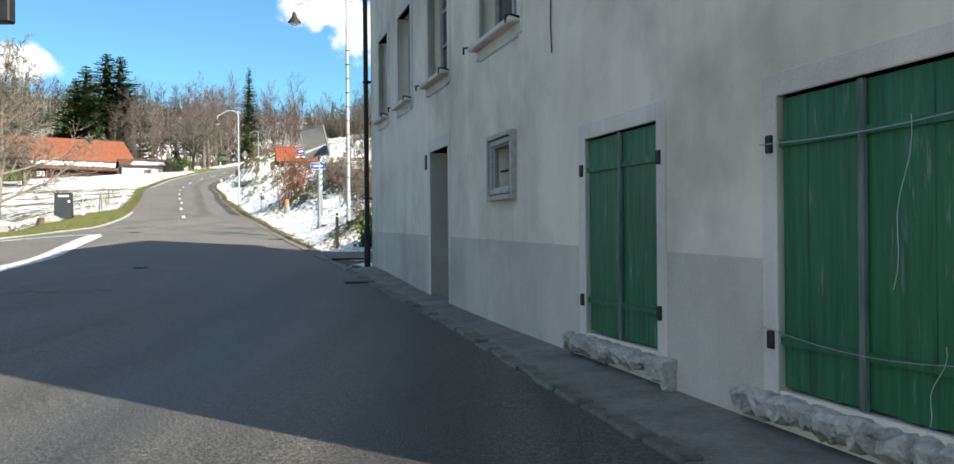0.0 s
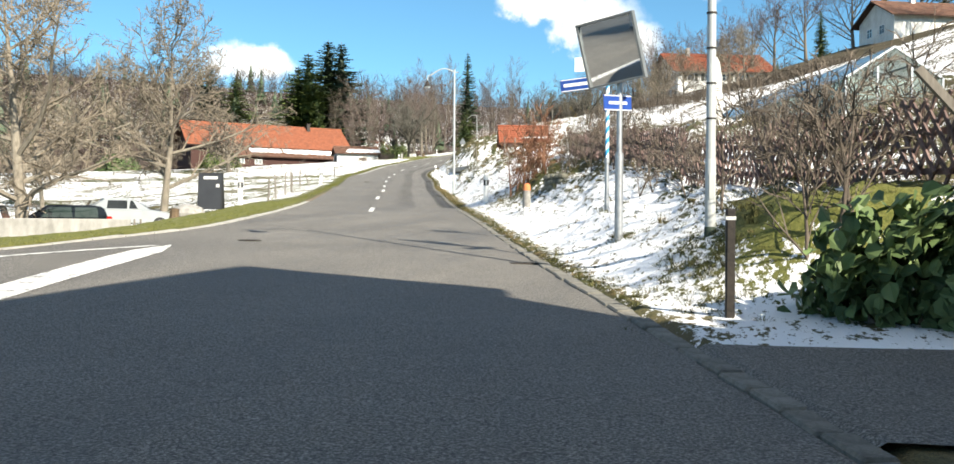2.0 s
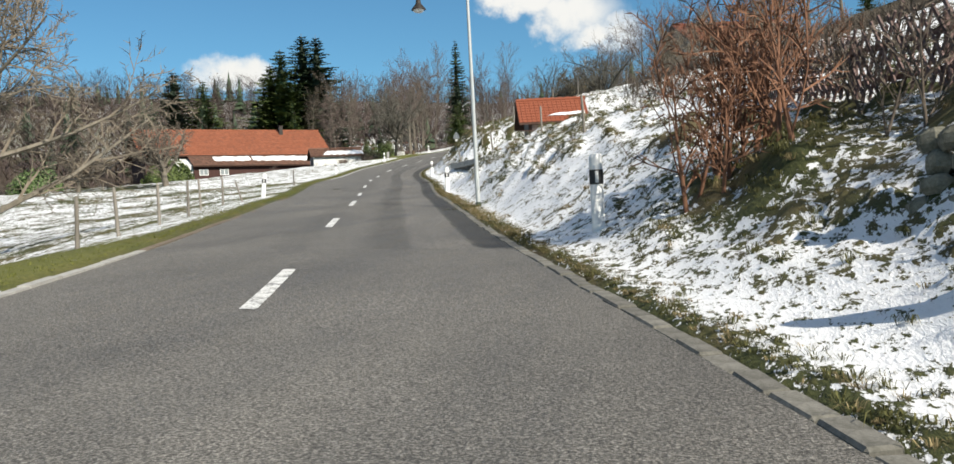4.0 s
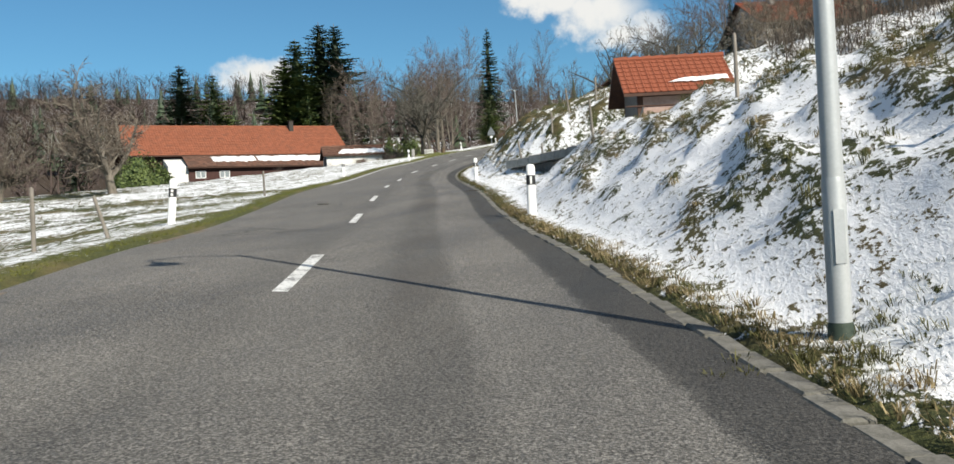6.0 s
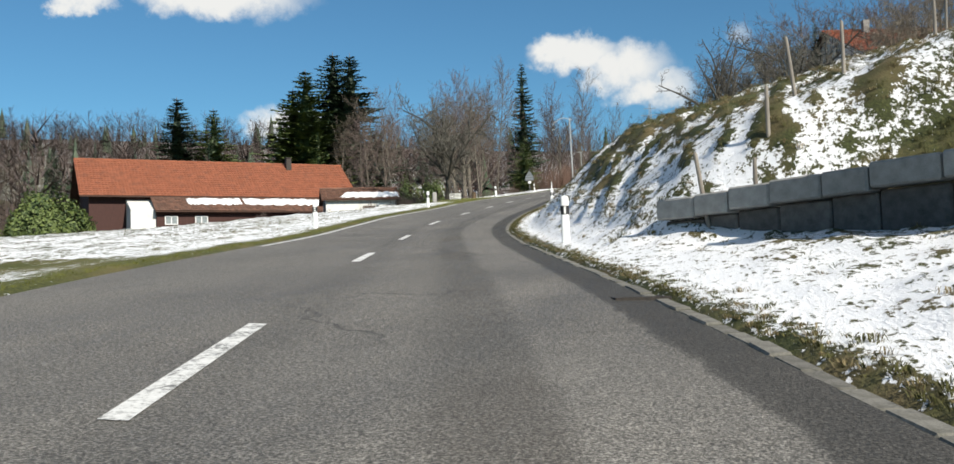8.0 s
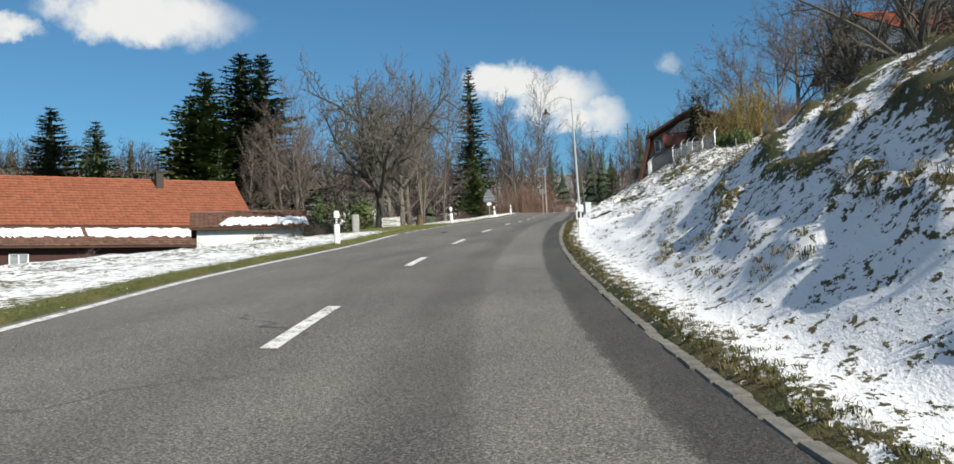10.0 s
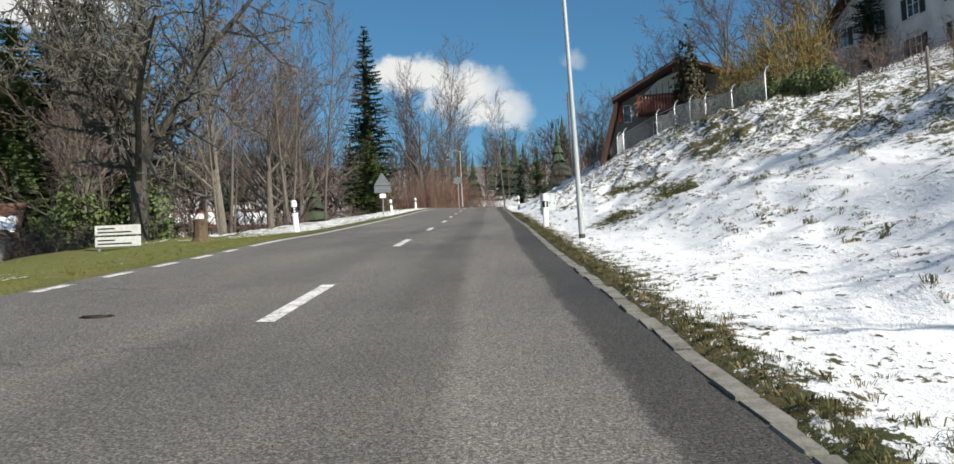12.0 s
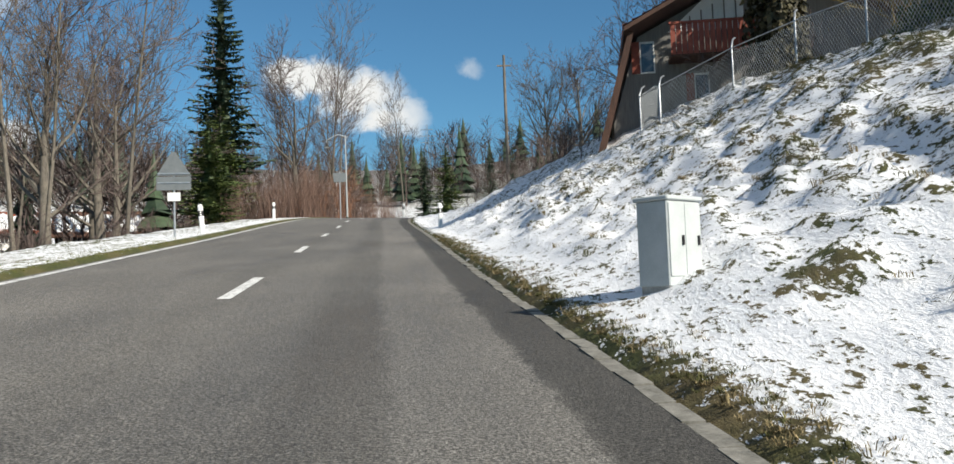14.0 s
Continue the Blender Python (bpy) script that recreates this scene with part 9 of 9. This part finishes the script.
gr = random.Random(91)
green, straw, short, bank_green, bank_straw = [], [], [], [], []
y = 28.0
while y < 205:
    r_x = float(right_edge(y))
    dry = 0.7 if 58 < y < 82 else 0.55 if y > 150 else 0.3
    for _ in range(3):
        q = 0.2 + abs(gr.gauss(0, 0.32 if 152 < y < 174 else 0.2))
        (straw if gr.random() < dry else green).append((r_x + q, y + gr.uniform(-0.15, 0.15), gr.uniform(0.5, 1.3) * (1.3 if 54 < y < 86 else 0.75)))
    if gr.random() < 0.8:
        q = gr.uniform(1.5, 9)
        (bank_straw if gr.random() < 0.6 else bank_green).append((r_x + q, y, gr.uniform(0.5, 1.2)))
    y += 0.12
y = 30.0
while y < 200:
    l_x = float(left_edge(y))
    for _ in range(3):
        short.append((l_x - 0.16 - abs(gr.gauss(0, 0.7 if y < 54 or y > 138 else 0.35)), y, gr.uniform(0.6, 1.2)))
    y += 0.14
mop_green, mop_straw = [], []
for _ in range(20000):
    y = gr.uniform(29, 200)
    q = gr.uniform(1.1, 13)
    x = float(right_edge(y)) + q
    dense = float(np.interp(y, [29, 60, 84, 88, 99, 103, 132, 140, 176, 184], [0.5, 1.4, 1.4, 0.1, 0.1, 3.0, 3.0, 0.75, 0.75, 0.95]))
    dense *= float(np.interp(q, [1.1, 2.5, 5.0], [0.35, 0.6, 1.0] if not 132 < y < 184 else [0.12, 0.15, 0.9]))
    if gr.random() < dense * 1.6 * (float(tussocks(np.array(x), np.array(y))) - 0.25):
        (mop_straw if gr.random() < (0.5 if 102 < y < 134 else 0.3) else mop_green).append((x, y, gr.uniform(0.08, 0.19) * (1.35 if 58 < y < 86 else 1.0)))
for cx, cy, sx, sy, n in ((-34.9, 166.6, 0.6, 1.8, 70), (-33.2, 168.3, 0.6, 2.4, 90), (-34.1, 177.2, 0.5, 1.2, 60), (-33.4, 174.5, 0.5, 2.2, 60), (-20.0, 98.9, 1.3, 1.8, 120), (-9.3, 50.5, 1.2, 2, 60), (-4.2, 29.2, 0.5, 1.2, 30)):
    mop_green += [(gr.gauss(cx, sx * 0.6), gr.gauss(cy, sy * 0.6), gr.uniform(0.1, 0.2)) for _ in range(n)]
y = 30.0
while y < 200:
    r_x = float(right_edge(y))
    (mop_straw if gr.random() < (0.45 if 56 < y < 84 else 0.2) else mop_green).append((r_x + 0.27 + abs(gr.gauss(0, 0.16)), y, gr.uniform(0.07, 0.13)))
    y += gr.uniform(0.15, 0.5)
mops("grass_tussocks", mop_green, GRASS_GREEN, "dark green grass tussocks standing out of the snow", gr)
mops("straw_tussocks", mop_straw, GRASS_STRAW, "straw-coloured grass tussocks standing out of the snow", gr)
extra = []
for cx, cy, sx, sy, n in ((-20.0, 98.9, 1.3, 1.8, 90), (-34.9, 166.6, 0.6, 1.6, 120), (-33.2, 168.3, 0.6, 2.2, 130), (-9.3, 50.5, 1.2, 2, 130), (-4.2, 29.2, 0.5, 1.6, 160), (-3.2, 31.5, 0.8, 2.2, 160), (-5.35, 32.8, 0.25, 0.25, 40), (-15.8, 64.4, 0.5, 0.7, 90)):
    extra += [(gr.gauss(cx, sx * 0.6), gr.gauss(cy, sy * 0.6), gr.uniform(0.6, 1.3)) for _ in range(n)]
tufts("verge_grass", green + extra, GRASS_GREEN, "tufts of green grass along the kerb and on the bank", 0.06, 20, gr)
tufts("dead_grass", straw + bank_straw, GRASS_STRAW, "tufts of straw-coloured dead grass between the snow", 0.065, 20, gr)
tufts("bank_grass", bank_green, GRASS_GREEN, "green grass tufts poking through the snow", 0.06, 12, gr)
tufts("short_grass", short, GRASS_LAWN, "short green verge grass", 0.05, 8, gr)
